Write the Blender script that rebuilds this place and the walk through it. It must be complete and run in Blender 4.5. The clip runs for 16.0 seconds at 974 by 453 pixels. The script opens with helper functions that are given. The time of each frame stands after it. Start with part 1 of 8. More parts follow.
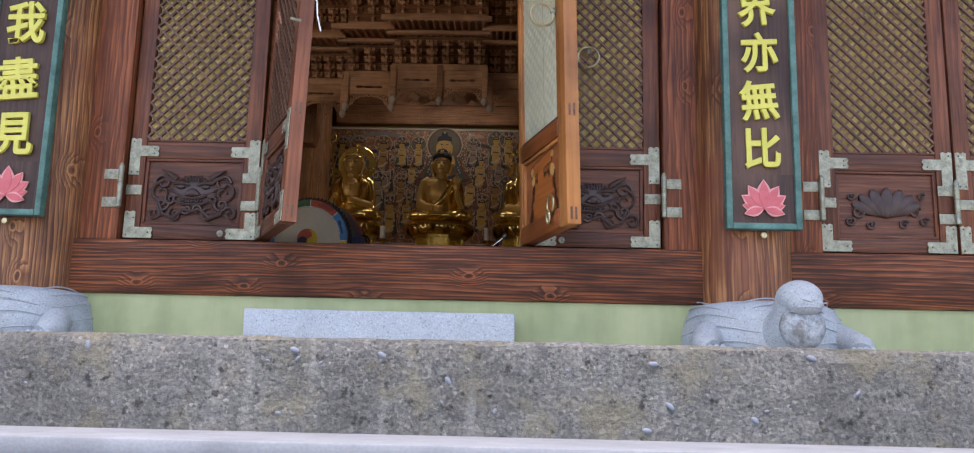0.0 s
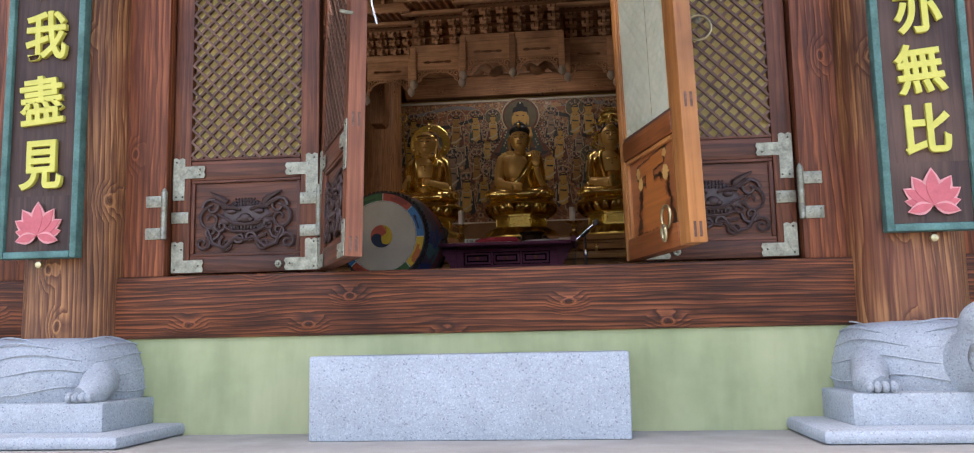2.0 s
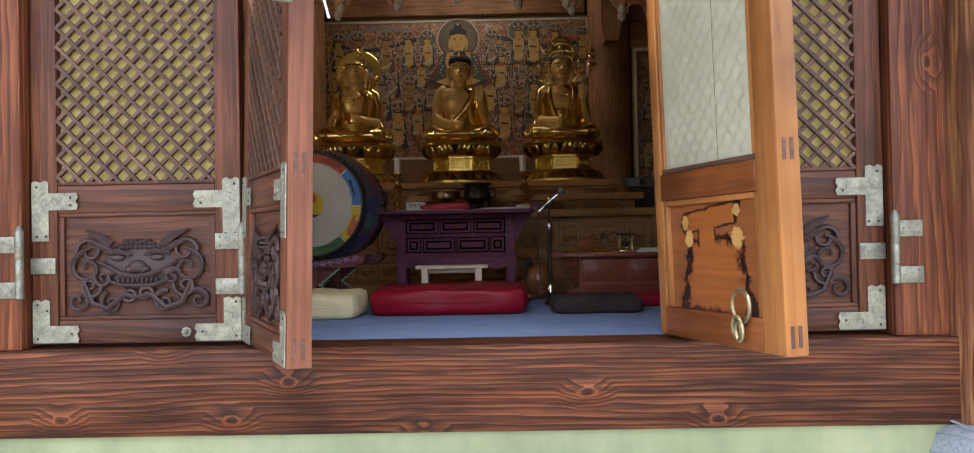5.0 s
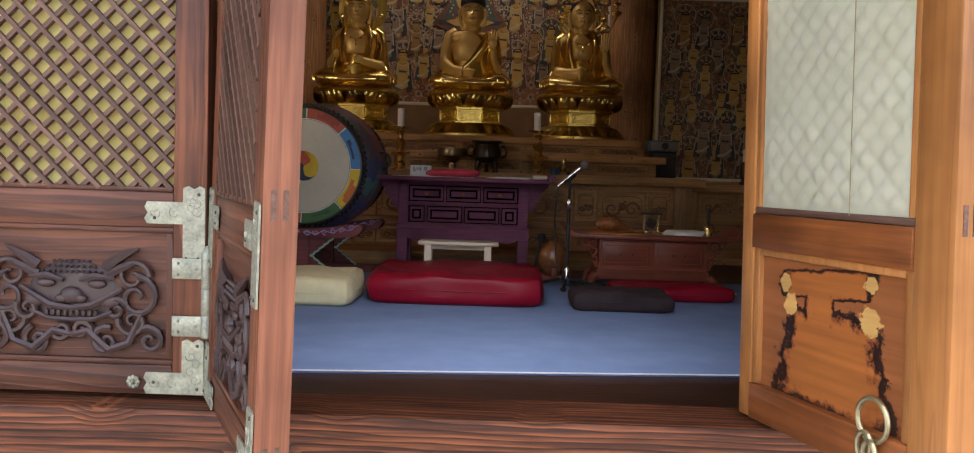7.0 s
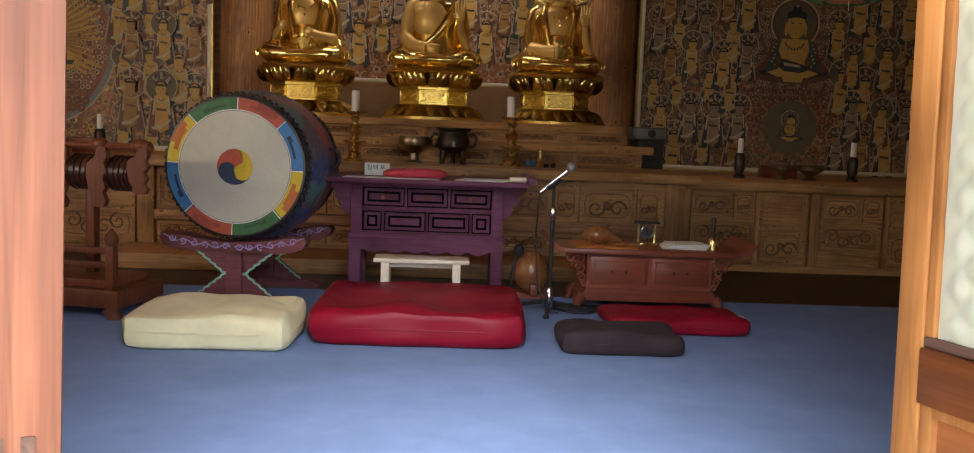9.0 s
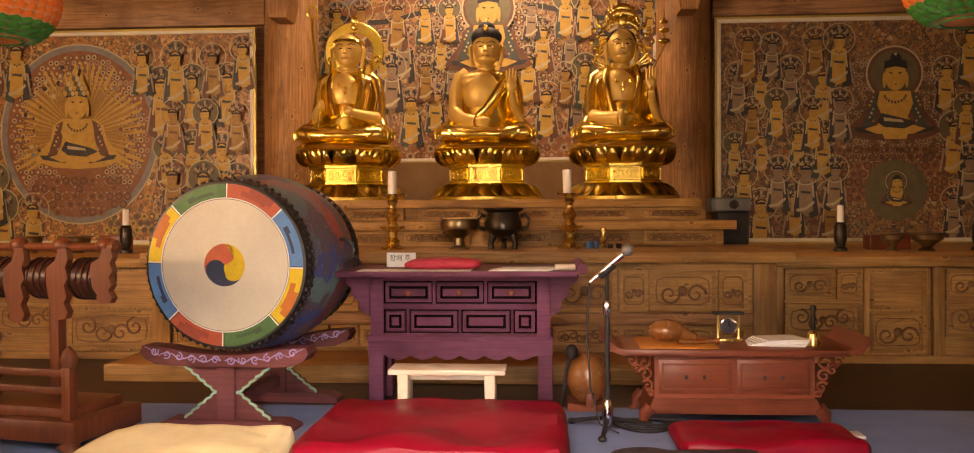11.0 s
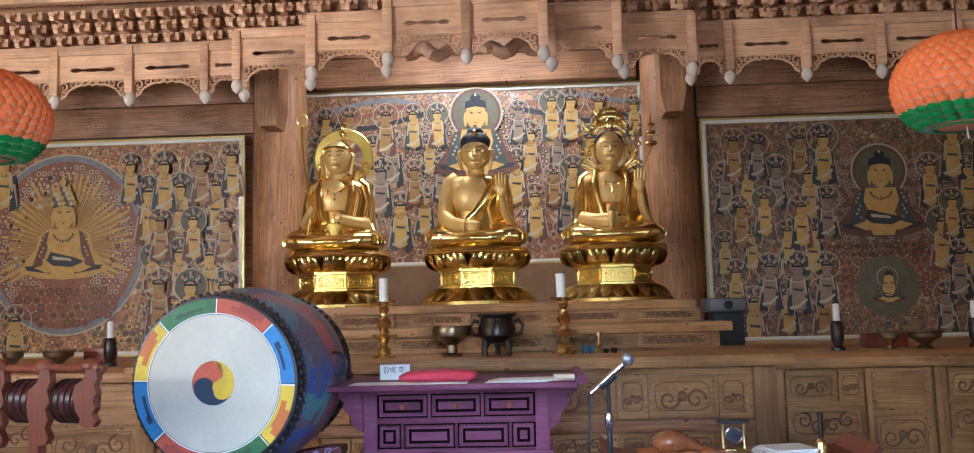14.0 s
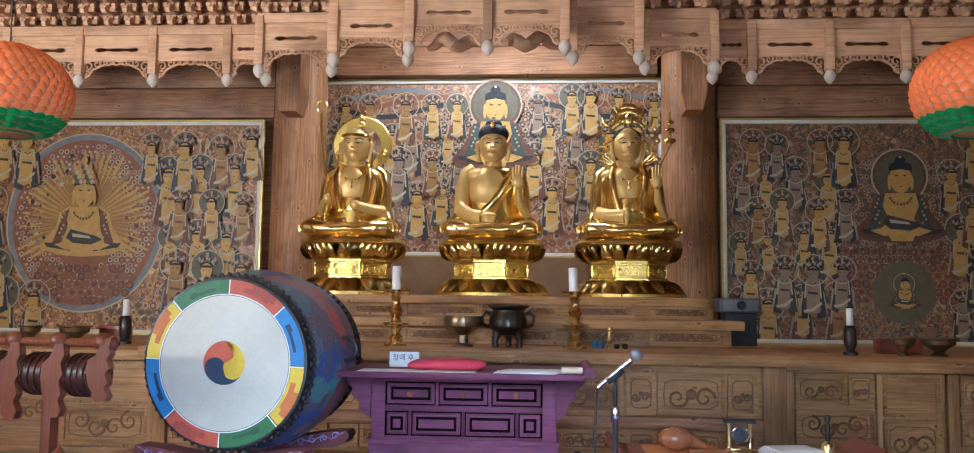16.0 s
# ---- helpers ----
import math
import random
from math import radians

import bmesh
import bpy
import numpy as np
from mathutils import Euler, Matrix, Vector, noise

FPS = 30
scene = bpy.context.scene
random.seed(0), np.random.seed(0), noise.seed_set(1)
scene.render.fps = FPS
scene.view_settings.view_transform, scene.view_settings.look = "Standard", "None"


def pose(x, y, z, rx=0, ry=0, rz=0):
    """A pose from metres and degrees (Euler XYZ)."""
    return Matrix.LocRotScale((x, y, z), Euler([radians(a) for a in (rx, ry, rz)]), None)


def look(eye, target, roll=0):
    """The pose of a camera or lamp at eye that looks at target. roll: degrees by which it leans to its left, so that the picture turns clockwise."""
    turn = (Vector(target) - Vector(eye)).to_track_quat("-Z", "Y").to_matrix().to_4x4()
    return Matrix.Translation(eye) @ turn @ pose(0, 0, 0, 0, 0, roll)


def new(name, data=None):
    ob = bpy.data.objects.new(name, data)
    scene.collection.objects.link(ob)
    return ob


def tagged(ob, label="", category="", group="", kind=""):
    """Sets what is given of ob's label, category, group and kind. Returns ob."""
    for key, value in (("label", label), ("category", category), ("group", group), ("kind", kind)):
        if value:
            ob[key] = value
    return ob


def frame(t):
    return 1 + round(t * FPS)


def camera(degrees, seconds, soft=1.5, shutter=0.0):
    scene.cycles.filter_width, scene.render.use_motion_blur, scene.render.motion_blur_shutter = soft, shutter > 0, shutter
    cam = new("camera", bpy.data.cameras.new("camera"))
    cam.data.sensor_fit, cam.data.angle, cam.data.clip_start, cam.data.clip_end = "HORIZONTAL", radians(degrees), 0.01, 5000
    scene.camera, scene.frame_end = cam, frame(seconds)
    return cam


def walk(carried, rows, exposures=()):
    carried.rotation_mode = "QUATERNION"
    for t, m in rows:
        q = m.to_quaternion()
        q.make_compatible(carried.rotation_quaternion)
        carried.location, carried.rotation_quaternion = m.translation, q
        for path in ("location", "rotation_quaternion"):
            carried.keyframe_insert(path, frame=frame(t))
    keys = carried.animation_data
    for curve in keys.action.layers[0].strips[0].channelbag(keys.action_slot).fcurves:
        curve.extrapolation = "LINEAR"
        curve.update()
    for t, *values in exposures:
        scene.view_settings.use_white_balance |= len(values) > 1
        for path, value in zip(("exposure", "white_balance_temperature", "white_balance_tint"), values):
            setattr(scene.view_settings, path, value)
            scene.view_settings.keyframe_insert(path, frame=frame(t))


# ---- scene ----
cam = camera(57.4, 16.0, soft=1.1)
PATH = [
    (0, (1.952, -4.45, -0.694), (1.914, -2.482, -0.339), 1.3),
    (0.5, (1.845, -4.257, -0.56), (1.76, -2.288, -0.221), 1.0),
    (1, (1.84, -4.132, -0.515), (1.722, -2.156, -0.227), 0.6),
    (1.5, (1.908, -3.924, -0.342), (1.78, -1.946, -0.074), -0.2),
    (2, (1.846, -3.812, -0.326), (1.635, -1.84, -0.064), -1.1),
    (2.5, (1.725, -3.581, -0.169), (1.491, -1.611, 0.084), -1.6),
    (3, (1.683, -3.484, -0.098), (1.45, -1.513, 0.149), -1.7),
    (3.5, (1.639, -3.262, 0.002), (1.49, -1.28, 0.226), -2.2),
    (3.7, (1.524, -3.266, 0.042), (1.445, -1.278, 0.247), -1.8),
    (5.8, (1.513, -2.575, 0.41), (1.493, -0.576, 0.367), -1.2),
    (6, (1.505, -2.532, 0.408), (1.483, -0.533, 0.36), -1.4),
    (6.5, (1.437, -2.293, 0.519), (1.413, -0.295, 0.424), 0.1),
    (7, (1.401, -2.202, 0.605), (1.384, -0.206, 0.477), 1.8),
    (7.5, (1.427, -1.93, 0.668), (1.42, 0.063, 0.504), 2.7),
    (8, (1.438, -1.797, 0.81), (1.447, 0.194, 0.618), 2.5),
    (8.5, (1.357, -1.526, 0.795), (1.389, 0.464, 0.591), 2.0),
    (8.7, (1.337, -1.423, 0.8), (1.409, 0.565, 0.593), 2.2),
    (10.8, (1.598, -0.476, 0.8), (1.513, 1.522, 0.761), 0.2),
    (11, (1.614, -0.408, 0.809), (1.479, 1.587, 0.784), -0.3),
    (11.5, (1.625, -0.336, 0.842), (1.476, 1.658, 0.884), -1.9),
    (12, (1.602, -0.325, 0.86), (1.452, 1.666, 0.986), -2.4),
    (12.5, (1.589, -0.338, 0.876), (1.445, 1.65, 1.049), -2.5),
    (13, (1.582, -0.331, 0.866), (1.457, 1.656, 1.054), -2.0),
    (13.5, (1.573, -0.347, 0.872), (1.464, 1.64, 1.063), -1.6),
    (14, (1.571, -0.349, 0.869), (1.47, 1.639, 1.061), -1.4),
    (14.5, (1.573, -0.381, 0.881), (1.468, 1.606, 1.077), -1.2),
    (15, (1.585, -0.388, 0.868), (1.459, 1.598, 1.068), -0.6),
    (15.5, (1.589, -0.381, 0.872), (1.452, 1.605, 1.063), 0.3),
    (16, (1.592, -0.359, 0.857), (1.451, 1.628, 1.034), 0.7),
]
walk(cam, [(t, look(eye, target, roll)) for t, eye, target, roll in PATH], [(0.0, 1.98, 7000, 20), (1.5, 2.15, 7000, 20), (3.7, 2.28, 7300, 20), (6.0, 2.6, 7300, 17), (7.0, 2.68, 7400, 18), (7.7, 2.9, 7200, 17), (8.5, 3.25, 6500, 12), (10.8, 4.6, 14500, 36), (11.2, 4.62, 13200, 34), (12.0, 4.85, 7500, 22), (12.6, 4.9, 5500, 10), (16.0, 4.9, 5250, 9)])

# ---- world, sun, daylight in the openings and added fill lamps ----
world = bpy.data.worlds.new("sky")
scene.world = world
world.use_nodes = True
wt = world.node_tree
sky = wt.nodes.new("ShaderNodeTexSky")
sky.sky_type, sky.sun_disc = "NISHITA", False
sky.sun_elevation, sky.sun_rotation = radians(72), radians(200)
wt.links.new(sky.outputs[0], wt.nodes["Background"].inputs[0])
wt.nodes["Background"].inputs[1].default_value = 0.15
SUN = bpy.data.lights.new("sun", "SUN")
SUN.energy, SUN.angle, SUN.color = 1.5, radians(30), (1.0, 0.95, 0.88)
sun = new("sun", SUN)
sun.matrix_world = look((-1.0, -2.7, 9), (0, 0, 0))


def daylight(name, x, y, z, w, h, power, tint, aim):
    lamp = bpy.data.lights.new(name, "AREA")
    lamp.shape, lamp.size, lamp.size_y, lamp.energy, lamp.color = "RECTANGLE", w, h, power, tint
    ob = new(name, lamp)
    ob.matrix_world = look((x, y, z), aim)
    return ob


door_light = daylight("doorway_daylight", 1.37, 0.2, 1.45, 1.3, 1.0, 1.5, (0.92, 0.96, 1.0), (1.37, 1.5, -0.15))
door_light.data.spread = radians(78)      # the eaves leave only steep daylight at the sill
# fill lamps added inside the papered doors, tilted up to brighten canopy and ceiling
daylight("paper_daylight_fill", -2.9, 0.30, 1.6, 3.0, 1.0, 25, (1.0, 0.95, 0.87), (-2.0, 1.5, 4.6))
daylight("paper_daylight_fill", 5.3, 0.30, 1.6, 2.4, 1.0, 2.6, (1.0, 0.95, 0.87), (4.4, 1.5, 4.6))
daylight("canopy_lamp", 1.02, 7.3, 3.55, 1.6, 0.15, 2.0, (1.0, 0.95, 0.88), (1.02, 7.9, 2.4))

# ---- materials ----
MATS = {}


class Nodes:
    """A small builder for node trees."""

    def __init__(self, name):
        self.m = bpy.data.materials.new(name)
        self.m.use_nodes = True
        self.t = self.m.node_tree
        self.bsdf = self.t.nodes["Principled BSDF"]
        self.out = self.t.nodes["Material Output"]

    def n(self, kind, **sets):
        node = self.t.nodes.new("ShaderNode" + kind)
        for key, value in sets.items():
            if key in ("operation", "blend_type", "data_type", "wave_type", "bands_direction", "feature", "distance", "wave_profile", "noise_dimensions", "voronoi_dimensions", "clamp"):
                setattr_plain(node, key, value)
            else:
                node.inputs[key.replace("_", " ")].default_value = value
        return node

    def link(self, a, b):
        self.t.links.new(a, b)

    def coords(self, scale=(1, 1, 1), spread=7.0):
        tc, mp, info = self.n("TexCoord"), self.n("Mapping"), self.n("ObjectInfo")
        mul = self.n("Math", operation="MULTIPLY")
        mul.inputs[1].default_value = spread
        self.link(info.outputs["Random"], mul.inputs[0])
        self.link(tc.outputs["Object"], mp.inputs[0])
        mp.inputs["Scale"].default_value = scale
        comb = self.n("CombineXYZ")
        for i in range(3):
            self.link(mul.outputs[0], comb.inputs[i])
        self.link(comb.outputs[0], mp.inputs["Location"])
        return mp.outputs[0]

    def ramp(self, src, stops):
        r = self.n("ValToRGB")
        el = r.color_ramp.elements
        while len(el) < len(stops):
            el.new(0.5)
        for e, (p, c) in zip(el, stops):
            e.position, e.color = p, (*c, 1) if len(c) == 3 else c
        self.link(src, r.inputs[0])
        return r.outputs[0]

    def noise(self, vec, scale, detail=4, rough=0.55, distort=0.0):
        k = self.n("TexNoise")
        k.inputs["Scale"].default_value, k.inputs["Detail"].default_value = scale, detail
        k.inputs["Roughness"].default_value, k.inputs["Distortion"].default_value = rough, distort
        self.link(vec, k.inputs["Vector"])
        return k.outputs[0]

    def mix(self, fac, a, b, mode="MIX"):
        k = self.n("Mix", data_type="RGBA", blend_type=mode)
        for sock, val in ((k.inputs[0], fac), (k.inputs[6], a), (k.inputs[7], b)):
            if isinstance(val, (int, float)):
                sock.default_value = val
            elif isinstance(val, tuple):
                sock.default_value = (*val, 1)
            else:
                self.link(val, sock)
        return k.outputs[2]

    def math(self, op, a, b=0.0):
        k = self.n("Math", operation=op)
        for sock, val in ((k.inputs[0], a), (k.inputs[1], b)):
            if isinstance(val, (int, float)):
                sock.default_value = val
            else:
                self.link(val, sock)
        return k.outputs[0]

    def bump(self, src, strength, dist=0.01):
        k = self.n("Bump")
        k.inputs["Strength"].default_value, k.inputs["Distance"].default_value = strength, dist
        self.link(src, k.inputs["Height"])
        self.link(k.outputs[0], self.bsdf.inputs["Normal"])

    def color(self, src):
        self.link(src, self.bsdf.inputs["Base Color"])

    def done(self, rough=0.5, metal=0.0, **more):
        if isinstance(rough, (int, float)):
            self.bsdf.inputs["Roughness"].default_value = rough
        else:
            self.link(rough, self.bsdf.inputs["Roughness"])
        self.bsdf.inputs["Metallic"].default_value = metal
        for key, value in more.items():
            self.bsdf.inputs[key.replace("_", " ")].default_value = value
        return self.m


def setattr_plain(node, key, value):
    if key == "operation":
        node.operation = value
    elif key == "blend_type":
        node.blend_type = value
    elif key == "data_type":
        node.data_type = value
    elif key == "feature":
        node.feature = value
    elif key == "distance":
        node.distance = value
    elif key == "wave_type":
        node.wave_type = value
    elif key == "bands_direction":
        node.bands_direction = value


def dim(c, k):
    return tuple(v * k for v in c)


def wood(name, base, dark, axis="x", grain=1.0, knots=True, rough=0.55, streak=0.5, bump=0.35, worn=None, gloss=0.3):
    """Timber: flowing growth bands that swing round knots, fine fibres, weather stains."""
    k = Nodes(name)
    i = "xyz".index(axis)
    sc = [1.0, 1.0, 1.0]
    sc[i] = 0.13
    vec = k.coords(tuple(sc))
    tco = k.n("TexCoord")
    sep = k.n("SeparateXYZ")
    k.link(tco.outputs["Object"], sep.inputs[0])
    info = k.n("ObjectInfo")
    v = k.n("TexVoronoi")
    v.voronoi_dimensions = "2D"
    v.inputs["Scale"].default_value = 3.4
    v.inputs["Randomness"].default_value = 1.0
    flat = k.n("CombineXYZ")
    wob = k.math("MULTIPLY", k.noise(k.coords((1, 1, 1), 11.0), 14.0, 3, 0.6), 0.02)
    k.link(k.math("ADD", k.math("ADD", k.math("MULTIPLY", sep.outputs[i], 0.6), wob), k.math("MULTIPLY", info.outputs["Random"], 9.0)), flat.inputs[0])
    k.link(k.math("ADD", sep.outputs[2 if i != 2 else 0], wob), flat.inputs[1])
    k.link(flat.outputs[0], v.inputs["Vector"])
    near = k.ramp(v.outputs["Distance"], [(0.0, (1, 1, 1)), (0.06, (0.4,) * 3), (0.2, (0, 0, 0))])
    warp = k.noise(vec, 3.2, 4, 0.55)
    p, q = [n_ for n_ in range(3) if n_ != i]
    across = k.math("ADD", sep.outputs[q], k.math("MULTIPLY", sep.outputs[p], 0.8))
    field = k.math("ADD", k.math("ADD", k.math("MULTIPLY", across, 26.0 * grain), k.math("MULTIPLY", warp, 9.0)), k.math("MULTIPLY", near, 4.5 if knots else 0.0))
    bands = k.math("FRACT", field)
    bandc = k.ramp(bands, [(0.0, (0, 0, 0)), (0.55, (0.55,) * 3), (0.9, (1, 1, 1)), (1.0, (0, 0, 0))])
    fs = [70.0, 70.0, 70.0]
    fs[i] = 2.5
    fibre = k.noise(k.coords(tuple(fs)), 1.0, 3, 0.6)
    big = k.noise(k.coords((1, 1, 1)), 1.7, 4, 0.6)
    c = k.mix(k.math("MULTIPLY", bandc, streak), base, dark)
    c = k.mix(k.ramp(fibre, [(0.4, (0, 0, 0)), (0.6, (1, 1, 1))]), c, dim(dark, 0.7))
    mixed = k.mix(min(0.8, 0.2 + 0.6 * streak), k.mix(k.math("MULTIPLY", bandc, streak), base, dark), c)
    stain = k.ramp(big, [(0.33, (0.42, 0.37, 0.34)), (0.52, (0.9, 0.88, 0.86)), (0.65, (1.08, 1.08, 1.08))])
    mixed = k.mix(0.8, mixed, stain, "MULTIPLY")
    if worn:
        mixed = k.mix(k.ramp(k.noise(k.coords((1, 1, 1), 3.0), 0.9, 3, 0.5), [(0.5, (0, 0, 0)), (0.62, (1, 1, 1))]), mixed, worn)
    cs = [16.0, 16.0, 16.0]
    cs[i] = 0.55
    crack = k.ramp(k.noise(k.coords(tuple(cs)), 1.0, 2, 0.5), [(0.485, (0, 0, 0)), (0.498, (1, 1, 1)), (0.502, (1, 1, 1)), (0.515, (0, 0, 0))])
    mixed = k.mix(k.math("MULTIPLY", crack, 0.5 if knots else 0.25), mixed, dim(dark, 0.4))
    if knots:
        ring_ = k.ramp(v.outputs["Distance"], [(0.035, (0, 0, 0)), (0.05, (1, 1, 1)), (0.07, (0, 0, 0))])
        mixed = k.mix(k.math("MULTIPLY", ring_, 0.45), mixed, dim(base, 1.3))
        knot = k.ramp(v.outputs["Distance"], [(0.0, (1, 1, 1)), (0.024, (0.8,) * 3), (0.04, (0.15,) * 3), (0.055, (0, 0, 0))])
        mixed = k.mix(k.math("MULTIPLY", knot, 0.8), mixed, dim(dark, 0.45))
    k.color(mixed)
    k.bump(k.math("ADD", k.math("MULTIPLY", fibre, 0.5), k.math("MULTIPLY", bandc, 0.5)), bump, 0.004)
    return k.done(rough, 0.0, Specular_IOR_Level=gloss)


def plain(name, c, rough=0.5, metal=0.0, vary=0.25, scale=9.0, bump=0.1, fine=120.0, **more):
    """A surface of one colour with two scales of unevenness."""
    k = Nodes(name)
    vec = k.coords()
    a, b = k.noise(vec, scale, 4, 0.6), k.noise(vec, fine, 2, 0.5)
    t = k.ramp(a, [(0.3, (1 - vary,) * 3), (0.7, (1.0,) * 3)])
    col = k.mix(1.0, c, t, "MULTIPLY")
    col = k.mix(1.0, col, k.ramp(b, [(0.3, (1 - vary * 0.5,) * 3), (0.7, (1, 1, 1))]), "MULTIPLY")
    k.color(col)
    if bump:
        k.bump(b, bump, 0.002)
    r = k.ramp(a, [(0.3, (min(1, rough * 1.25),) * 3), (0.7, (rough * 0.85,) * 3)])
    return k.done(r, metal, **more)


WOOD_SILL = wood("weathered_red_timber", (0.35, 0.105, 0.037), (0.055, 0.018, 0.009), "x", 2.0, True, 0.6, 1.0, 1.0)
WOOD_JAMB = wood("red_timber_upright", (0.36, 0.11, 0.04), (0.13, 0.036, 0.016), "z", 1.5, True, 0.55, 0.95, 0.8)
WOOD_PILLAR = wood("pillar_timber", (0.52, 0.24, 0.09), (0.15, 0.05, 0.024), "z", 1.4, True, 0.55, 1.0, 0.8, worn=(0.17, 0.05, 0.028))
WOOD_DOOR = wood("door_timber", (0.25, 0.08, 0.034), (0.075, 0.025, 0.014), "z", 1.5, False, 0.5, 0.6, 0.5)
WOOD_RAIL = wood("door_rail_timber", (0.2, 0.068, 0.032), (0.055, 0.021, 0.013), "x", 1.5, False, 0.5, 0.6, 0.5)
WOOD_CARVED = plain("carved_dark_timber", (0.065, 0.031, 0.024), 0.5, 0, 0.4, 20, 0.3)
WOOD_SLAT = wood("lattice_timber", (0.2, 0.1, 0.065), (0.09, 0.045, 0.03), "x", 1.5, False, 0.55, 0.5, 0.3)
WOOD_INNER = wood("varnished_orange_timber", (0.46, 0.185, 0.055), (0.3, 0.1, 0.028), "z", 0.7, False, 0.35, 0.18, 0.08)
WOOD_INNER_RAIL = wood("varnished_rail", (0.34, 0.105, 0.03), (0.17, 0.05, 0.017), "x", 0.7, False, 0.35, 0.4, 0.12)
WOOD_PALE = wood("pale_pine", (0.5, 0.27, 0.105), (0.27, 0.125, 0.045), "x", 0.9, True, 0.5, 0.35, 0.2)
WOOD_PALE_UP = wood("pale_pine_upright", (0.5, 0.27, 0.105), (0.27, 0.125, 0.045), "z", 0.9, True, 0.5, 0.35, 0.2)
# pine darkened so that the carving's shading is in its colour
WOOD_RELIEF_SHADE = plain("shade_toned_pine_relief", (0.25, 0.115, 0.045), 0.5, 0, 0.4, 24, 0.3)
WOOD_CANOPY = wood("canopy_pine", (0.8, 0.49, 0.28), (0.58, 0.31, 0.16), "x", 0.5, False, 0.5, 0.25, 0.2)
WOOD_COLUMN = wood("hall_column_timber", (0.54, 0.28, 0.13), (0.24, 0.1, 0.045), "z", 0.6, True, 0.5, 0.45, 0.3)
WOOD_BEAM = wood("hall_beam_timber", (0.5, 0.26, 0.13), (0.22, 0.095, 0.045), "x", 0.6, True, 0.5, 0.45, 0.3)
WOOD_FLOOR = wood("dark_floor_timber", (0.05, 0.02, 0.012), (0.02, 0.009, 0.006), "x", 1.0, False, 0.4, 0.5, 0.2)
LACQUER_PURPLE = wood("purple_brown_lacquer", (0.19, 0.06, 0.115), (0.135, 0.04, 0.078), "x", 0.8, False, 0.5, 0.1, 0.06, gloss=0.12)
LACQUER_STAND = wood("red_brown_stand_lacquer", (0.21, 0.07, 0.075), (0.14, 0.045, 0.05), "x", 0.8, False, 0.5, 0.1, 0.06, gloss=0.15)
LACQUER_RED = wood("red_brown_lacquer", (0.26, 0.065, 0.037), (0.17, 0.04, 0.023), "x", 0.8, False, 0.35, 0.15, 0.06)
WOOD_RACK = wood("reddish_rack_timber", (0.2, 0.055, 0.024), (0.09, 0.024, 0.012), "z", 0.8, False, 0.35, 0.2, 0.08)
WOOD_ROLLER = wood("dark_roller_timber", (0.07, 0.02, 0.014), (0.03, 0.009, 0.007), "x", 0.8, False, 0.35, 0.2, 0.08)
PATINA = plain("greyed_brass_plate", (0.4, 0.385, 0.28), 0.5, 0.55, 0.4, 30, 0.3)
PATINA_DARK = plain("dark_nail", (0.1, 0.09, 0.07), 0.5, 0.6, 0.3, 30, 0.1)
BRASS_RING = plain("dull_brass_ring", (0.52, 0.44, 0.25), 0.35, 0.85, 0.25, 30, 0.1)
GOLD = plain("polished_gold", (1.0, 0.76, 0.27), 0.2, 1.0, 0.12, 6, 0.05, 40)
GOLD_DARK = plain("aged_gold_relief", (1.0, 0.72, 0.22), 0.3, 1.0, 0.3, 25, 0.3, 60)
GOLD_SKIN = plain("matt_gold", (0.74, 0.49, 0.17), 0.4, 0.45, 0.08, 6, 0.02, 60)
HAIR = plain("blue_black_hair", (0.012, 0.014, 0.02), 0.6, 0, 0.2, 30, 0.6, 70)
BRASS_DULL = plain("tarnished_brass", (0.3, 0.22, 0.13), 0.33, 0.95, 0.35, 14, 0.08)
BRASS = plain("brass", (0.78, 0.55, 0.22), 0.27, 1.0, 0.3, 14, 0.05)
BRONZE = plain("dark_bronze", (0.07, 0.055, 0.045), 0.35, 0.8, 0.4, 14, 0.1)
CANDLE = plain("white_wax", (0.82, 0.8, 0.77), 0.45, 0, 0.06, 10, 0.0)
WHITE = plain("white_paper", (0.8, 0.8, 0.78), 0.7, 0, 0.06, 10, 0.0)
BLACK = plain("black_plastic", (0.012, 0.012, 0.014), 0.6, 0, 0.2, 20, 0.05)
CHROME = plain("chrome", (0.65, 0.66, 0.68), 0.15, 1.0, 0.1, 20, 0.0)
RED_PAINT = plain("red_paint", (0.5, 0.09, 0.045), 0.5, 0, 0.2, 16, 0.05)
GREEN_PAINT = plain("green_paint", (0.045, 0.16, 0.055), 0.5, 0, 0.2, 16, 0.05)
BLUE_PAINT = plain("blue_paint", (0.05, 0.22, 0.5), 0.5, 0, 0.2, 16, 0.05)
YELLOW_PAINT = plain("yellow_paint", (0.72, 0.5, 0.04), 0.5, 0, 0.2, 16, 0.05)
BLACK_PAINT = plain("black_paint", (0.02, 0.02, 0.022), 0.4, 0, 0.2, 16, 0.1)
LETTER = plain("yellow_letter_paint", (0.62, 0.56, 0.09), 0.5, 0, 0.12, 14, 0.1)
SIGN_WOOD = wood("dark_sign_board", (0.085, 0.045, 0.032), (0.045, 0.024, 0.02), "z", 1.2, False, 0.55, 0.5, 0.4, worn=(0.14, 0.075, 0.05))
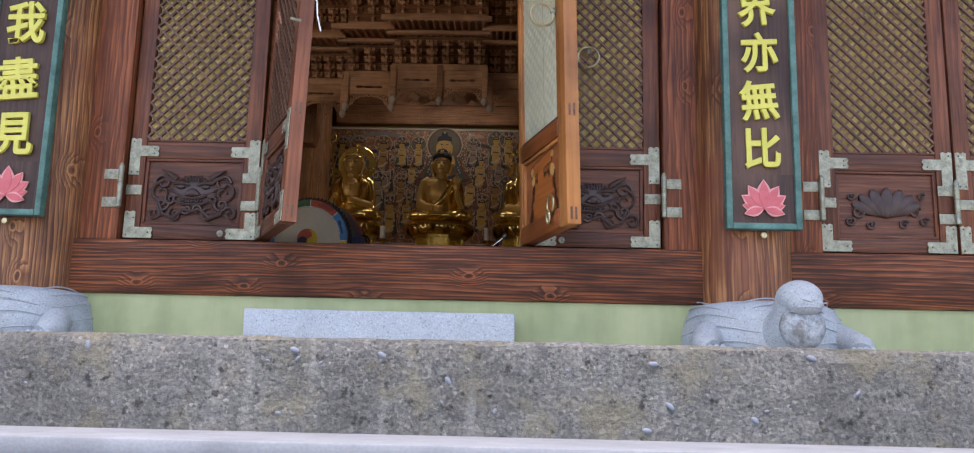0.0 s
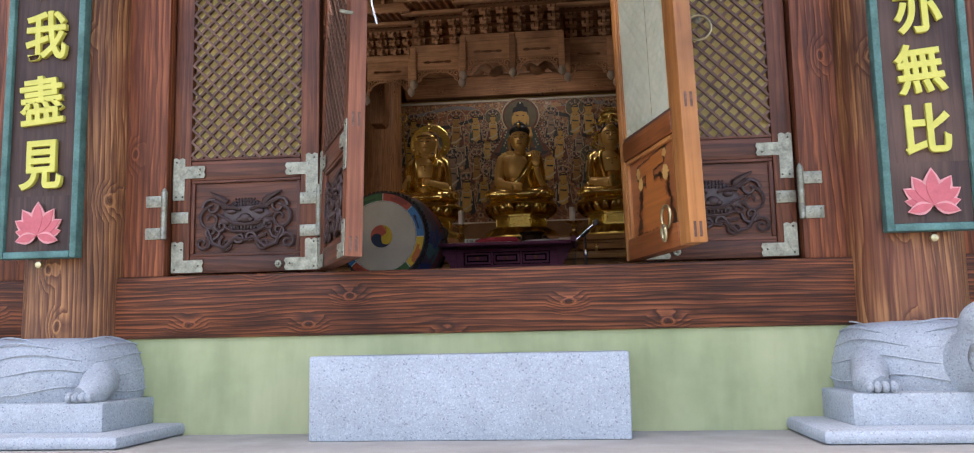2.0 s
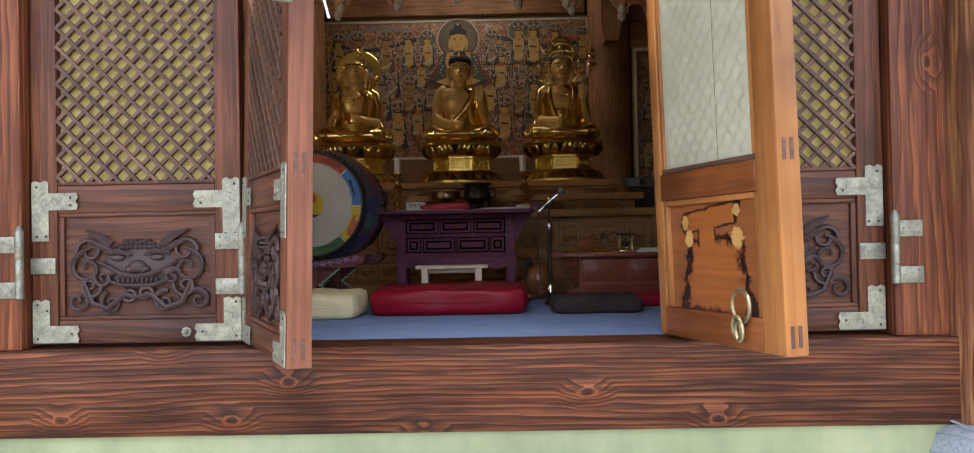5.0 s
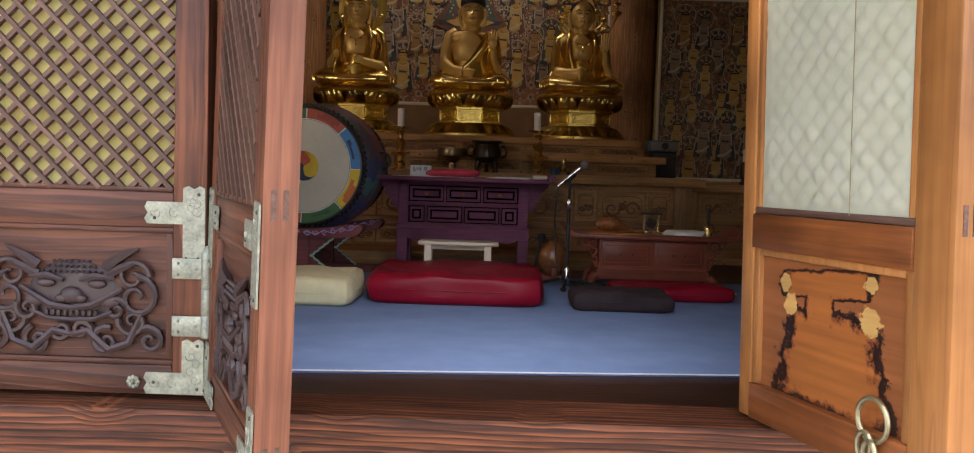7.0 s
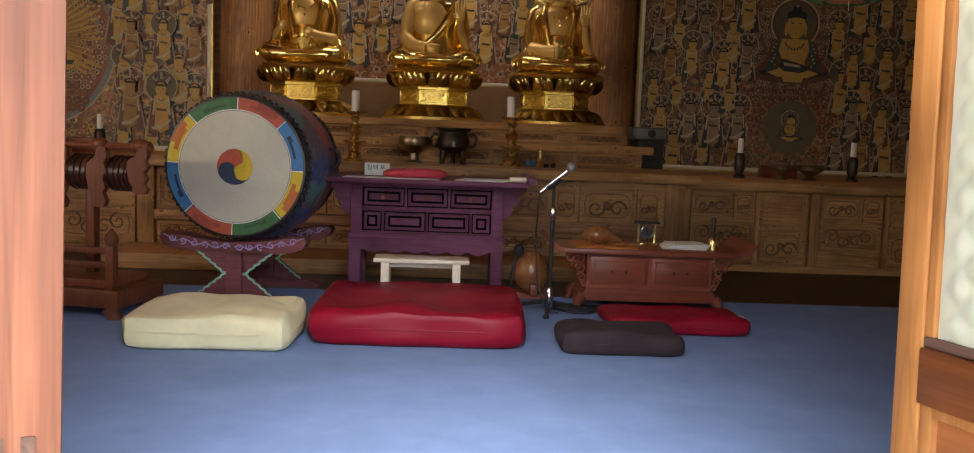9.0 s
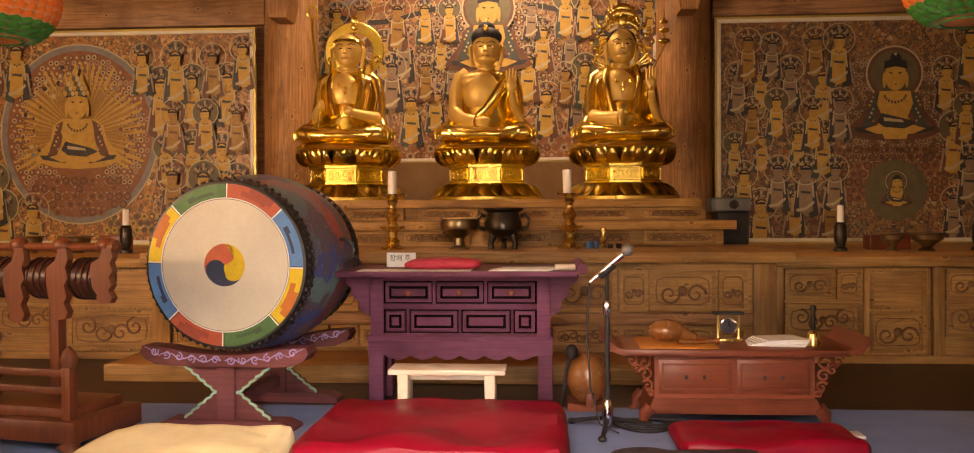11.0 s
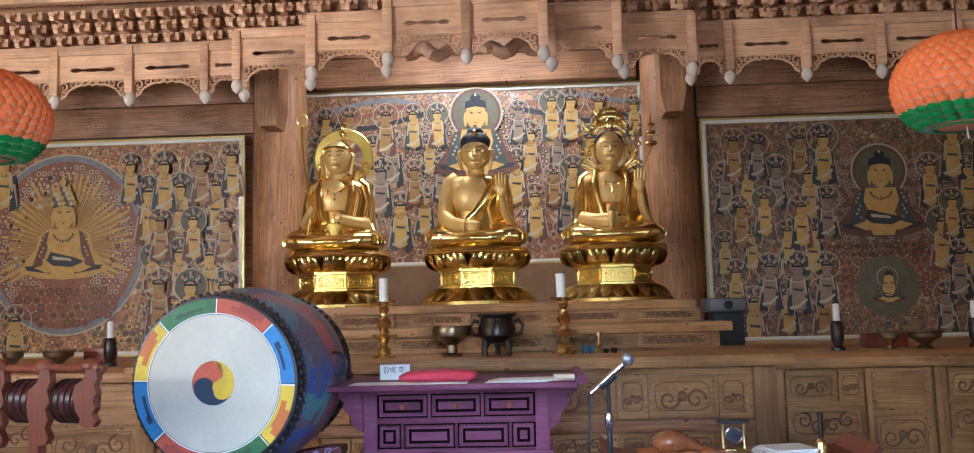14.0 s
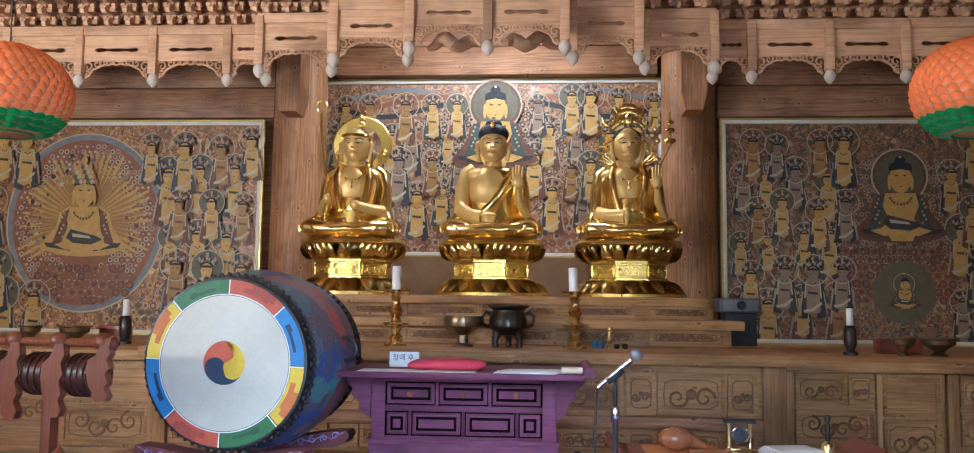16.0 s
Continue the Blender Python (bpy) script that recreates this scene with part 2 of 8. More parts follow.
SIGN_EDGE = plain("faded_teal_paint", (0.1, 0.24, 0.2), 0.6, 0, 0.5, 12, 0.2)
PINK = plain("pink_petal_paint", (0.74, 0.3, 0.28), 0.5, 0, 0.2, 20, 0.05)
PINK_DEEP = plain("deep_pink_paint", (0.62, 0.12, 0.13), 0.5, 0, 0.2, 20, 0.05)
CREAM = plain("cream_cotton", (0.84, 0.75, 0.46), 0.85, 0, 0.15, 8, 0.25, 260)
MAROON = plain("dark_maroon_cotton", (0.028, 0.014, 0.018), 0.85, 0, 0.25, 8, 0.3, 260)
PINK_CLOTH = plain("pink_red_cloth", (0.55, 0.04, 0.075), 0.7, 0, 0.2, 14, 0.3, 200)
ORANGE_CLOTH = plain("orange_cloth", (0.68, 0.24, 0.05), 0.8, 0, 0.2, 14, 0.3, 200)
SATIN = plain("crimson_satin", (0.27, 0.004, 0.02), 0.42, 0, 0.15, 6, 0.1, 180, Specular_IOR_Level=0.22)
CARPET = plain("blue_floor_mat", (0.2, 0.3, 0.52), 0.85, 0, 0.14, 4, 0.2, 320, Specular_IOR_Level=0.15)
LANTERN_ORANGE = plain("orange_paper_petal", (0.95, 0.32, 0.09), 0.7, 0, 0.2, 40, 0.2)
LANTERN_GREEN = plain("green_paper_petal", (0.03, 0.22, 0.05), 0.7, 0, 0.25, 40, 0.2)
ORANGE_SEAM = plain("yellowed_glue_seam", (0.42, 0.34, 0.16), 0.7, 0, 0.3, 30, 0.0)
WALNUT = plain("polished_gourd_timber", (0.3, 0.11, 0.04), 0.25, 0, 0.3, 12, 0.05)
POT_GREEN = plain("pale_green_leaf", (0.3, 0.36, 0.1), 0.6, 0, 0.3, 20, 0.2)
FRAME_WHITE = plain("white_painted_frame", (0.72, 0.68, 0.58), 0.5, 0, 0.12, 12, 0.05)
FRAME_GOLD = plain("gilt_frame_edge", (0.55, 0.4, 0.13), 0.4, 0.5, 0.15, 12, 0.05)
WHITE_TIP = plain("white_wood_tip", (0.72, 0.62, 0.5), 0.55, 0, 0.1, 12, 0.1)
SCROLL_LILAC = plain("lilac_scroll_paint", (0.38, 0.3, 0.6), 0.6, 0, 0.2, 12, 0.05)
MINT = plain("mint_edge_paint", (0.3, 0.6, 0.45), 0.6, 0, 0.2, 12, 0.05)
PLASTER_IN = plain("shaded_plaster", (0.3, 0.17, 0.085), 0.8, 0, 0.2, 5, 0.1)
TILE = plain("grey_roof_tile", (0.1, 0.105, 0.11), 0.7, 0, 0.3, 5, 0.2)


def granite():
    k = Nodes("pale_granite")
    vec = k.coords()
    v = k.n("TexVoronoi")
    v.inputs["Scale"].default_value = 190
    k.link(vec, v.inputs["Vector"])
    sp = k.ramp(v.outputs["Color"], [(0.0, (0.16, 0.18, 0.195)), (0.2, (0.32, 0.35, 0.375)), (0.75, (0.38, 0.415, 0.44)), (1.0, (0.47, 0.5, 0.52))])
    st = k.ramp(k.noise(vec, 5, 5, 0.65), [(0.36, (0.86, 0.855, 0.84)), (0.62, (1, 1, 1))])
    k.color(k.mix(1.0, sp, st, "MULTIPLY"))
    k.bump(k.math("ADD", k.noise(vec, 160, 3, 0.6), k.noise(vec, 30, 3, 0.6)), 0.35, 0.004)
    return k.done(0.8)


def stained_granite():
    """Granite with a ragged dark water stain."""
    k = Nodes("stained_granite")
    vec = k.coords()
    v = k.n("TexVoronoi")
    v.inputs["Scale"].default_value = 190
    k.link(vec, v.inputs["Vector"])
    sp = k.ramp(v.outputs["Color"], [(0.0, (0.16, 0.18, 0.195)), (0.2, (0.32, 0.35, 0.375)), (0.75, (0.38, 0.415, 0.44)), (1.0, (0.47, 0.5, 0.52))])
    st = k.ramp(k.noise(vec, 9, 6, 0.75), [(0.44, (0, 0, 0)), (0.58, (0.75,) * 3)])
    k.color(k.mix(st, sp, (0.1, 0.09, 0.075)))
    k.bump(k.math("ADD", k.noise(vec, 160, 3, 0.6), k.noise(vec, 30, 3, 0.6)), 0.35, 0.004)
    return k.done(0.8)


def concrete():
    k = Nodes("weathered_exposed_concrete")
    vec = k.coords()
    v = k.n("TexVoronoi")
    v.inputs["Scale"].default_value = 150
    k.link(vec, v.inputs["Vector"])
    sp = k.ramp(v.outputs["Color"], [(0.0, (0.075, 0.076, 0.074)), (0.55, (0.14, 0.14, 0.132)), (0.85, (0.19, 0.185, 0.168)), (1.0, (0.3, 0.295, 0.28))])
    big = k.ramp(k.noise(vec, 4, 6, 0.7), [(0.32, (0.5, 0.5, 0.5)), (0.6, (1, 1, 1)), (0.75, (1.3, 1.2, 1.0))])
    lichen = k.ramp(k.noise(vec, 6, 5, 0.7), [(0.5, (0, 0, 0)), (0.62, (0.8, 0.8, 0.8))])
    pits = k.ramp(k.noise(vec, 38, 3, 0.6), [(0.3, (0.25,) * 3), (0.4, (1, 1, 1))])
    drip = k.ramp(k.noise(k.coords((26, 26, 2.4)), 1, 3, 0.5), [(0.6, (0, 0, 0)), (0.74, (1, 1, 1))])
    c = k.mix(1.0, sp, big, "MULTIPLY")
    c = k.mix(k.math("MULTIPLY", drip, 0.35), c, (0.3, 0.295, 0.275))
    c = k.mix(k.math("MULTIPLY", lichen, 0.6), c, (0.17, 0.15, 0.09))
    c = k.mix(1.0, c, pits, "MULTIPLY")
    k.color(c)
    k.bump(k.math("ADD", k.noise(vec, 70, 5, 0.7), k.math("MULTIPLY", k.noise(vec, 14, 4, 0.6), 1.5)), 1.0, 0.012)
    return k.done(0.9)


def stucco():
    k = Nodes("pale_green_render")
    vec = k.coords()
    a = k.ramp(k.noise(vec, 2.2, 5, 0.6), [(0.3, (0.28, 0.31, 0.15)), (0.55, (0.37, 0.39, 0.205)), (0.8, (0.43, 0.43, 0.24))])
    d = k.ramp(k.noise(k.coords((7, 7, 1.2)), 1, 4, 0.6), [(0.3, (0.82, 0.84, 0.82)), (0.6, (1, 1, 1))])
    k.color(k.mix(1.0, a, d, "MULTIPLY"))
    k.bump(k.noise(vec, 180, 3, 0.6), 0.15, 0.003)
    return k.done(0.85)


def paper(name, base, light, glow, thin=0.0):
    """Mulberry paper: cloudy, with stray white fibres, and letting some light through."""
    k = Nodes(name)
    vec = k.coords()
    a = k.ramp(k.noise(vec, 7, 4, 0.6), [(0.3, base), (0.7, light)])
    f = k.n("TexVoronoi", feature="DISTANCE_TO_EDGE")
    f.inputs["Scale"].default_value = 11
    k.link(k.mix(0.25, vec, k.n("TexNoise", Scale=6.0).outputs[1]), f.inputs["Vector"])
    fm = k.ramp(f.outputs["Distance"], [(0.0, (1, 1, 1)), (0.012, (0, 0, 0))])
    part_f = k.math("MULTIPLY", fm, k.ramp(k.noise(vec, 9, 2, 0.5), [(0.5, (0, 0, 0)), (0.6, (0.5, 0.5, 0.5))]))
    c = k.mix(part_f, a, dim(light, 1.3))
    k.color(c)
    tr = k.n("BsdfTranslucent")
    k.link(c, tr.inputs[0])
    ms = k.n("MixShader")
    ms.inputs[0].default_value = glow
    k.link(k.bsdf.outputs[0], ms.inputs[1])
    k.link(tr.outputs[0], ms.inputs[2])
    last = ms
    if thin:
        last = k.n("MixShader")
        last.inputs[0].default_value = thin
        k.link(ms.outputs[0], last.inputs[1])
        k.link(k.n("BsdfTransparent").outputs[0], last.inputs[2])
    k.link(last.outputs[0], k.out.inputs[0])
    return k.done(0.8)


def painted_silk(name, seed, tone):
    """A crowded temple painting: scale-like clouds, bands and small patches of mineral colour."""
    k = Nodes(name)
    tc = k.n("TexCoord")
    mp = k.n("Mapping")
    mp.inputs["Location"].default_value = (seed * 3.1, seed, seed * 1.7)
    k.link(tc.outputs["Object"], mp.inputs[0])
    vec = mp.outputs[0]
    wn = k.n("TexNoise", Scale=2.0)
    k.link(vec, wn.inputs["Vector"])
    wv = k.mix(0.12, vec, wn.outputs[1])
    pal = [(0.0, (0.03, 0.022, 0.018)), (0.2, (0.2, 0.085, 0.04)), (0.32, (0.06, 0.05, 0.045)), (0.42, (0.36, 0.2, 0.07)), (0.5, (0.05, 0.065, 0.085)), (0.6, (0.28, 0.1, 0.05)), (0.7, (0.42, 0.28, 0.13)), (0.78, (0.06, 0.05, 0.04)), (0.88, (0.52, 0.45, 0.36)), (1.0, (0.2, 0.12, 0.07))]
    v1, v2, v3 = k.n("TexVoronoi"), k.n("TexVoronoi"), k.n("TexVoronoi", feature="DISTANCE_TO_EDGE")
    v1.inputs["Scale"].default_value, v2.inputs["Scale"].default_value, v3.inputs["Scale"].default_value = 26, 62, 30
    for v in (v1, v2, v3):
        k.link(wv, v.inputs["Vector"])
    c1, c2 = k.ramp(v1.outputs["Color"], pal), k.ramp(v2.outputs["Color"], pal)
    c = k.mix(k.ramp(k.noise(vec, 6, 3, 0.6), [(0.42, (0, 0, 0)), (0.55, (1, 1, 1))]), c1, c2)
    edge = k.ramp(v3.outputs["Distance"], [(0.0, (1, 1, 1)), (0.035, (0, 0, 0))])
    c = k.mix(k.math("MULTIPLY", edge, 0.6), c, (0.5, 0.38, 0.2))
    curl = k.math("FRACT", k.math("MULTIPLY", k.noise(vec, 3.2, 2, 0.5, 0.6), 9.0))
    c = k.mix(k.math("MULTIPLY", k.ramp(curl, [(0.0, (1, 1, 1)), (0.09, (0, 0, 0))]), 0.55), c, (0.5, 0.43, 0.32))
    c = k.mix(k.math("MULTIPLY", k.ramp(curl, [(0.88, (0, 0, 0)), (0.97, (1, 1, 1))]), 0.7), c, (0.03, 0.022, 0.02))
    k.color(k.mix(1.0, c, tone, "MULTIPLY"))
    return k.done(0.42)


GRANITE, CONCRETE, STUCCO = granite(), concrete(), stucco()
STAINED_STONE = stained_granite()
PAPER_OUT = paper("yellowed_lattice_paper", (0.72, 0.56, 0.19), (0.84, 0.7, 0.28), 0.25)
PAPER_IN = paper("pale_door_paper", (0.74, 0.72, 0.49), (0.86, 0.83, 0.6), 0.4, 0.2)
EARTH = plain("packed_earth", (0.3, 0.27, 0.22), 0.9, 0, 0.3, 3, 0.4)
TERRACE = plain("pale_terrace_paving", (0.36, 0.345, 0.315), 0.8, 0, 0.25, 3, 0.3)
DRUM_SKIN = plain("drum_skin", (0.6, 0.56, 0.46), 0.6, 0, 0.14, 5, 0.05, 120.0, Specular_IOR_Level=0.2)


def drum_body_paint():
    k = Nodes("painted_cloud_drum_shell")
    vec = k.coords()
    v = k.n("TexVoronoi")
    v.inputs["Scale"].default_value = 7
    k.link(k.mix(0.25, vec, k.n("TexNoise", Scale=5.0).outputs[1]), v.inputs["Vector"])
    c = k.ramp(v.outputs["Color"], [(0.0, (0.05, 0.05, 0.1)), (0.3, (0.04, 0.1, 0.36)), (0.45, (0.09, 0.09, 0.13)), (0.6, (0.4, 0.07, 0.07)), (0.75, (0.07, 0.26, 0.26)), (0.9, (0.12, 0.1, 0.16))])
    ring = k.ramp(k.math("FRACT", k.math("MULTIPLY", v.outputs["Distance"], 6.0)), [(0.0, (1, 1, 1)), (0.12, (0, 0, 0))])
    k.color(k.mix(k.math("MULTIPLY", ring, 0.45), c, (0.4, 0.45, 0.5)))
    return k.done(0.45)


DRUM_SHELL = drum_body_paint()
SILK_MAIN = painted_silk("silk_painting_main", 1.0, (1.25, 1.02, 0.88))
SILK_LEFT = painted_silk("silk_painting_ochre", 2.0, (1.4, 1.05, 0.68))
SILK_RIGHT = painted_silk("silk_painting_dark", 3.0, (0.9, 0.76, 0.62))
OCHRE_FIG = plain("ochre_figure_paint", (0.58, 0.34, 0.08), 0.5, 0, 0.25, 16, 0.0)
HALO_LINE = plain("pale_gold_line_paint", (0.5, 0.42, 0.27), 0.5, 0, 0.2, 16, 0.0)
DOT_PALE = plain("pale_pink_dot_paint", (0.42, 0.3, 0.22), 0.5, 0, 0.3, 16, 0.0)
HALO_FILL = plain("olive_halo_paint", (0.13, 0.11, 0.06), 0.5, 0, 0.25, 16, 0.0)
ROBE_RED = plain("red_brown_robe_paint", (0.16, 0.06, 0.035), 0.5, 0, 0.35, 16, 0.0)
ROBE_BLUE = plain("slate_robe_paint", (0.034, 0.034, 0.038), 0.5, 0, 0.35, 16, 0.0)
FLESH_PALE = plain("pale_painted_flesh", (0.3, 0.2, 0.135), 0.5, 0, 0.25, 16, 0.0)
ROBE_TEAL = plain("dull_teal_robe_paint", (0.05, 0.075, 0.065), 0.5, 0, 0.35, 16, 0.0)
RUST = plain("rust_scale_paint", (0.3, 0.11, 0.05), 0.5, 0, 0.3, 16, 0.0)
SLATE_PALE = plain("pale_slate_cloud_paint", (0.24, 0.23, 0.24), 0.5, 0, 0.3, 16, 0.0)
FIGURE_DIM = plain("dull_ochre_figure_paint", (0.4, 0.21, 0.055), 0.5, 0, 0.3, 16, 0.0)
TREAD = plain("worn_blue_grey_granite", (0.23, 0.245, 0.265), 0.8, 0, 0.25, 6, 0.3, 150)
# near-black colour stands in for shade in the table's recesses and grooves
GROOVE_SHADE = plain("painted_recess_shade", (0.009, 0.003, 0.005), 0.8, 0, 0.2, 14, 0.05, Specular_IOR_Level=0.05)
EDGE_TIMBER = wood("door_edge_timber", (0.3, 0.105, 0.05), (0.18, 0.058, 0.028), "z", 0.8, False, 0.5, 0.5, 0.3)

# ---- mesh helpers ----
I4 = Matrix.Identity(4)


def box(bm, x0, x1, y0, y1, z0, z1, m=None, bev=0.0):
    mm = Matrix.Translation(((x0 + x1) / 2, (y0 + y1) / 2, (z0 + z1) / 2)) @ Matrix.Diagonal((abs(x1 - x0), abs(y1 - y0), abs(z1 - z0), 1))
    vs = bmesh.ops.create_cube(bm, size=1.0, matrix=(m or I4) @ mm)["verts"]
    if bev:
        es = list({e for v in vs for e in v.link_edges})
        bmesh.ops.bevel(bm, geom=es, offset=bev, segments=2, affect="EDGES", profile=0.5)
    return bm


def prism(bm, pts, y0, y1, m=None):
    """An outline in the x-z plane drawn out along y."""
    m = m or I4
    a = [bm.verts.new(m @ Vector((x, y0, z))) for x, z in pts]
    b = [bm.verts.new(m @ Vector((x, y1, z))) for x, z in pts]
    try:
        bm.faces.new(a)
        bm.faces.new(b[::-1])
    except ValueError:
        pass
    n = len(pts)
    for i in range(n):
        bm.faces.new((a[i], b[i], b[(i + 1) % n], a[(i + 1) % n]))
    return bm


def lathe(bm, prof, n=24, m=None, arc=1.0):
    """A profile of (radius, z) turned about z."""
    m = m or I4
    rows = []
    for r, z in prof:
        rows.append([bm.verts.new(m @ Vector((r * math.cos(2 * math.pi * arc * i / n), r * math.sin(2 * math.pi * arc * i / n), z))) for i in range(n)])
    for a, b in zip(rows, rows[1:]):
        for i in range(n):
            bm.faces.new((a[i], a[(i + 1) % n], b[(i + 1) % n], b[i]))
    loop = prof[0] == prof[-1]
    if prof[0][0] > 1e-5 and not loop:
        bm.faces.new(rows[0][::-1])
    if prof[-1][0] > 1e-5 and not loop:
        bm.faces.new(rows[-1])
    return bm


def tube(bm, pts, r, n=8, m=None, closed=False):
    """A round bar along points; r may be one radius or one for each point."""
    m = m or I4
    pts = [Vector(p) for p in pts]
    k = len(pts)
    rad = [r] * k if isinstance(r, (int, float)) else list(r)
    rows, up = [], None
    for i, p in enumerate(pts):
        d = (pts[(i + 1) % k] - pts[i - 1]) if closed else (pts[min(i + 1, k - 1)] - pts[max(i - 1, 0)])
        d = d.normalized() if d.length > 1e-9 else Vector((0, 0, 1))
        if up is None:
            up = Vector((0, 0, 1)) if abs(d.z) < 0.9 else Vector((0, 1, 0))
        s = d.cross(up)
        s = s.normalized() if s.length > 1e-6 else d.orthogonal().normalized()
        up = s.cross(d).normalized()
        rows.append([bm.verts.new(m @ (p + (s * math.cos(2 * math.pi * j / n) + up * math.sin(2 * math.pi * j / n)) * rad[i])) for j in range(n)])
    pairs = list(zip(rows, rows[1:])) + ([(rows[-1], rows[0])] if closed else [])
    for a, b in pairs:
        for j in range(n):
            bm.faces.new((a[j], a[(j + 1) % n], b[(j + 1) % n], b[j]))
    if not closed:
        bm.faces.new(rows[0][::-1])
        bm.faces.new(rows[-1])
    return bm


def ball(bm, c, r, m=None, seg=16, ring=10):
    rx, ry, rz = (r, r, r) if isinstance(r, (int, float)) else r
    mm = (m or I4) @ Matrix.Translation(c) @ Matrix.Diagonal((rx, ry, rz, 1))
    bmesh.ops.create_uvsphere(bm, u_segments=seg, v_segments=ring, radius=1.0, matrix=mm)
    return bm


def loft(bm, secs, n=28, m=None, ripple=0.0, freq=9):
    """Elliptic sections (x, y, z, rx, ry) from bottom to top, with cloth ripples."""
    m = m or I4
    rows = []
    for si, (x, y, z, rx, ry) in enumerate(secs):
        row = []
        for i in range(n):
            a = 2 * math.pi * i / n
            k = 1 + ripple * math.sin(freq * a + si * 0.8)
            row.append(bm.verts.new(m @ Vector((x + rx * k * math.cos(a), y + ry * k * math.sin(a), z))))
        rows.append(row)
    for a, b in zip(rows, rows[1:]):
        for i in range(n):
            bm.faces.new((a[i], a[(i + 1) % n], b[(i + 1) % n], b[i]))
    bm.faces.new(rows[0][::-1])
    bm.faces.new(rows[-1])
    return bm


def spiral(cx, cz, r, turns, start=0.0, way=1, y=0.0, n=18):
    out = []
    for i in range(n + 1):
        u = i / n
        a = start + way * 2 * math.pi * turns * u
        out.append((cx + r * (1 - 0.85 * u) * math.cos(a), y, cz + r * (1 - 0.85 * u) * math.sin(a)))
    return out


def scroll(bm, cx, cz, r, turns=1.4, start=0.0, way=1, y=0.0, w=0.008, m=None):
    pts = spiral(cx, cz, r, turns, start, way, y)
    return tube(bm, pts, [w * (1 - 0.5 * i / len(pts)) for i in range(len(pts))], 6, m)


def mesh_of(name, bm, mat, smooth=True):
    bmesh.ops.recalc_face_normals(bm, faces=bm.faces)
    me = bpy.data.meshes.new(name)
    bm.to_mesh(me)
    bm.free()
    for mt in (mat if isinstance(mat, (list, tuple)) else [mat]):
        me.materials.append(mt)
    if smooth:
        me.shade_smooth()
        me.set_sharp_from_angle(angle=radians(38))
    return me


def part(name, bm, mat, parent, label="", smooth=True):
    """One mesh object under a thing or a part; coordinates are the thing's own."""
    me = bm if isinstance(bm, bpy.types.Mesh) else mesh_of(name, bm, mat, smooth)
    ob = new(name, me)
    ob.parent = parent
    if label:
        ob["label"] = label
    return ob


def piece(name, me, parent, m):
    """A repeat that shares a mesh, under its thing."""
    ob = new(name, me)
    ob.parent = parent
    ob.matrix_basis = m
    return ob


def thing(name, label, category, m=None, group="", kind=""):
    ob = new(name)
    ob.empty_display_size = 0.1
    ob.matrix_basis = m or I4
    return tagged(ob, label, category, group, kind)


def solid(name, bm, mat, label, category, m=None, group="", kind="", smooth=True):
    ob = new(name, mesh_of(name, bm, mat, smooth))
    ob.matrix_basis = m or I4
    return tagged(ob, label, category, group, kind)


def setting(name, bm, mat, label, category, smooth=True):
    return solid(name, bm, mat, label, category, kind="structure", smooth=smooth)


def B(*a, **k):
    return box(bmesh.new(), *a, **k)


# ---- levels (metres) ----
FLOOR = -0.15       # hall floor
TERR = -0.69        # terrace paving
EDGE_Y = -2.54      # terrace edge
EDGE_Z = -0.597     # top of the edge kerb
X0, X1, YB = -4.75, 7.1, 8.75   # hall inside
CEIL = 4.7

# ---- ground, stairs, terrace ----
g = bmesh.new()
GZ = -0.597 - 0.19 * 8
box(g, -300, 300, -400, -4.75, GZ - 0.2, GZ)
box(g, -300, -7.5, -4.75, 400, GZ - 0.2, GZ)
box(g, 10, 300, -4.75, 400, GZ - 0.2, GZ)
box(g, -7.5, 10, 9.2, 400, GZ - 0.2, GZ)
setting("ground", g, EARTH, "packed pale earth yard round the hall", "ground", False)
b = bmesh.new()
box(b, -7.5, 10, EDGE_Y + 0.24, 9.2, GZ - 0.2, TERR)
setting("terrace", b, TERRACE, "pale paved terrace in front of the hall", "terrace", False)

# weathered kerb along the terrace edge, with a broken arris
random.seed(4)
b = bmesh.new()
cols, prof = 520, [(0.0, -0.205), (0.0, -0.14), (0.0, -0.07), (0.0, -0.03), (0.005, -0.008), (0.022, 0.0), (0.07, 0.002), (0.16, 0.0), (0.24, 0.0), (0.24, -0.205)]
rows = []
for i in range(cols + 1):
    x = -7.5 + 17.5 * i / cols
    row = []
    for j, (dy, dz) in enumerate(prof):
        rough_k = noise.noise(Vector((x * 16, j * 0.7, 3.0))) * 0.006 + noise.noise(Vector((x * 60, j * 1.9, 9.0))) * 0.004
        pit = max(0.0, noise.noise(Vector((x * 7.0, j * 0.6, 20.0))) - 0.25) * 0.035 if 2 <= j <= 6 else 0.0
        row.append(b.verts.new((x, EDGE_Y + dy + (rough_k + pit if j < 6 else 0), EDGE_Z + dz + (rough_k * 0.7 - pit * 0.4 if 2 < j < 9 else 0))))
    rows.append(row)
for a, c in zip(rows, rows[1:]):
    for j in range(len(prof) - 1):
        b.faces.new((a[j], c[j], c[j + 1], a[j + 1]))
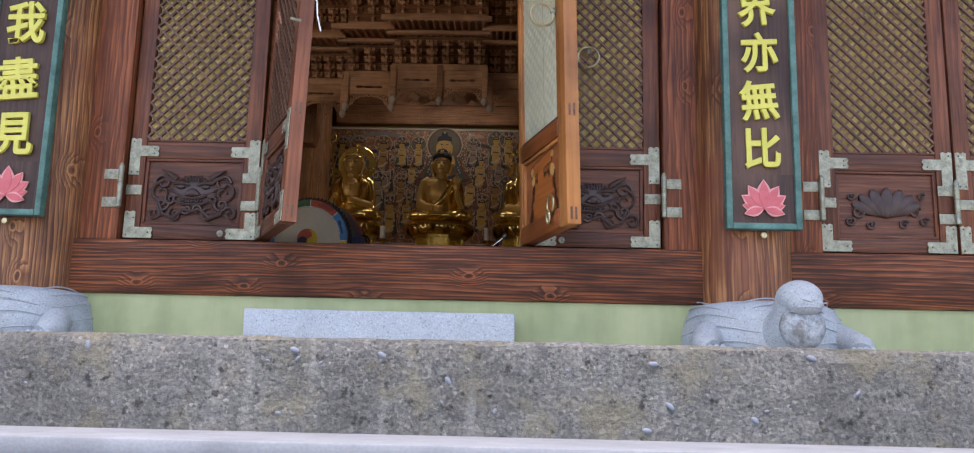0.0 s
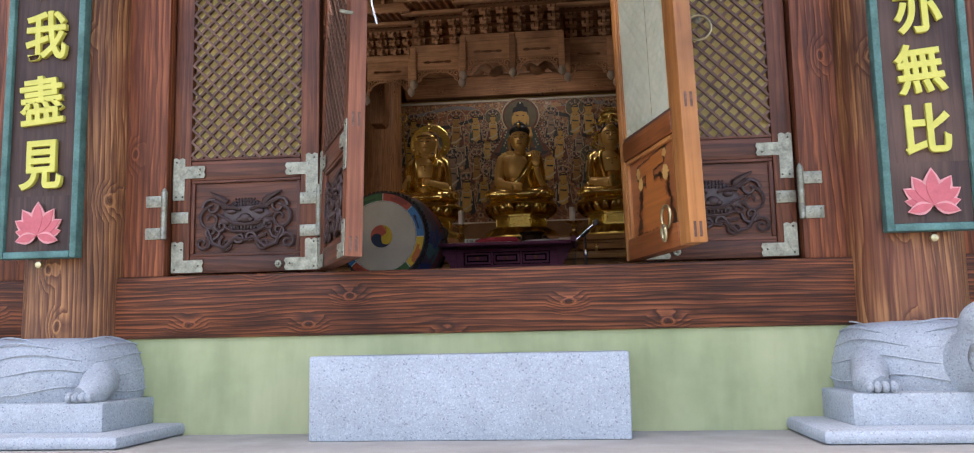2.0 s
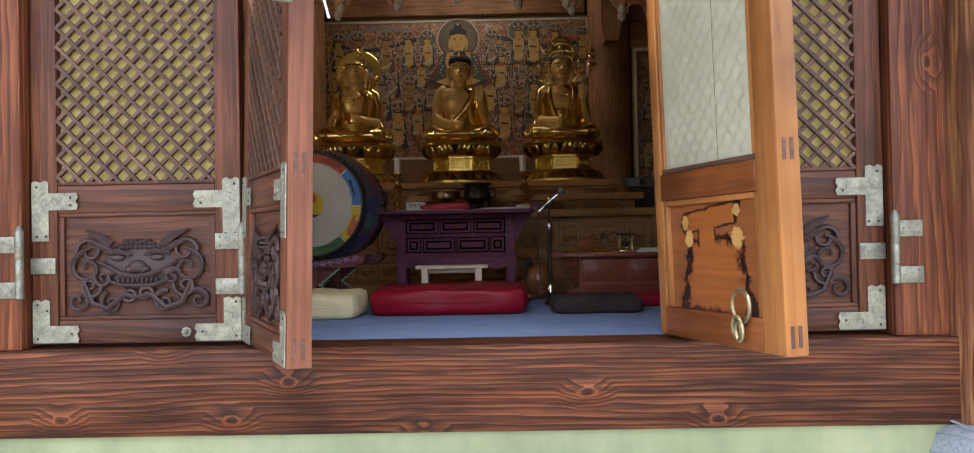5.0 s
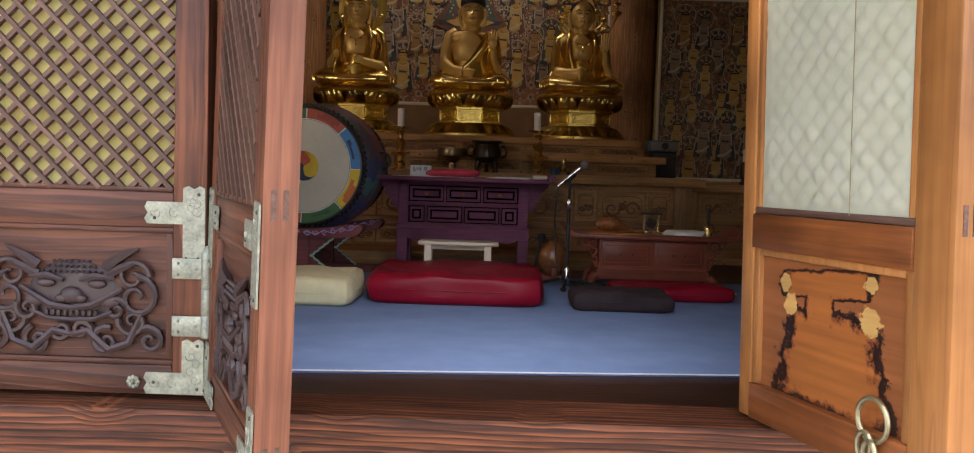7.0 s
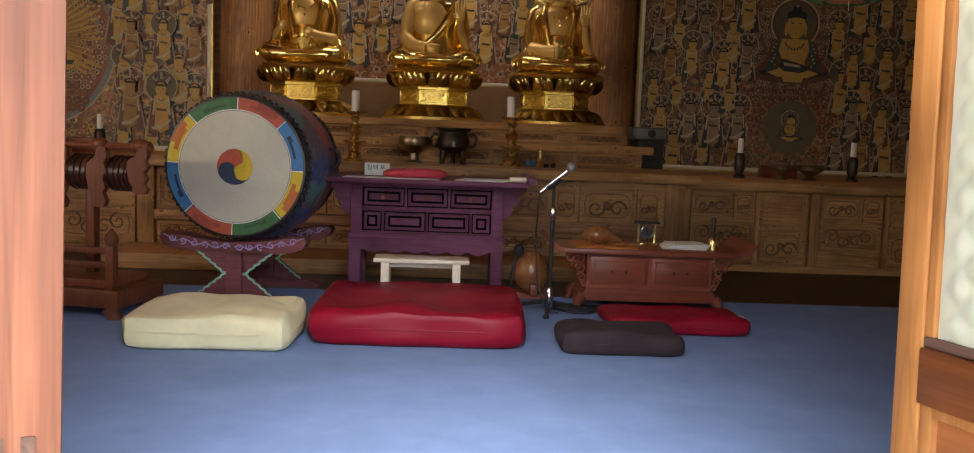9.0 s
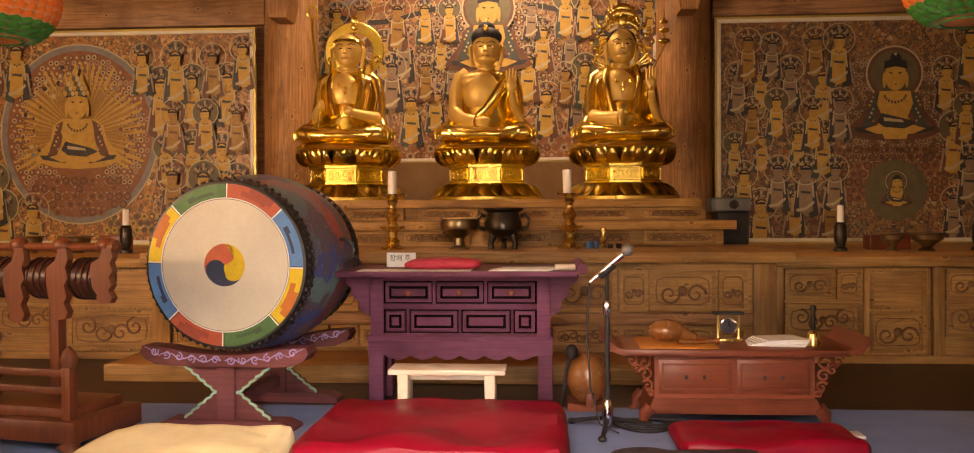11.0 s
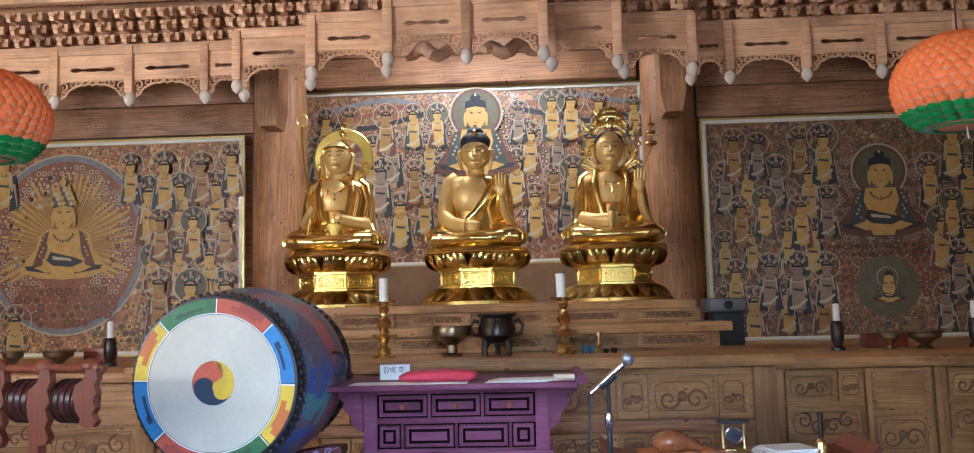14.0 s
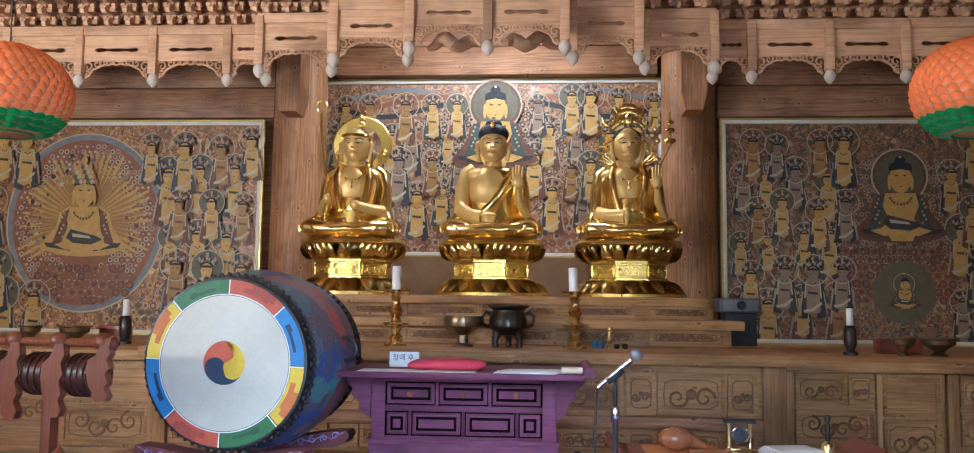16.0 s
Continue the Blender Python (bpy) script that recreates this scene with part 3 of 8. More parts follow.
setting("terrace_kerb", b, CONCRETE, "rough weathered concrete kerb at the terrace edge", "kerb")
stairs = thing("stairs", "granite stair flight up to the terrace", "stairs", kind="structure")
for s in range(8):
    z = -0.597 - 0.2 - 0.19 * s
    yy = EDGE_Y - 0.285 * (s + 1)
    part("tread", B(-7.5, 10, yy - 0.02, yy + 0.30, z - 0.035, z, bev=0.006), TREAD, stairs, "pale granite tread")
    part("riser", B(-7.5, 10, yy, yy + 0.30, z - 0.185, z - 0.036), TERRACE, stairs)
# embedded pebbles in the kerb
pebble = mesh_of("pebble", ball(bmesh.new(), (0, 0, 0), (1, 0.6, 0.75), None, 8, 6), plain("blue_grey_pebble", (0.19, 0.21, 0.25), 0.6))
kerb = bpy.data.objects["terrace_kerb"]
for i in range(60):
    x, u = random.uniform(-0.6, 4.2), random.random()
    s = random.choice((0.003, 0.004, 0.004, 0.005, 0.008))
    piece("pebble", pebble, kerb, Matrix.LocRotScale((x, EDGE_Y + 0.001, EDGE_Z - 0.015 - 0.17 * u), Euler((0, random.uniform(0, 3), 0)), (s * 1.4, s, s)))

# ---- hall shell ----
setting("floor", B(X0, X1, 0.1, YB, FLOOR - 0.2, FLOOR), WOOD_FLOOR, "dark polished timber floor boards", "floor", False)
b = bmesh.new()
a_ = [b.verts.new((x, y, z)) for z in (FLOOR, FLOOR + 0.008) for x, y in ((X0 + 0.1, 0.45), (X1 - 0.1, 1.577), (X1 - 0.1, 4.0), (X0 + 0.1, 4.0))]
b.faces.new(a_[:4][::-1])
b.faces.new(a_[4:])
for i in range(4):
    b.faces.new((a_[i], a_[(i + 1) % 4], a_[4 + (i + 1) % 4], a_[4 + i]))
setting("floor_mat", b, CARPET, "plain blue floor matting", "floor mat", False)
setting("mat_binding", B(-2.9, 2.9, -0.004, 0.004, 0.0, 0.004, m=Matrix.Translation((1.3, 1.022, FLOOR + 0.0085)) @ Matrix.Rotation(math.atan(0.095), 4, "Z")), WHITE, "thin pale binding along the mat's front edge", "trim", False)
setting("wall_back", B(X0 - 0.2, X1 + 0.2, YB, YB + 0.2, FLOOR - 0.5, CEIL), PLASTER_IN, "plain timber-toned back wall", "wall", False)
setting("wall_side_a", B(X0 - 0.2, X0, 0.1, YB, FLOOR - 0.5, CEIL), PLASTER_IN, "plain timber-toned side wall", "wall", False)
setting("wall_side_b", B(X1, X1 + 0.2, 0.1, YB, FLOOR - 0.5, CEIL), PLASTER_IN, "plain timber-toned side wall", "wall", False)
setting("ceiling", B(X0 - 0.2, X1 + 0.2, -0.12, YB + 0.2, CEIL, CEIL + 0.15), WOOD_BEAM, "timber board ceiling", "ceiling", False)
setting("wall_above_doors", B(X0 - 0.2, X1 + 0.2, -0.10, 0.12, 2.22, CEIL), STUCCO, "pale rendered wall above the doors", "wall", False)
b = bmesh.new()
prism(b, [(-2.3, 3.55), (-2.3, 3.7), (4.3, 7.2), (11.0, 3.7), (11.0, 3.55), (4.3, 7.0)], X0 - 1.6, X1 + 1.6, Matrix(((0, 1, 0, 0), (1, 0, 0, 0), (0, 0, 1, 0), (0, 0, 0, 1))))
setting("roof", b, TILE, "grey tiled roof with deep eaves", "roof", False)
setting("wall_base", B(X0 - 0.2, X1 + 0.2, -0.055, 0.1, TERR - 0.02, -0.272), STUCCO, "pale green rendered base wall", "wall", False)


def beam(name, x0, x1, y0, y1, z0, z1, mat, label, bev=0.008):
    return setting(name, B(x0, x1, y0, y1, z0, z1, bev=bev), mat, label, "beam")


beam("sill_beam", -0.215, 2.945, -0.075, 0.135, -0.276, -0.003, WOOD_SILL, "heavy weathered red-brown timber sill beam")
beam("sill_beam", 3.36, 6.6, -0.075, 0.135, -0.276, -0.003, WOOD_SILL, "heavy weathered red-brown timber sill beam")
beam("sill_beam", -4.2, -0.63, -0.075, 0.135, -0.276, -0.003, WOOD_SILL, "heavy weathered red-brown timber sill beam")
for x0, x1 in ((-0.215, 2.945), (3.36, 6.6), (-4.2, -0.63)):
    beam("lintel_beam", x0, x1, -0.09, 0.135, 2.03, 2.22, WOOD_SILL, "weathered red-brown timber lintel over the doors")


def jamb(x0, x1):
    setting("door_jamb", B(x0, x1, -0.045, 0.09, -0.002, 2.03, bev=0.006), WOOD_JAMB, "red-brown timber door jamb board with knots", "door jamb")


for x0, x1 in ((-0.225, -0.006), (2.756, 2.95), (3.36, 3.545), (6.4, 6.6), (-0.83, -0.63), (-4.2, -4.0)):
    jamb(x0, x1)

for px_ in (-0.425, 3.155, -4.55, 6.85):
    b = lathe(bmesh.new(), [(0.238, TERR + 0.41 + 0.0), (0.238, 0.5), (0.234, 1.5), (0.228, 2.6), (0.222, 3.5)], 48, Matrix.Translation((px_, 0.02, 0)))
    setting("pillar", b, WOOD_PILLAR, "round timber pillar with streaked orange-brown grain", "pillar")

# ---- doors ----
LW, LT, LH = 0.683, 0.066, 2.0


def slats(w, h, x0, z0, pitch, thick, proud, y, parent, mat):
    """Diagonal lattice: each bar is clipped to the opening."""
    for sgn in (1, -1):
        c = -h if sgn == 1 else 0.0
        end = w if sgn == 1 else w + h
        c += pitch * 0.4
        while c < end:
            if sgn == 1:     # z = x - c
                xa, xb = max(0, c), min(w, h + c)
                p, q = (xa, xa - c), (xb, xb - c)
            else:            # z = c - x
                xa, xb = max(0, c - h), min(w, c)
                p, q = (xa, c - xa), (xb, c - xb)
            if xb - xa > 0.012:
                d = Vector((q[0] - p[0], 0, q[1] - p[1]))
                m = Matrix.Translation((x0 + (p[0] + q[0]) / 2, y + (0.0 if sgn == 1 else -0.006), z0 + (p[1] + q[1]) / 2)) @ Matrix.Rotation(-math.atan2(d.z, d.x), 4, "Y")
                ln = d.length
                me = mesh_of("slat", prism(bmesh.new(), [(-ln / 2, -thick / 2), (ln / 2, -thick / 2), (ln / 2, thick / 2), (-ln / 2, thick / 2)], -proud, 0), mat, False)
                piece("slat", me, parent, m)
            c += pitch


def plate(w, h, arm, flip_x, flip_z, m):
    """A brass corner plate with one long and one short arm and notched ends."""
    a = [(0, 0), (w, 0), (w + 0.006, arm * 0.25), (w - 0.002, arm * 0.5), (w + 0.006, arm * 0.75), (w, arm), (arm, arm), (arm, h), (arm * 0.75, h + 0.006), (arm * 0.5, h - 0.002), (arm * 0.25, h + 0.006), (0, h)]
    b = bmesh.new()
    prism(b, [(flip_x * x, flip_z * z) for x, z in a], -0.004, 0.0, m)
    for i in range(4):
        u = (i + 0.5) / 4
        scroll(b, flip_x * arm * (0.4 + 0.2 * (i % 2)), flip_z * (arm * 0.5 + (h - arm) * u), arm * 0.26, 1.2, i, 1 if i % 2 else -1, -0.004, 0.0018, m)
        if i < 2:
            scroll(b, flip_x * (arm + (w - arm) * (0.25 + 0.5 * i)), flip_z * arm * 0.5, arm * 0.26, 1.2, i + 2, 1, -0.004, 0.0018, m)
    return b


def nails(parent, pts, m):
    for x, z in pts:
        b = ball(bmesh.new(), (0, 0, 0), (0.0045, 0.0035, 0.0045), None, 8, 5)
        part("nail", b, PATINA_DARK, parent).matrix_basis = m @ Matrix.Translation((x, -0.005, z))


def mask_relief(cx, cz, w, h):
    """A carved guardian-beast plaque: horns, brows, muzzle and curling whiskers, kept plain."""
    b = bmesh.new()
    y = -0.004
    ball(b, (cx, y + 0.009, cz + h * 0.05), (w * 0.27, 0.011, h * 0.31), None, 20, 10)
    ball(b, (cx, y - 0.006, cz + h * 0.03), (w * 0.07, 0.014, h * 0.08), None, 12, 8)
    for s in (1, -1):
        ball(b, (cx + s * w * 0.055, y - 0.008, cz - h * 0.0), (w * 0.04, 0.011, h * 0.045), None, 10, 6)
        ball(b, (cx + s * w * 0.22, y - 0.003, cz - h * 0.02), (w * 0.06, 0.01, h * 0.07), None, 10, 6)
    for j in range(3):
        for i in range(11 - 2 * j):
            ball(b, (cx + w * 0.034 * (i - 5 + j), y - 0.006, cz + h * (0.25 + 0.05 * j)), (0.005, 0.006, 0.005), None, 6, 4)
    for i in range(9):
        ball(b, (cx + w * 0.036 * (i - 4), y - 0.009, cz - h * 0.135), (0.006, 0.006, 0.01), None, 6, 4)
    for s in (1, -1):
        ball(b, (cx + s * w * 0.15, y - 0.006, cz + h * 0.14), (w * 0.055, 0.01, h * 0.045), None, 10, 6)
        tube(b, [(cx + s * w * 0.05, y - 0.006, cz + h * 0.17), (cx + s * w * 0.14, y - 0.012, cz + h * 0.215), (cx + s * w * 0.25, y - 0.006, cz + h * 0.2)], [0.006, 0.01, 0.005], 6)
        tube(b, [(cx + s * w * 0.2, y, cz + h * 0.3), (cx + s * w * 0.27, y - 0.008, cz + h * 0.38), (cx + s * w * 0.39, y - 0.004, cz + h * 0.48)], [0.016, 0.013, 0.004], 6)
        tube(b, [(cx + s * w * 0.2, y, cz + h * 0.22), (cx + s * w * 0.3, y - 0.008, cz + h * 0.3), (cx + s * w * 0.4, y - 0.004, cz + h * 0.36)], [0.012, 0.011, 0.004], 6)
        for i, (dx, dz, r, st, wy) in enumerate(((0.36, 0.22, 0.1, 0, 1), (0.38, 0.02, 0.13, 1.5, -1), (0.36, -0.2, 0.09, 3, 1), (0.46, -0.38, 0.085, 2.2, -s), (0.2, -0.4, 0.09, 1.2, s), (0.26, -0.1, 0.07, 0.5, s), (0.06, -0.3, 0.06, 0, s))):
            scroll(b, cx + s * w * dx, cz + h * dz, r * w, 1.3, st if s > 0 else math.pi - st, wy * s, y - 0.004, 0.009)
        tube(b, [(cx, y - 0.004, cz - h * 0.34), (cx + s * w * 0.1, y - 0.008, cz - h * 0.3), (cx + s * w * 0.22, y - 0.008, cz - h * 0.47), (cx + s * w * 0.34, y - 0.008, cz - h * 0.4), (cx + s * w * 0.42, y - 0.004, cz - h * 0.1)], [0.008, 0.01, 0.011, 0.01, 0.006], 6)
        tube(b, [(cx, y - 0.008, cz - h * 0.09), (cx + s * w * 0.12, y - 0.012, cz - h * 0.06), (cx + s * w * 0.3, y - 0.006, cz + h * 0.1)], [0.008, 0.009, 0.006], 6)
        tube(b, [(cx, y - 0.006, cz - h * 0.2), (cx + s * w * 0.13, y - 0.008, cz - h * 0.19), (cx + s * w * 0.24, y - 0.006, cz - h * 0.12)], [0.006, 0.007, 0.005], 6)
    return b


def lotus_relief(cx, cz, w, h):
    b = bmesh.new()
    for i in range(-3, 4):
        a = i * 0.42
        c = Vector((cx + math.sin(a) * w * 0.24, -0.003 - 0.003 * (3 - abs(i)), cz + math.cos(a) * h * 0.16 - h * 0.08))
        mm = Matrix.Translation(c) @ Matrix.Rotation(a, 4, "Y") @ Matrix.Diagonal((w * 0.075, 0.014, h * 0.3, 1))
        ball(b, (0, 0, 0), 1.0, mm, 10, 8)
    for s in (1, -1):
        for dx, dz, r in ((0.34, -0.1, 0.08), (0.44, -0.28, 0.06), (0.42, 0.2, 0.05), (0.2, -0.34, 0.06)):
            scroll(b, cx + s * w * dx, cz + h * dz, w * r, 1.3, 0.6, s, -0.005, 0.007)
    return b


def door_leaf(m, outside_plate=True, carving="mask", group="carved doors of the hall front", label=None):
    """A leaf in its own x-z plane, hinge at x=0, outer face towards -y, thickness LT."""
    t = thing("door_leaf", label or "carved timber door leaf with diagonal lattice over a beast panel", "door", m, group)
    w, st, r1, r2, z1, z2 = LW, 0.086, 0.075, 0.095, 0.435, 0.53
    for x in (0, w - st):
        part("stile", B(x + 0.001, x + st - 0.001, 0, LT, 0.012, LH, bev=0.004), WOOD_DOOR, t)
    for z0, zz in ((0.012, 0.012 + r1), (z1, z2 - 0.006), (LH - 0.09, LH)):
        part("rail", B(st, w - st, 0.003, LT - 0.003, z0, zz, bev=0.004), WOOD_RAIL, t)
    for z0 in (0.012 + r1, z1 - 0.014):
        part("panel_moulding", B(st, w - st, 0.006, 0.03, z0, z0 + 0.014, bev=0.004), WOOD_RAIL, t)
    for x in (st, w - st - 0.018):
        part("panel_moulding", B(x, x + 0.018, 0.006, 0.03, 0.012 + r1 + 0.014, z1 - 0.014, bev=0.004), WOOD_DOOR, t)
    part("panel", B(st, w - st, 0.02, 0.04, 0.012 + r1, z1), WOOD_RAIL, t)
    rel = (mask_relief if carving == "mask" else lotus_relief)(w / 2, 0.25, 0.43, 0.27)
    o = part("carving", rel, WOOD_CARVED, t, "dark carved guardian beast relief" if carving == "mask" else "dark carved lotus relief")
    o.location.y = 0.016
    part("bead", B(st, w - st, -0.001, 0.018, z2 - 0.006, z2 + 0.006, bev=0.003), WOOD_RAIL, t)
    slats(w - 2 * st, LH - 0.09 - z2, st, z2, 0.0605, 0.0112, 0.016, 0.020, t, WOOD_SLAT)
    part("paper", B(st, w - st, 0.030, 0.0315, z2, LH - 0.09), PAPER_OUT, t, "yellowed translucent mulberry paper")
    if outside_plate:
        for fx, x in ((1, 0.004), (-1, w - 0.004)):
            mm = Matrix.Translation((x, -0.001, 0.016))
            part("corner_plate", plate(0.145, 0.135, 0.055, fx, 1, mm), PATINA, t, "greyed brass corner plate with floral relief")
            b = plate(0.145, 0.09, 0.055, fx, 1, Matrix.Translation((x, -0.001, 0.445)))
            box(b, x, x + fx * 0.055, -0.005, -0.001, 0.345, 0.445)
            part("corner_plate", b, PATINA, t, "greyed brass tee plate with floral relief")
        nails(t, [(0.02, 0.03), (0.02, 0.14), (0.13, 0.045), (0.05, 0.12), (w - 0.02, 0.03), (w - 0.02, 0.14), (w - 0.13, 0.045), (0.02, 0.36), (0.05, 0.36), (0.02, 0.52), (0.13, 0.46), (0.13, 0.485), (w - 0.02, 0.36), (w - 0.05, 0.36), (w - 0.02, 0.52), (w - 0.13, 0.46)], I4)
    return t


def hinge(leaf, x, y, z, s):
    """A brass barrel hinge on a leaf: two plates on one side, one on the other."""
    h = part("hinge", lathe(bmesh.new(), [(0.006, -0.005), (0.014, 0.0), (0.014, 0.055), (0.0125, 0.057), (0.014, 0.06), (0.014, 0.12), (0.0125, 0.122), (0.014, 0.125), (0.014, 0.21), (0.009, 0.22), (0.003, 0.23)], 14, Matrix.Translation((x, y - 0.012, z - 0.105))), PATINA, leaf, "greyed brass barrel hinge")
    for zz, side in ((z + 0.065, -s), (z - 0.08, -s), (z - 0.005, s)):
        yp = y if (side == -s) else -0.002
        b = B(x + side * 0.008, x + side * 0.09, yp - 0.006, yp - 0.001, zz - 0.026, zz + 0.026, bev=0.002)
        for dx, dz in ((0.075, 0.014), (0.075, -0.014), (0.03, 0.0)):
            ball(b, (x + side * dx, yp - 0.0065, zz + dz), (0.0045, 0.003, 0.0045), None, 8, 5)
        part("plate", b, PATINA, h)
    return h


def rosette(x, z):
    b = bmesh.new()
    for i in range(8):
        a = i * math.pi / 4
        ball(b, (x + 0.011 * math.cos(a), -0.004, z + 0.011 * math.sin(a)), (0.007, 0.004, 0.007), None, 8, 5)
    ball(b, (x, -0.007, z), 0.006, None, 8, 5)
    return solid("door_stud", b, PATINA, "greyed brass flower-shaped stud on the door", "door stud", group="door studs")


def leaf_pose(x, y, turn, lean):
    """A leaf swung about its hinge, whose axis leans a little out of plumb."""
    return Matrix.Translation((x, y, 0)) @ Matrix.Rotation(radians(lean), 4, "Y") @ Matrix.Rotation(radians(turn), 4, "Z")


leaf1 = door_leaf(pose(0.003, 0, 0))
hinge(leaf1, -0.009, -0.046, 0.27, 1)
hinge(leaf1, 0.689, -0.003, 0.27, 1)
rosette(0.505, 0.045)
rosette(2.245, 0.045)
leaf4 = door_leaf(pose(2.064, 0, 0))
hinge(leaf4, 0.691, -0.046, 0.27, -1)
leaf2 = door_leaf(leaf_pose(0.682, 0.007, -64.9, 1.26), label="open carved door leaf swung out, lattice side visible")


def plain_inside_leaf(m):
    """An open leaf that shows its inner side: varnished timber, papered upper light and a scorched lower panel. Hinge at x=0, inner face towards -y."""
    t = thing("door_leaf", "open door leaf showing varnished orange timber, pale paper and stained panel", "door", m, "carved doors of the hall front")
    w, st, z1, z2 = LW, 0.1, 0.435, 0.53
    part("stile", B(0.001, 0.05, 0, LT, 0.012, LH, bev=0.004), WOOD_INNER, t)
    part("stile", B(w - st, w - 0.001, 0, LT, 0.012, LH, bev=0.004), WOOD_INNER, t)
    x0, x1 = 0.05, w - st
    part("rail", B(x0, x1, -0.004, LT - 0.003, 0.012, 0.10, bev=0.003), WOOD_INNER_RAIL, t)
    part("rail", B(x0, x1, -0.004, LT - 0.003, z1, z2 - 0.012, bev=0.003), WOOD_INNER_RAIL, t)
    part("rail", B(x0, x1, 0.0, LT - 0.003, LH - 0.09, LH, bev=0.003), WOOD_INNER_RAIL, t)
    part("bead", B(x0, x1, 0.003, 0.02, z2 - 0.011, z2 + 0.004, bev=0.003), WOOD_SLAT, t)
    for x in (x0, x1 - 0.022):
        part("panel_moulding", B(x, x + 0.022, 0.004, 0.03, 0.10, z1, bev=0.004), WOOD_INNER, t)
        part("panel_moulding", B(x, x + 0.018, 0.004, 0.03, z2 + 0.004, LH - 0.09, bev=0.004), WOOD_INNER, t)
    part("panel_moulding", B(x0 + 0.022, x1 - 0.022, 0.004, 0.03, z1 - 0.018, z1, bev=0.004), WOOD_INNER, t)
    part("panel", B(x0 + 0.022, x1 - 0.022, 0.018, 0.035, 0.10, z1 - 0.018), STAINED, t, "orange panel with dark ragged stain border")
    # paper drawn tight over the lattice, each cell a shallow pillow
    b, nx, nz, pw, ph = bmesh.new(), 84, 200, x1 - x0 - 0.036, LH - 0.09 - z2
    grid = []
    for j in range(nz + 1):
        row = []
        for i in range(nx + 1):
            u, v = pw * i / nx, ph * j / nz
            puff = abs(math.sin(math.pi * (u + v - 0.0242) / 0.0605) * math.sin(math.pi * (u - v + ph - 0.0242) / 0.0605)) ** 0.6 * min(1.0, u / 0.03, (pw - u) / 0.03, v / 0.03)
            row.append(b.verts.new((x0 + 0.018 + u, 0.0125 - 0.008 * puff + 0.002 * noise.noise(Vector((u * 30, 0, v * 30))), z2 + v)))
        grid.append(row)
    for r0, r1 in zip(grid, grid[1:]):
        for i in range(nx):
            b.faces.new((r0[i], r0[i + 1], r1[i + 1], r1[i]))
    part("paper", b, PAPER_IN, t, "pale green-white mulberry paper puffed over the lattice")
    part("seam", B(x0 + 0.018 + pw * 0.66, x0 + 0.018 + pw * 0.66 + 0.0016, 0.001, 0.002, z2, z2 + ph), ORANGE_SEAM, t, "thin glued paper seam", False)
    slats(x1 - x0 - 0.036, LH - 0.09 - z2, x0 + 0.018, z2, 0.0605, 0.0125, 0.016, 0.036, t, WOOD_SLAT)
    # outer side with its carving and plates
    part("outer_panel", B(x0, x1, 0.036, 0.05, 0.10, z1), WOOD_RAIL, t)
    rel = mask_relief(w / 2, 0.25, 0.43, 0.27)
    o = part("carving", rel, WOOD_CARVED, t, "dark carved guardian beast relief")
    o.matrix_basis = Matrix.Translation((w, 0.055, 0)) @ Matrix.Rotation(math.pi, 4, "Z")
    # mortise wedges on the closing edge
    for z in (0.06, 0.535):
        for y in (0.02, 0.042):
            part("tenon", B(w - 0.004, w + 0.001, y - 0.005, y + 0.005, z - 0.028, z + 0.028), WOOD_SLAT, t)
    return t


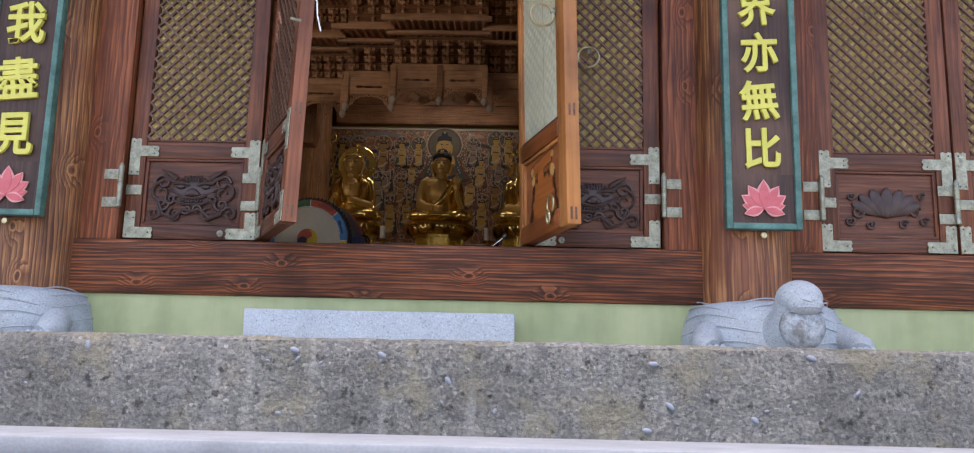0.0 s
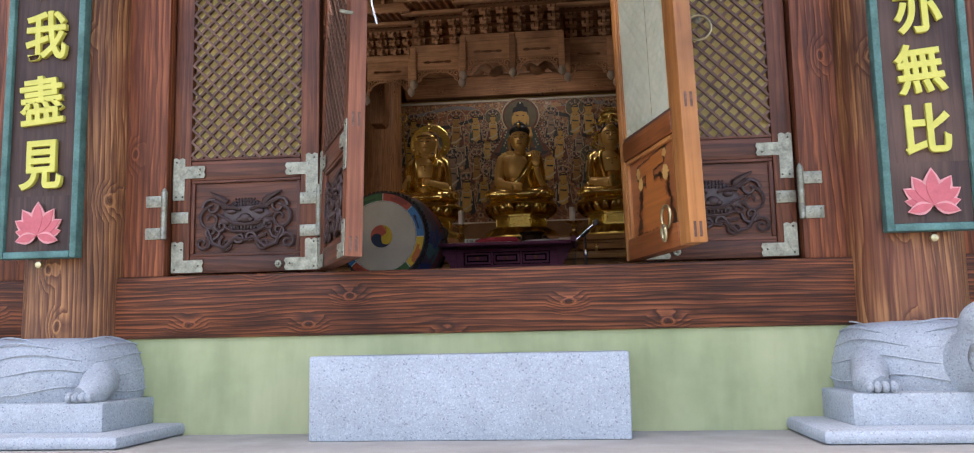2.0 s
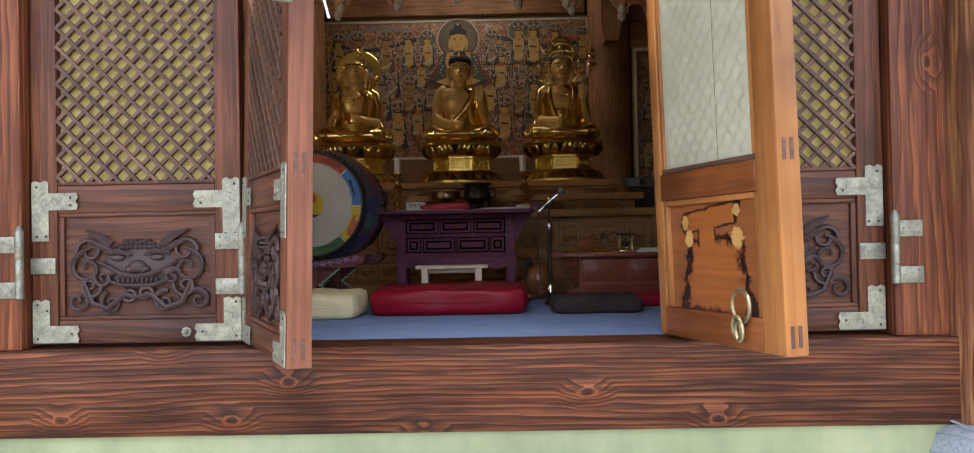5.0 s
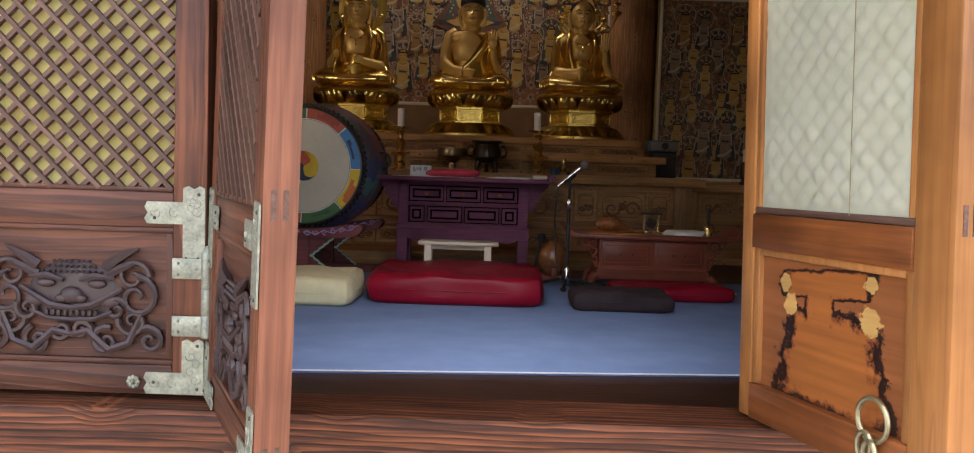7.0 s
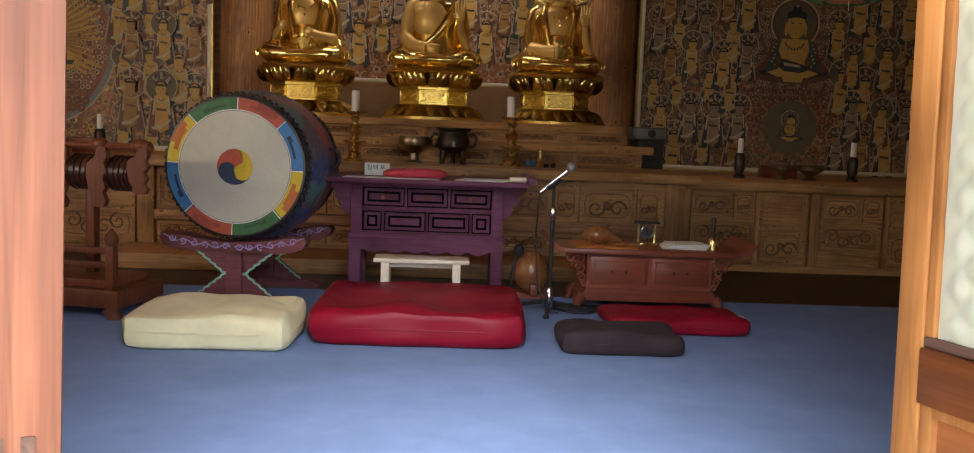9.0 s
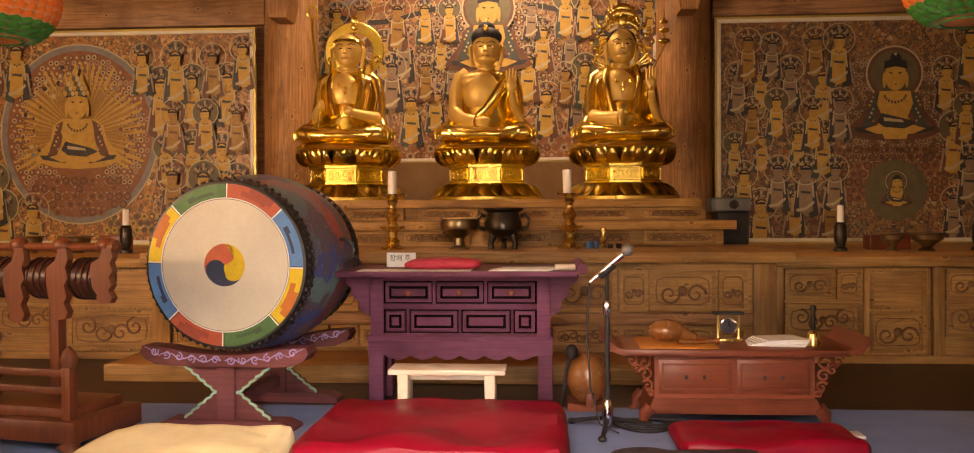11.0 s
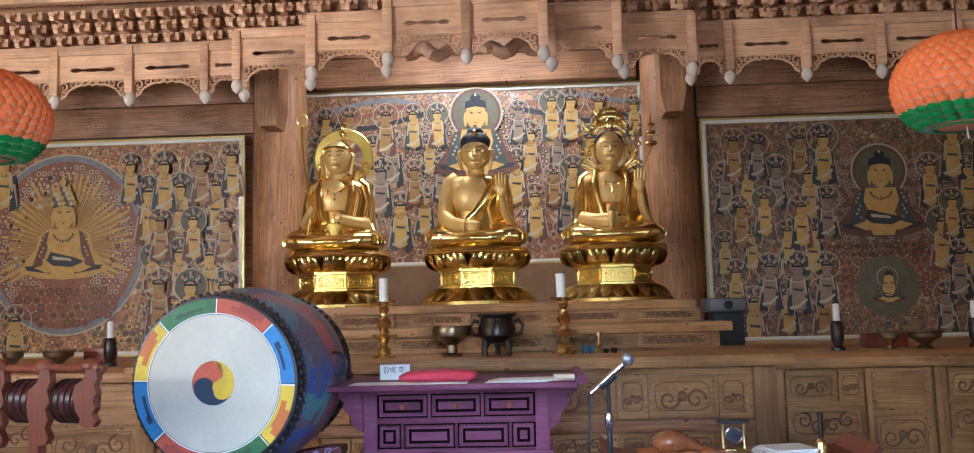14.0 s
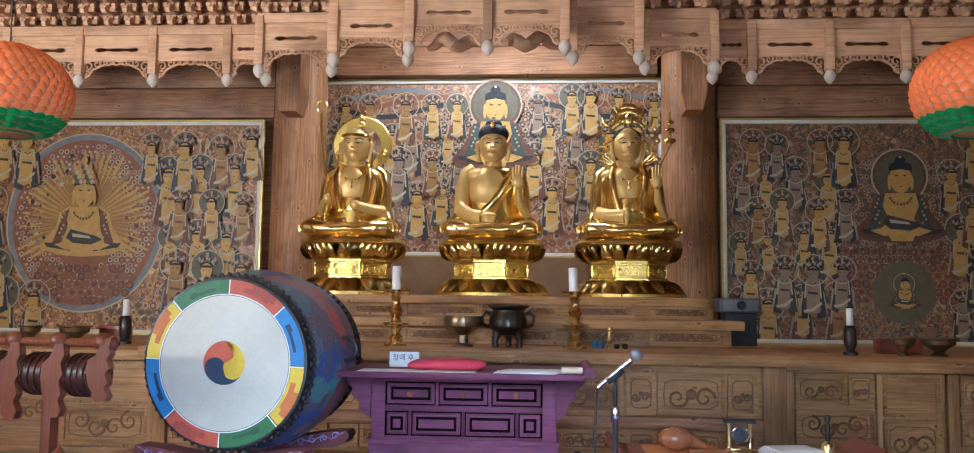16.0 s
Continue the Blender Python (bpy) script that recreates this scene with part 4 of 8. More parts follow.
def stained_panel():
    """Orange varnish with a ragged dark tide-mark and small bare patches."""
    k = Nodes("stained_varnished_panel")
    tc = k.n("TexCoord")
    mp = k.n("Mapping")
    mp.inputs["Location"].default_value = (-0.32, 0, -0.262)
    k.link(tc.outputs["Object"], mp.inputs[0])
    sep = k.n("SeparateXYZ")
    k.link(mp.outputs[0], sep.inputs[0])
    rag = k.math("MULTIPLY", k.math("SUBTRACT", k.noise(tc.outputs["Object"], 22, 6, 0.75), 0.5), 0.9)
    rag2 = k.math("MULTIPLY", k.math("SUBTRACT", k.noise(tc.outputs["Object"], 60, 3, 0.6), 0.5), 0.15)
    x_, z_ = sep.outputs[0], sep.outputs[2]

    def blob(cx, cz, wx, wz, slope=0.0, taper=0.0):
        u = k.math("ABSOLUTE", k.math("SUBTRACT", x_, cx))
        w_ = k.math("ADD", k.math("MULTIPLY", z_, -taper), wx)
        v = k.math("ABSOLUTE", k.math("SUBTRACT", k.math("SUBTRACT", z_, cz), k.math("MULTIPLY", x_, slope)))
        return k.math("MAXIMUM", k.math("DIVIDE", u, w_), k.math("DIVIDE", v, wz))

    shape = k.math("MINIMUM", blob(0.005, -0.06, 0.165, 0.12, 0.0, 0.3), k.math("MINIMUM", blob(-0.015, 0.112, 0.165, 0.034, 0.09), blob(-0.035, 0.07, 0.055, 0.07)))
    d = k.math("ADD", k.math("ADD", shape, rag), rag2)
    col = k.ramp(d, [(0.0, (0.42, 0.13, 0.03)), (0.72, (0.4, 0.12, 0.028)), (0.8, (0.2, 0.055, 0.02)), (0.84, (0.016, 0.007, 0.005)), (0.95, (0.03, 0.012, 0.008)), (1.0, (0.3, 0.095, 0.03))])
    gr = k.ramp(k.noise(k.coords((2.0, 50, 50)), 1, 3, 0.6), [(0.3, (0.75,) * 3), (0.7, (1.1,) * 3)])
    pale = None
    for cx, cz, r in ((-0.158, 0.10, 0.021), (0.13, 0.128, 0.02), (-0.137, 0.051, 0.026), (0.13, 0.055, 0.032)):
        du, dv = k.math("SUBTRACT", x_, cx), k.math("SUBTRACT", z_, cz)
        q = k.math("ADD", k.math("DIVIDE", k.math("SQRT", k.math("ADD", k.math("MULTIPLY", du, du), k.math("MULTIPLY", dv, dv))), r), k.math("ADD", k.math("MULTIPLY", rag, 1.0), k.math("MULTIPLY", rag2, 9.0)))
        pale = q if pale is None else k.math("MINIMUM", pale, q)
    col = k.mix(k.ramp(pale, [(0.88, (1, 1, 1)), (1.0, (0, 0, 0))]), col, (0.6, 0.33, 0.1))
    k.color(k.mix(1.0, col, gr, "MULTIPLY"))
    return k.done(0.32)


STAINED = stained_panel()
leaf3 = plain_inside_leaf(leaf_pose(2.034, 0.03, -73.3, -1.45))
for i, x in enumerate((3.552, 4.245, 4.94, 5.63)):
    lf = door_leaf(pose(x, 0, 0), carving="lotus", label="closed carved timber door leaf with lattice over a lotus panel")
    hinge(lf, -0.007, -0.046 if i == 0 else -0.003, 0.27, 1)
for i, x in enumerate((-1.53, -2.22, -2.91, -3.6)):
    door_leaf(pose(x, 0, 0), carving="lotus", outside_plate=False, label="closed carved timber door leaf with lattice over a lotus panel")
part("edge_strip", B(LW - 0.001, LW + 0.0012, 0.001, LT - 0.001, 0.013, LH - 0.001), EDGE_TIMBER, leaf2, "pale orange closing edge of the door", False)
for m, w in ((leaf2.matrix_basis, LW),):
    for z in (0.06, 0.535):
        for y in (0.02, 0.042):
            part("tenon", B(w - 0.004, w + 0.0028, y - 0.005, y + 0.005, z - 0.028, z + 0.028), WOOD_SLAT, leaf2)


def ring_pull(m, r, hang, label):
    t = thing("ring_pull", label, "door ring", m, "door ring pulls")
    if hang is None:
        part("ring", tube(bmesh.new(), [(0.0, -r * 0.9 - 0.012 + r * math.cos(a), -r * 0.35 + r * math.sin(a)) for a in [2 * math.pi * i / 28 for i in range(28)]], 0.0065, 8, None, True), BRASS_RING, t)
    else:
        part("ring", tube(bmesh.new(), [(r * math.sin(a), hang, -r * 0.86 - r * math.cos(a) + r * 0.0) for a in [2 * math.pi * i / 28 for i in range(28)]], 0.0065, 8, None, True), BRASS_RING, t)
    part("rose", lathe(bmesh.new(), [(0.019, 0), (0.02, 0.004), (0.012, 0.008), (0.006, 0.02)], 14, Matrix.Rotation(math.radians(90), 4, "X") @ Matrix.Translation((0, 0, 0))), PATINA, t)
    return t


M3 = leaf3.matrix_basis
ring_pull(M3 @ Matrix.Translation((0.57, -0.002, 1.04)), 0.056, None, "large dull brass ring pull on the open door")
t = thing("door_chain", "dull brass ring and short chain on the open door", "chain", M3 @ Matrix.Translation((0.505, -0.006, 0.15)))
for i, (dx, dz, r, e) in enumerate(((0.0, -0.02, 0.043, 1.0), (-0.012, -0.075, 0.028, 1.4), (0.012, -0.085, 0.026, 1.5))):
    part("link", tube(bmesh.new(), [(dx + r / e * math.sin(a), -0.008 - 0.008 * i, dz - r * math.cos(a)) for a in [2 * math.pi * j / 24 for j in range(24)]], 0.0058, 8, None, True), BRASS_RING, t)
ring_pull(pose(2.375, 0.0, 1.06), 0.055, -0.03, "pale ring pull hanging on the closed door")
t = thing("door_bolt", "pale cord and bolt on the open door edge", "door bolt", leaf2.matrix_basis @ Matrix.Translation((LW, 0.03, 1.05)))
part("cord", tube(bmesh.new(), [(0.0, 0.03, 0.05), (0.01, 0.045, 0.0), (0.012, 0.05, -0.06), (0.02, 0.07, -0.14)], 0.0038, 6), WHITE, t)
part("stud", tube(bmesh.new(), [(0.0, -0.02, -0.1), (0.0, -0.07, -0.098)], 0.008, 8), PATINA, t)

# ---- stone step and tortoise plinths before the door ----
solid("step_stone", B(0.765, 2.01, -0.378, -0.06, TERR, -0.362, bev=0.008), GRANITE, "pale granite block step below the open door", "step stone")


def tortoise(x, label, hx=0.12):
    """A carved granite tortoise that carries a pillar: slab, plinth, shell with ridges, neck and head, forefeet."""
    t = thing("tortoise_plinth", label, "tortoise plinth", pose(x, 0, 0), "tortoise plinths")
    part("slab", B(-0.58, 0.58, -0.62, 0.3, TERR, TERR + 0.052, bev=0.02), GRANITE, t, "low rounded granite slab")
    part("block", B(-0.435, 0.435, -0.47, 0.3, TERR + 0.05, TERR + 0.165, bev=0.008), GRANITE, t, "squared granite block")
    b = bmesh.new()
    prof = [(0.0, 0.385, 0.40), (0.05, 0.395, 0.415), (0.12, 0.387, 0.405), (0.18, 0.37, 0.385), (0.225, 0.35, 0.36), (0.25, 0.315, 0.32), (0.262, 0.25, 0.25)]
    loft(b, [(0, -0.03, TERR + 0.16 + z, rx, ry) for z, rx, ry in prof], 48, None, 0.006, 24)
    shell = part("shell", b, GRANITE, t, "domed carved granite shell")
    for k in range(5):
        z, rx, ry = prof[1 + k]
        ridge = tube(bmesh.new(), [((rx + 0.002) * math.cos(a), -0.03 + (ry + 0.002) * math.sin(a), TERR + 0.16 + z + 0.016 * math.sin(5 * a + k)) for a in [2 * math.pi * i / 64 for i in range(64)]], 0.0035, 6, None, True)
        part("ridge", ridge, GRANITE, shell)
    b = bmesh.new()
    tube(b, [(hx - 0.02, -0.30, TERR + 0.25), (hx, -0.43, TERR + 0.27), (hx + 0.005, -0.50, TERR + 0.33), (hx + 0.005, -0.50, TERR + 0.40)], [0.15, 0.125, 0.105, 0.1], 20)
    ball(b, (hx + 0.005, -0.52, TERR + 0.405), (0.1, 0.115, 0.085), None, 22, 14)
    ball(b, (hx + 0.005, -0.60, TERR + 0.375), (0.078, 0.06, 0.05), None, 18, 10)
    for s in (1, -1):
        ball(b, (hx + 0.005 + s * 0.035, -0.595, TERR + 0.445), (0.016, 0.012, 0.012), None, 10, 6)
        tube(b, [(hx + 0.005, -0.655, TERR + 0.362), (hx + 0.005 + s * 0.04, -0.645, TERR + 0.36), (hx + 0.005 + s * 0.075, -0.6, TERR + 0.342)], [0.007, 0.007, 0.004], 6)
        tube(b, [(hx + 0.005, -0.66, TERR + 0.385), (hx + 0.005 + s * 0.03, -0.655, TERR + 0.395)], [0.006, 0.004], 6)
    head = part("head", b, GRANITE, t, "granite tortoise head with grey stain on the throat")
    bib = bmesh.new()
    ball(bib, (hx + 0.005, -0.555, TERR + 0.285), (0.098, 0.075, 0.105), None, 24, 16)
    part("throat", bib, STAINED_STONE, head, "throat streaked with dark water stain")
    for s in (1, -1):
        b = bmesh.new()
        tube(b, [(s * 0.30, -0.25, TERR + 0.25), (s * 0.35, -0.40, TERR + 0.20), (s * 0.33, -0.44, TERR + 0.18)], [0.075, 0.06, 0.05], 12)
        for k in range(4):
            ball(b, (s * 0.33 + (k - 1.5) * 0.028, -0.455, TERR + 0.185), (0.016, 0.03, 0.022), None, 8, 6)
        part("foot", b, GRANITE, t)
    return t


tortoise(3.22, "pale carved granite tortoise carrying the timber pillar", 0.03)
tortoise(-0.465, "pale carved granite tortoise beside the green base wall", -0.25)

# ---- hanging verse boards on the pillars ----


def verse_board(x, text, label, size, pitch):
    t = thing("verse_board", label, "verse board", pose(x, -0.262, 0.075), "verse boards on the pillars")
    w, h = 0.355, 2.35
    part("board", B(-w / 2, w / 2, 0.0, 0.03, 0, h), SIGN_WOOD, t)
    for x0, x1, z0, z1 in ((-w / 2 - 0.002, -w / 2 + 0.028, -0.004, h), (w / 2 - 0.028, w / 2 + 0.002, -0.004, h), (-w / 2 + 0.028, w / 2 - 0.028, -0.004, 0.026), (-w / 2 + 0.028, w / 2 - 0.028, h - 0.03, h)):
        part("frame", B(x0, x1, -0.022, 0.034, z0, z1, bev=0.006), SIGN_EDGE, t, "faded teal painted edge")
    part("foot_panel", B(-w / 2 + 0.03, w / 2 - 0.03, -0.004, 0.0, 0.028, 0.265), SIGN_WOOD, t)
    for i, (ang, ln, wd, mt) in enumerate(((-80, 0.105, 0.03, PINK), (80, 0.105, 0.03, PINK), (-58, 0.125, 0.034, PINK), (58, 0.125, 0.034, PINK), (-33, 0.135, 0.036, PINK), (33, 0.135, 0.036, PINK), (0, 0.145, 0.038, PINK), (-105, 0.1, 0.026, PINK), (105, 0.1, 0.026, PINK))):
        for k, (sc, mat, dy) in enumerate(((1.0, mt, 0.0), (0.62, PINK_DEEP, -0.003))):
            pts = [(0, 0.0)] + [(wd * sc * math.sin(math.pi * u) * (1.15 - 0.3 * u), ln * (0.12 * (1 - sc) + (1 - 0.2 * (1 - sc)) * u)) for u in (0.2, 0.4, 0.6, 0.8)] + [(0, ln * (1.0 - 0.15 * (1 - sc)))] + [(-wd * sc * math.sin(math.pi * u) * (1.15 - 0.3 * u), ln * (0.12 * (1 - sc) + (1 - 0.2 * (1 - sc)) * u)) for u in (0.8, 0.6, 0.4, 0.2)]
            m = Matrix.Translation((0, -0.005 - 0.0012 * i + dy, 0.095)) @ Matrix.Rotation(radians(ang), 4, "Y")
            part("petal", prism(bmesh.new(), pts, -0.006, 0.0, m), mat, t, "pink painted carved petal", False)
    part("peg", lathe(bmesh.new(), [(0.014, 0), (0.014, 0.02), (0.006, 0.022)], 12, Matrix.Translation((0.0, 0.02, -0.03)) @ Matrix.Rotation(radians(90), 4, "X")), BRASS_RING, t)
    for i, ch in enumerate(reversed(text)):
        c = bpy.data.curves.new("letter", "FONT")
        c.body, c.size, c.extrude, c.offset, c.align_x = ch, size, 0.009, 0.003, "CENTER"
        c.bevel_depth = 0.002
        tmp = new("letter_tmp", c)
        bpy.context.view_layer.update()
        me = bpy.data.meshes.new_from_object(tmp)
        bpy.data.objects.remove(tmp)
        me.materials.clear()
        me.materials.append(LETTER)
        o = part("letter", me, LETTER, t, "bright yellow raised letter")
        xs = [v.co.x for v in me.vertices]
        ys = [v.co.y for v in me.vertices]
        sh = -0.08 * (1 if i % 2 else -1)
        o.matrix_basis = Matrix.Translation((0, -0.009, 0.292 + pitch * i)) @ Matrix.Rotation(radians(90), 4, "X") @ Matrix(((1, sh, 0, 0), (0.1, 1.12, 0, 0), (0, 0, 1, 0), (0, 0, 0, 1))) @ Matrix.Translation((-(min(xs) + max(xs)) / 2, -min(ys), 0))
    return t


verse_board(3.19, "十方世界亦無比", "dark verse board with yellow letters and pink lotus, teal edge", 0.185, 0.242)
verse_board(-0.462, "世間所有我盡見", "dark verse board with yellow letters and pink lotus, teal edge", 0.205, 0.288)

# ---- hall columns and back beams ----
for cx in (-0.87, 2.91):
    b = lathe(bmesh.new(), [(0.27, FLOOR), (0.265, 1.0), (0.255, 2.5), (0.25, CEIL)], 40, Matrix.Translation((cx, 8.15, 0)))
    setting("column", b, WOOD_COLUMN, "thick round timber hall column with long cracks", "column")
    s = 1 if cx < 0 else -1
    pts = [(-0.12, 0), (0.12, 0), (0.12, 0.45), (0.08, 0.62), (-0.08, 0.62), (-0.12, 0.45)]
    setting("bracket_arm", prism(bmesh.new(), [(cx + s * 0.03 + x * 0.95, 3.25 - z) for x, z in pts], 7.6, 7.9), WOOD_COLUMN, "dark timber bracket arm on the column", "bracket")
for x0, x1 in ((X0, -1.1), (-0.62, 2.66), (3.16, X1)):
    z0 = 2.66 if x0 != -0.62 else 3.2
    for dz0, dz1 in ((0.0, 0.29), (0.3, 0.56), (0.57, 1.2)):
        beam("wall_beam", x0, x1, 8.03 if x0 != -0.62 else 8.5, 8.2 if x0 != -0.62 else 8.66, z0 + dz0, z0 + dz1, WOOD_BEAM, "brown timber wall beam")
    if x0 != -0.62:
        setting("wall_boards", B(x0, x1, 8.12, 8.3, FLOOR, 2.66), WOOD_BEAM, "brown timber wall behind the painting", "wall", False)

# ---- paintings ----


def painted_figure(t, x, z, s, kind, y):
    """A haloed figure in plain shapes: thin halo line, dark robe, ochre body, face, fan crown and scarf."""
    b = bmesh.new()
    lay = [0]

    def flat(pts, mi):
        lay[0] += 1
        f = b.faces.new([b.verts.new((px, y - 0.0006 * lay[0], pz)) for px, pz in pts])
        f.material_index = mi

    def oval(cx, cz, rx, rz, mi, n=14, lo=0.0, hi=2 * math.pi):
        full = hi - lo > 6.2
        flat([(cx + rx * math.cos(lo + (hi - lo) * i / (n if full else n - 1)), cz + rz * math.sin(lo + (hi - lo) * i / (n if full else n - 1))) for i in range(n)], mi)

    def band(cx, cz, r, w, mi, n=26):
        lay[0] += 1
        yy = y - 0.0006 * lay[0]
        po = [b.verts.new((cx + r * math.cos(2 * math.pi * i / n), yy, cz + r * math.sin(2 * math.pi * i / n))) for i in range(n)]
        qi = [b.verts.new((cx + (r - w) * math.cos(2 * math.pi * i / n), yy, cz + (r - w) * math.sin(2 * math.pi * i / n))) for i in range(n)]
        for i in range(n):
            f = b.faces.new((po[i], qi[i], qi[(i + 1) % n], po[(i + 1) % n]))
            f.material_index = mi

    j = lambda k=1.0: random.uniform(-0.03, 0.03) * s * k
    lean = random.uniform(-0.06, 0.06) * s
    if kind in (0, 5):
        oval(x, z + 0.26 * s, 0.33 * s, 0.33 * s, 0, 20)
    # robe in three ragged panels
    flat([(x + u * s + j(), z + v * s + j()) for u, v in ((-0.27, -0.74), (-0.1, -0.8), (-0.06, -0.1), (-0.12, 0.07), (-0.2, 0.0), (-0.25, -0.3))], 2)
    flat([(x + u * s + j(), z + v * s + j()) for u, v in ((0.27, -0.72), (0.1, -0.8), (0.06, -0.1), (0.12, 0.07), (0.2, 0.0), (0.25, -0.3))], 4)
    # body
    flat([(x + lean * (0.1 - v) + u * s, z + v * s) for u, v in ((-0.15, -0.66), (-0.02, -0.72), (0.15, -0.64), (0.14, -0.35), (0.17, -0.12), (0.15, 0.04), (0.05, 0.1), (-0.05, 0.1), (-0.15, 0.04), (-0.17, -0.12), (-0.14, -0.35))], 3)
    for q in (1, -1):
        flat([(x + q * 0.13 * s, z + 0.03 * s), (x + q * 0.155 * s, z + 0.02 * s), (x + q * 0.19 * s, z - 0.35 * s), (x + q * 0.155 * s, z - 0.34 * s)], 1)
        flat([(x + q * 0.2 * s + j(), z - 0.2 * s), (x + q * 0.235 * s, z - 0.2 * s), (x + q * 0.31 * s, z - 0.68 * s), (x + q * 0.275 * s, z - 0.68 * s)], 5)
    # scarf and sash
    flat([(x - 0.2 * s + j(), z - 0.6 * s), (x - 0.02 * s, z - 0.56 * s), (x + 0.17 * s, z - 0.42 * s), (x + 0.19 * s, z - 0.47 * s), (x, z - 0.63 * s), (x - 0.18 * s, z - 0.66 * s)], 1)
    flat([(x - 0.11 * s, z - 0.2 * s), (x + 0.11 * s, z - 0.22 * s), (x + 0.1 * s, z - 0.27 * s), (x - 0.1 * s, z - 0.25 * s)], 2)
    for i in range(3):
        oval(x + (i - 1) * 0.05 * s, z - (0.02 + 0.03 * (i == 1)) * s, 0.016 * s, 0.02 * s, 4, 6)
    # halo line, crown and head
    band(x, z + 0.26 * s, 0.345 * s, 0.022 * s, 1)
    for i in range(9):
        a = math.pi * (0.08 + 0.84 * i / 8)
        oval(x + 0.19 * s * math.cos(a), z + 0.3 * s + 0.2 * s * math.sin(a), 0.034 * s, 0.05 * s, (4, 5, 2)[i % 3], 8)
        oval(x + 0.13 * s * math.cos(a), z + 0.3 * s + 0.13 * s * math.sin(a), 0.02 * s, 0.028 * s, (5, 1, 4)[i % 3], 6)
    oval(x, z + 0.285 * s, 0.13 * s, 0.075 * s, 6, 14)
    oval(x, z + 0.19 * s, 0.115 * s, 0.15 * s, 3)
    flat([(x - 0.115 * s, z + 0.25 * s), (x + 0.115 * s, z + 0.25 * s), (x + 0.12 * s, z + 0.28 * s), (x, z + 0.3 * s), (x - 0.12 * s, z + 0.28 * s)], 6)
    for q in (1, -1):
        flat([(x + q * 0.025 * s, z + 0.19 * s), (x + q * 0.075 * s, z + 0.2 * s), (x + q * 0.05 * s, z + 0.183 * s)], 6)
    flat([(x - 0.025 * s, z + 0.1 * s), (x + 0.025 * s, z + 0.1 * s), (x, z + 0.088 * s)], 2)
    bmesh.ops.recalc_face_normals(b, faces=b.faces)
    for f in b.faces:
        if f.normal.y > 0:
            f.normal_flip()
    robe = (ROBE_RED, ROBE_BLUE, ROBE_TEAL, ROBE_RED, ROBE_BLUE, ROBE_TEAL)[kind]
    me = bpy.data.meshes.new("painted_figure")
    b.to_mesh(me)
    b.free()
    for mt in (HALO_FILL, HALO_LINE, robe, FLESH_PALE if kind == 4 else FIGURE_DIM if kind == 3 else OCHRE_FIG, ROBE_BLUE if kind % 2 == 0 else ROBE_RED, DOT_PALE, HAIR):
        me.materials.append(mt)
    return part("painted_figure", me, None, t)


def disc_shape(t, x, z, r, mat, y, rz=None, n=40):
    b = bmesh.new()
    b.faces.new([b.verts.new((x + r * math.cos(2 * math.pi * i / n), y, z + (rz or r) * math.sin(2 * math.pi * i / n))) for i in range(n)])
    return part("painted_disc", b, mat, t, smooth=False)


def painting(x0, x1, z0, z1, y, silk, label):
    t = thing("painting", label, "painting", I4, "altar paintings")
    part("canvas", B(x0 + 0.03, x1 - 0.03, y - 0.004, y + 0.01, z0 + 0.03, z1 - 0.03), silk, t, "crowded silk painting in ochre and brown", False)
    for a, b_, c, d in ((x0, x1, z1 - 0.034, z1), (x0, x1, z0, z0 + 0.034), (x0, x0 + 0.034, z0 + 0.034, z1 - 0.034), (x1 - 0.034, x1, z0 + 0.034, z1 - 0.034)):
        part("frame", B(a, b_, y - 0.03, y + 0.012, c, d, bev=0.005), FRAME_WHITE, t, "cream painted frame")
    for a, b_, c, d in ((x0 - 0.02, x1 + 0.02, z1, z1 + 0.02), (x0 - 0.02, x1 + 0.02, z0 - 0.02, z0), (x0 - 0.02, x0, z0, z1), (x1, x1 + 0.02, z0, z1)):
        part("frame_edge", B(a, b_, y - 0.024, y + 0.012, c, d), FRAME_GOLD, t, "thin gilt outer edge")
    return t


def scatter_figures(t, x0, x1, z0, z1, nx, nz, s, y, keep, kinds):
    for j in range(nz - 1, -1, -1):
        for i in range(nx):
            x = x0 + (x1 - x0) * (i + 0.5 + (0.25 if j % 2 else -0.25)) / nx + random.uniform(-0.06, 0.06)
            z = z0 + (z1 - z0) * (j + 0.5) / nz + random.uniform(-0.06, 0.06)
            if keep(x, z):
                painted_figure(t, x, z, s * random.uniform(0.78, 1.12), random.choice(kinds), y - 0.001 * i - 0.02 * ((nz - j) % 2))


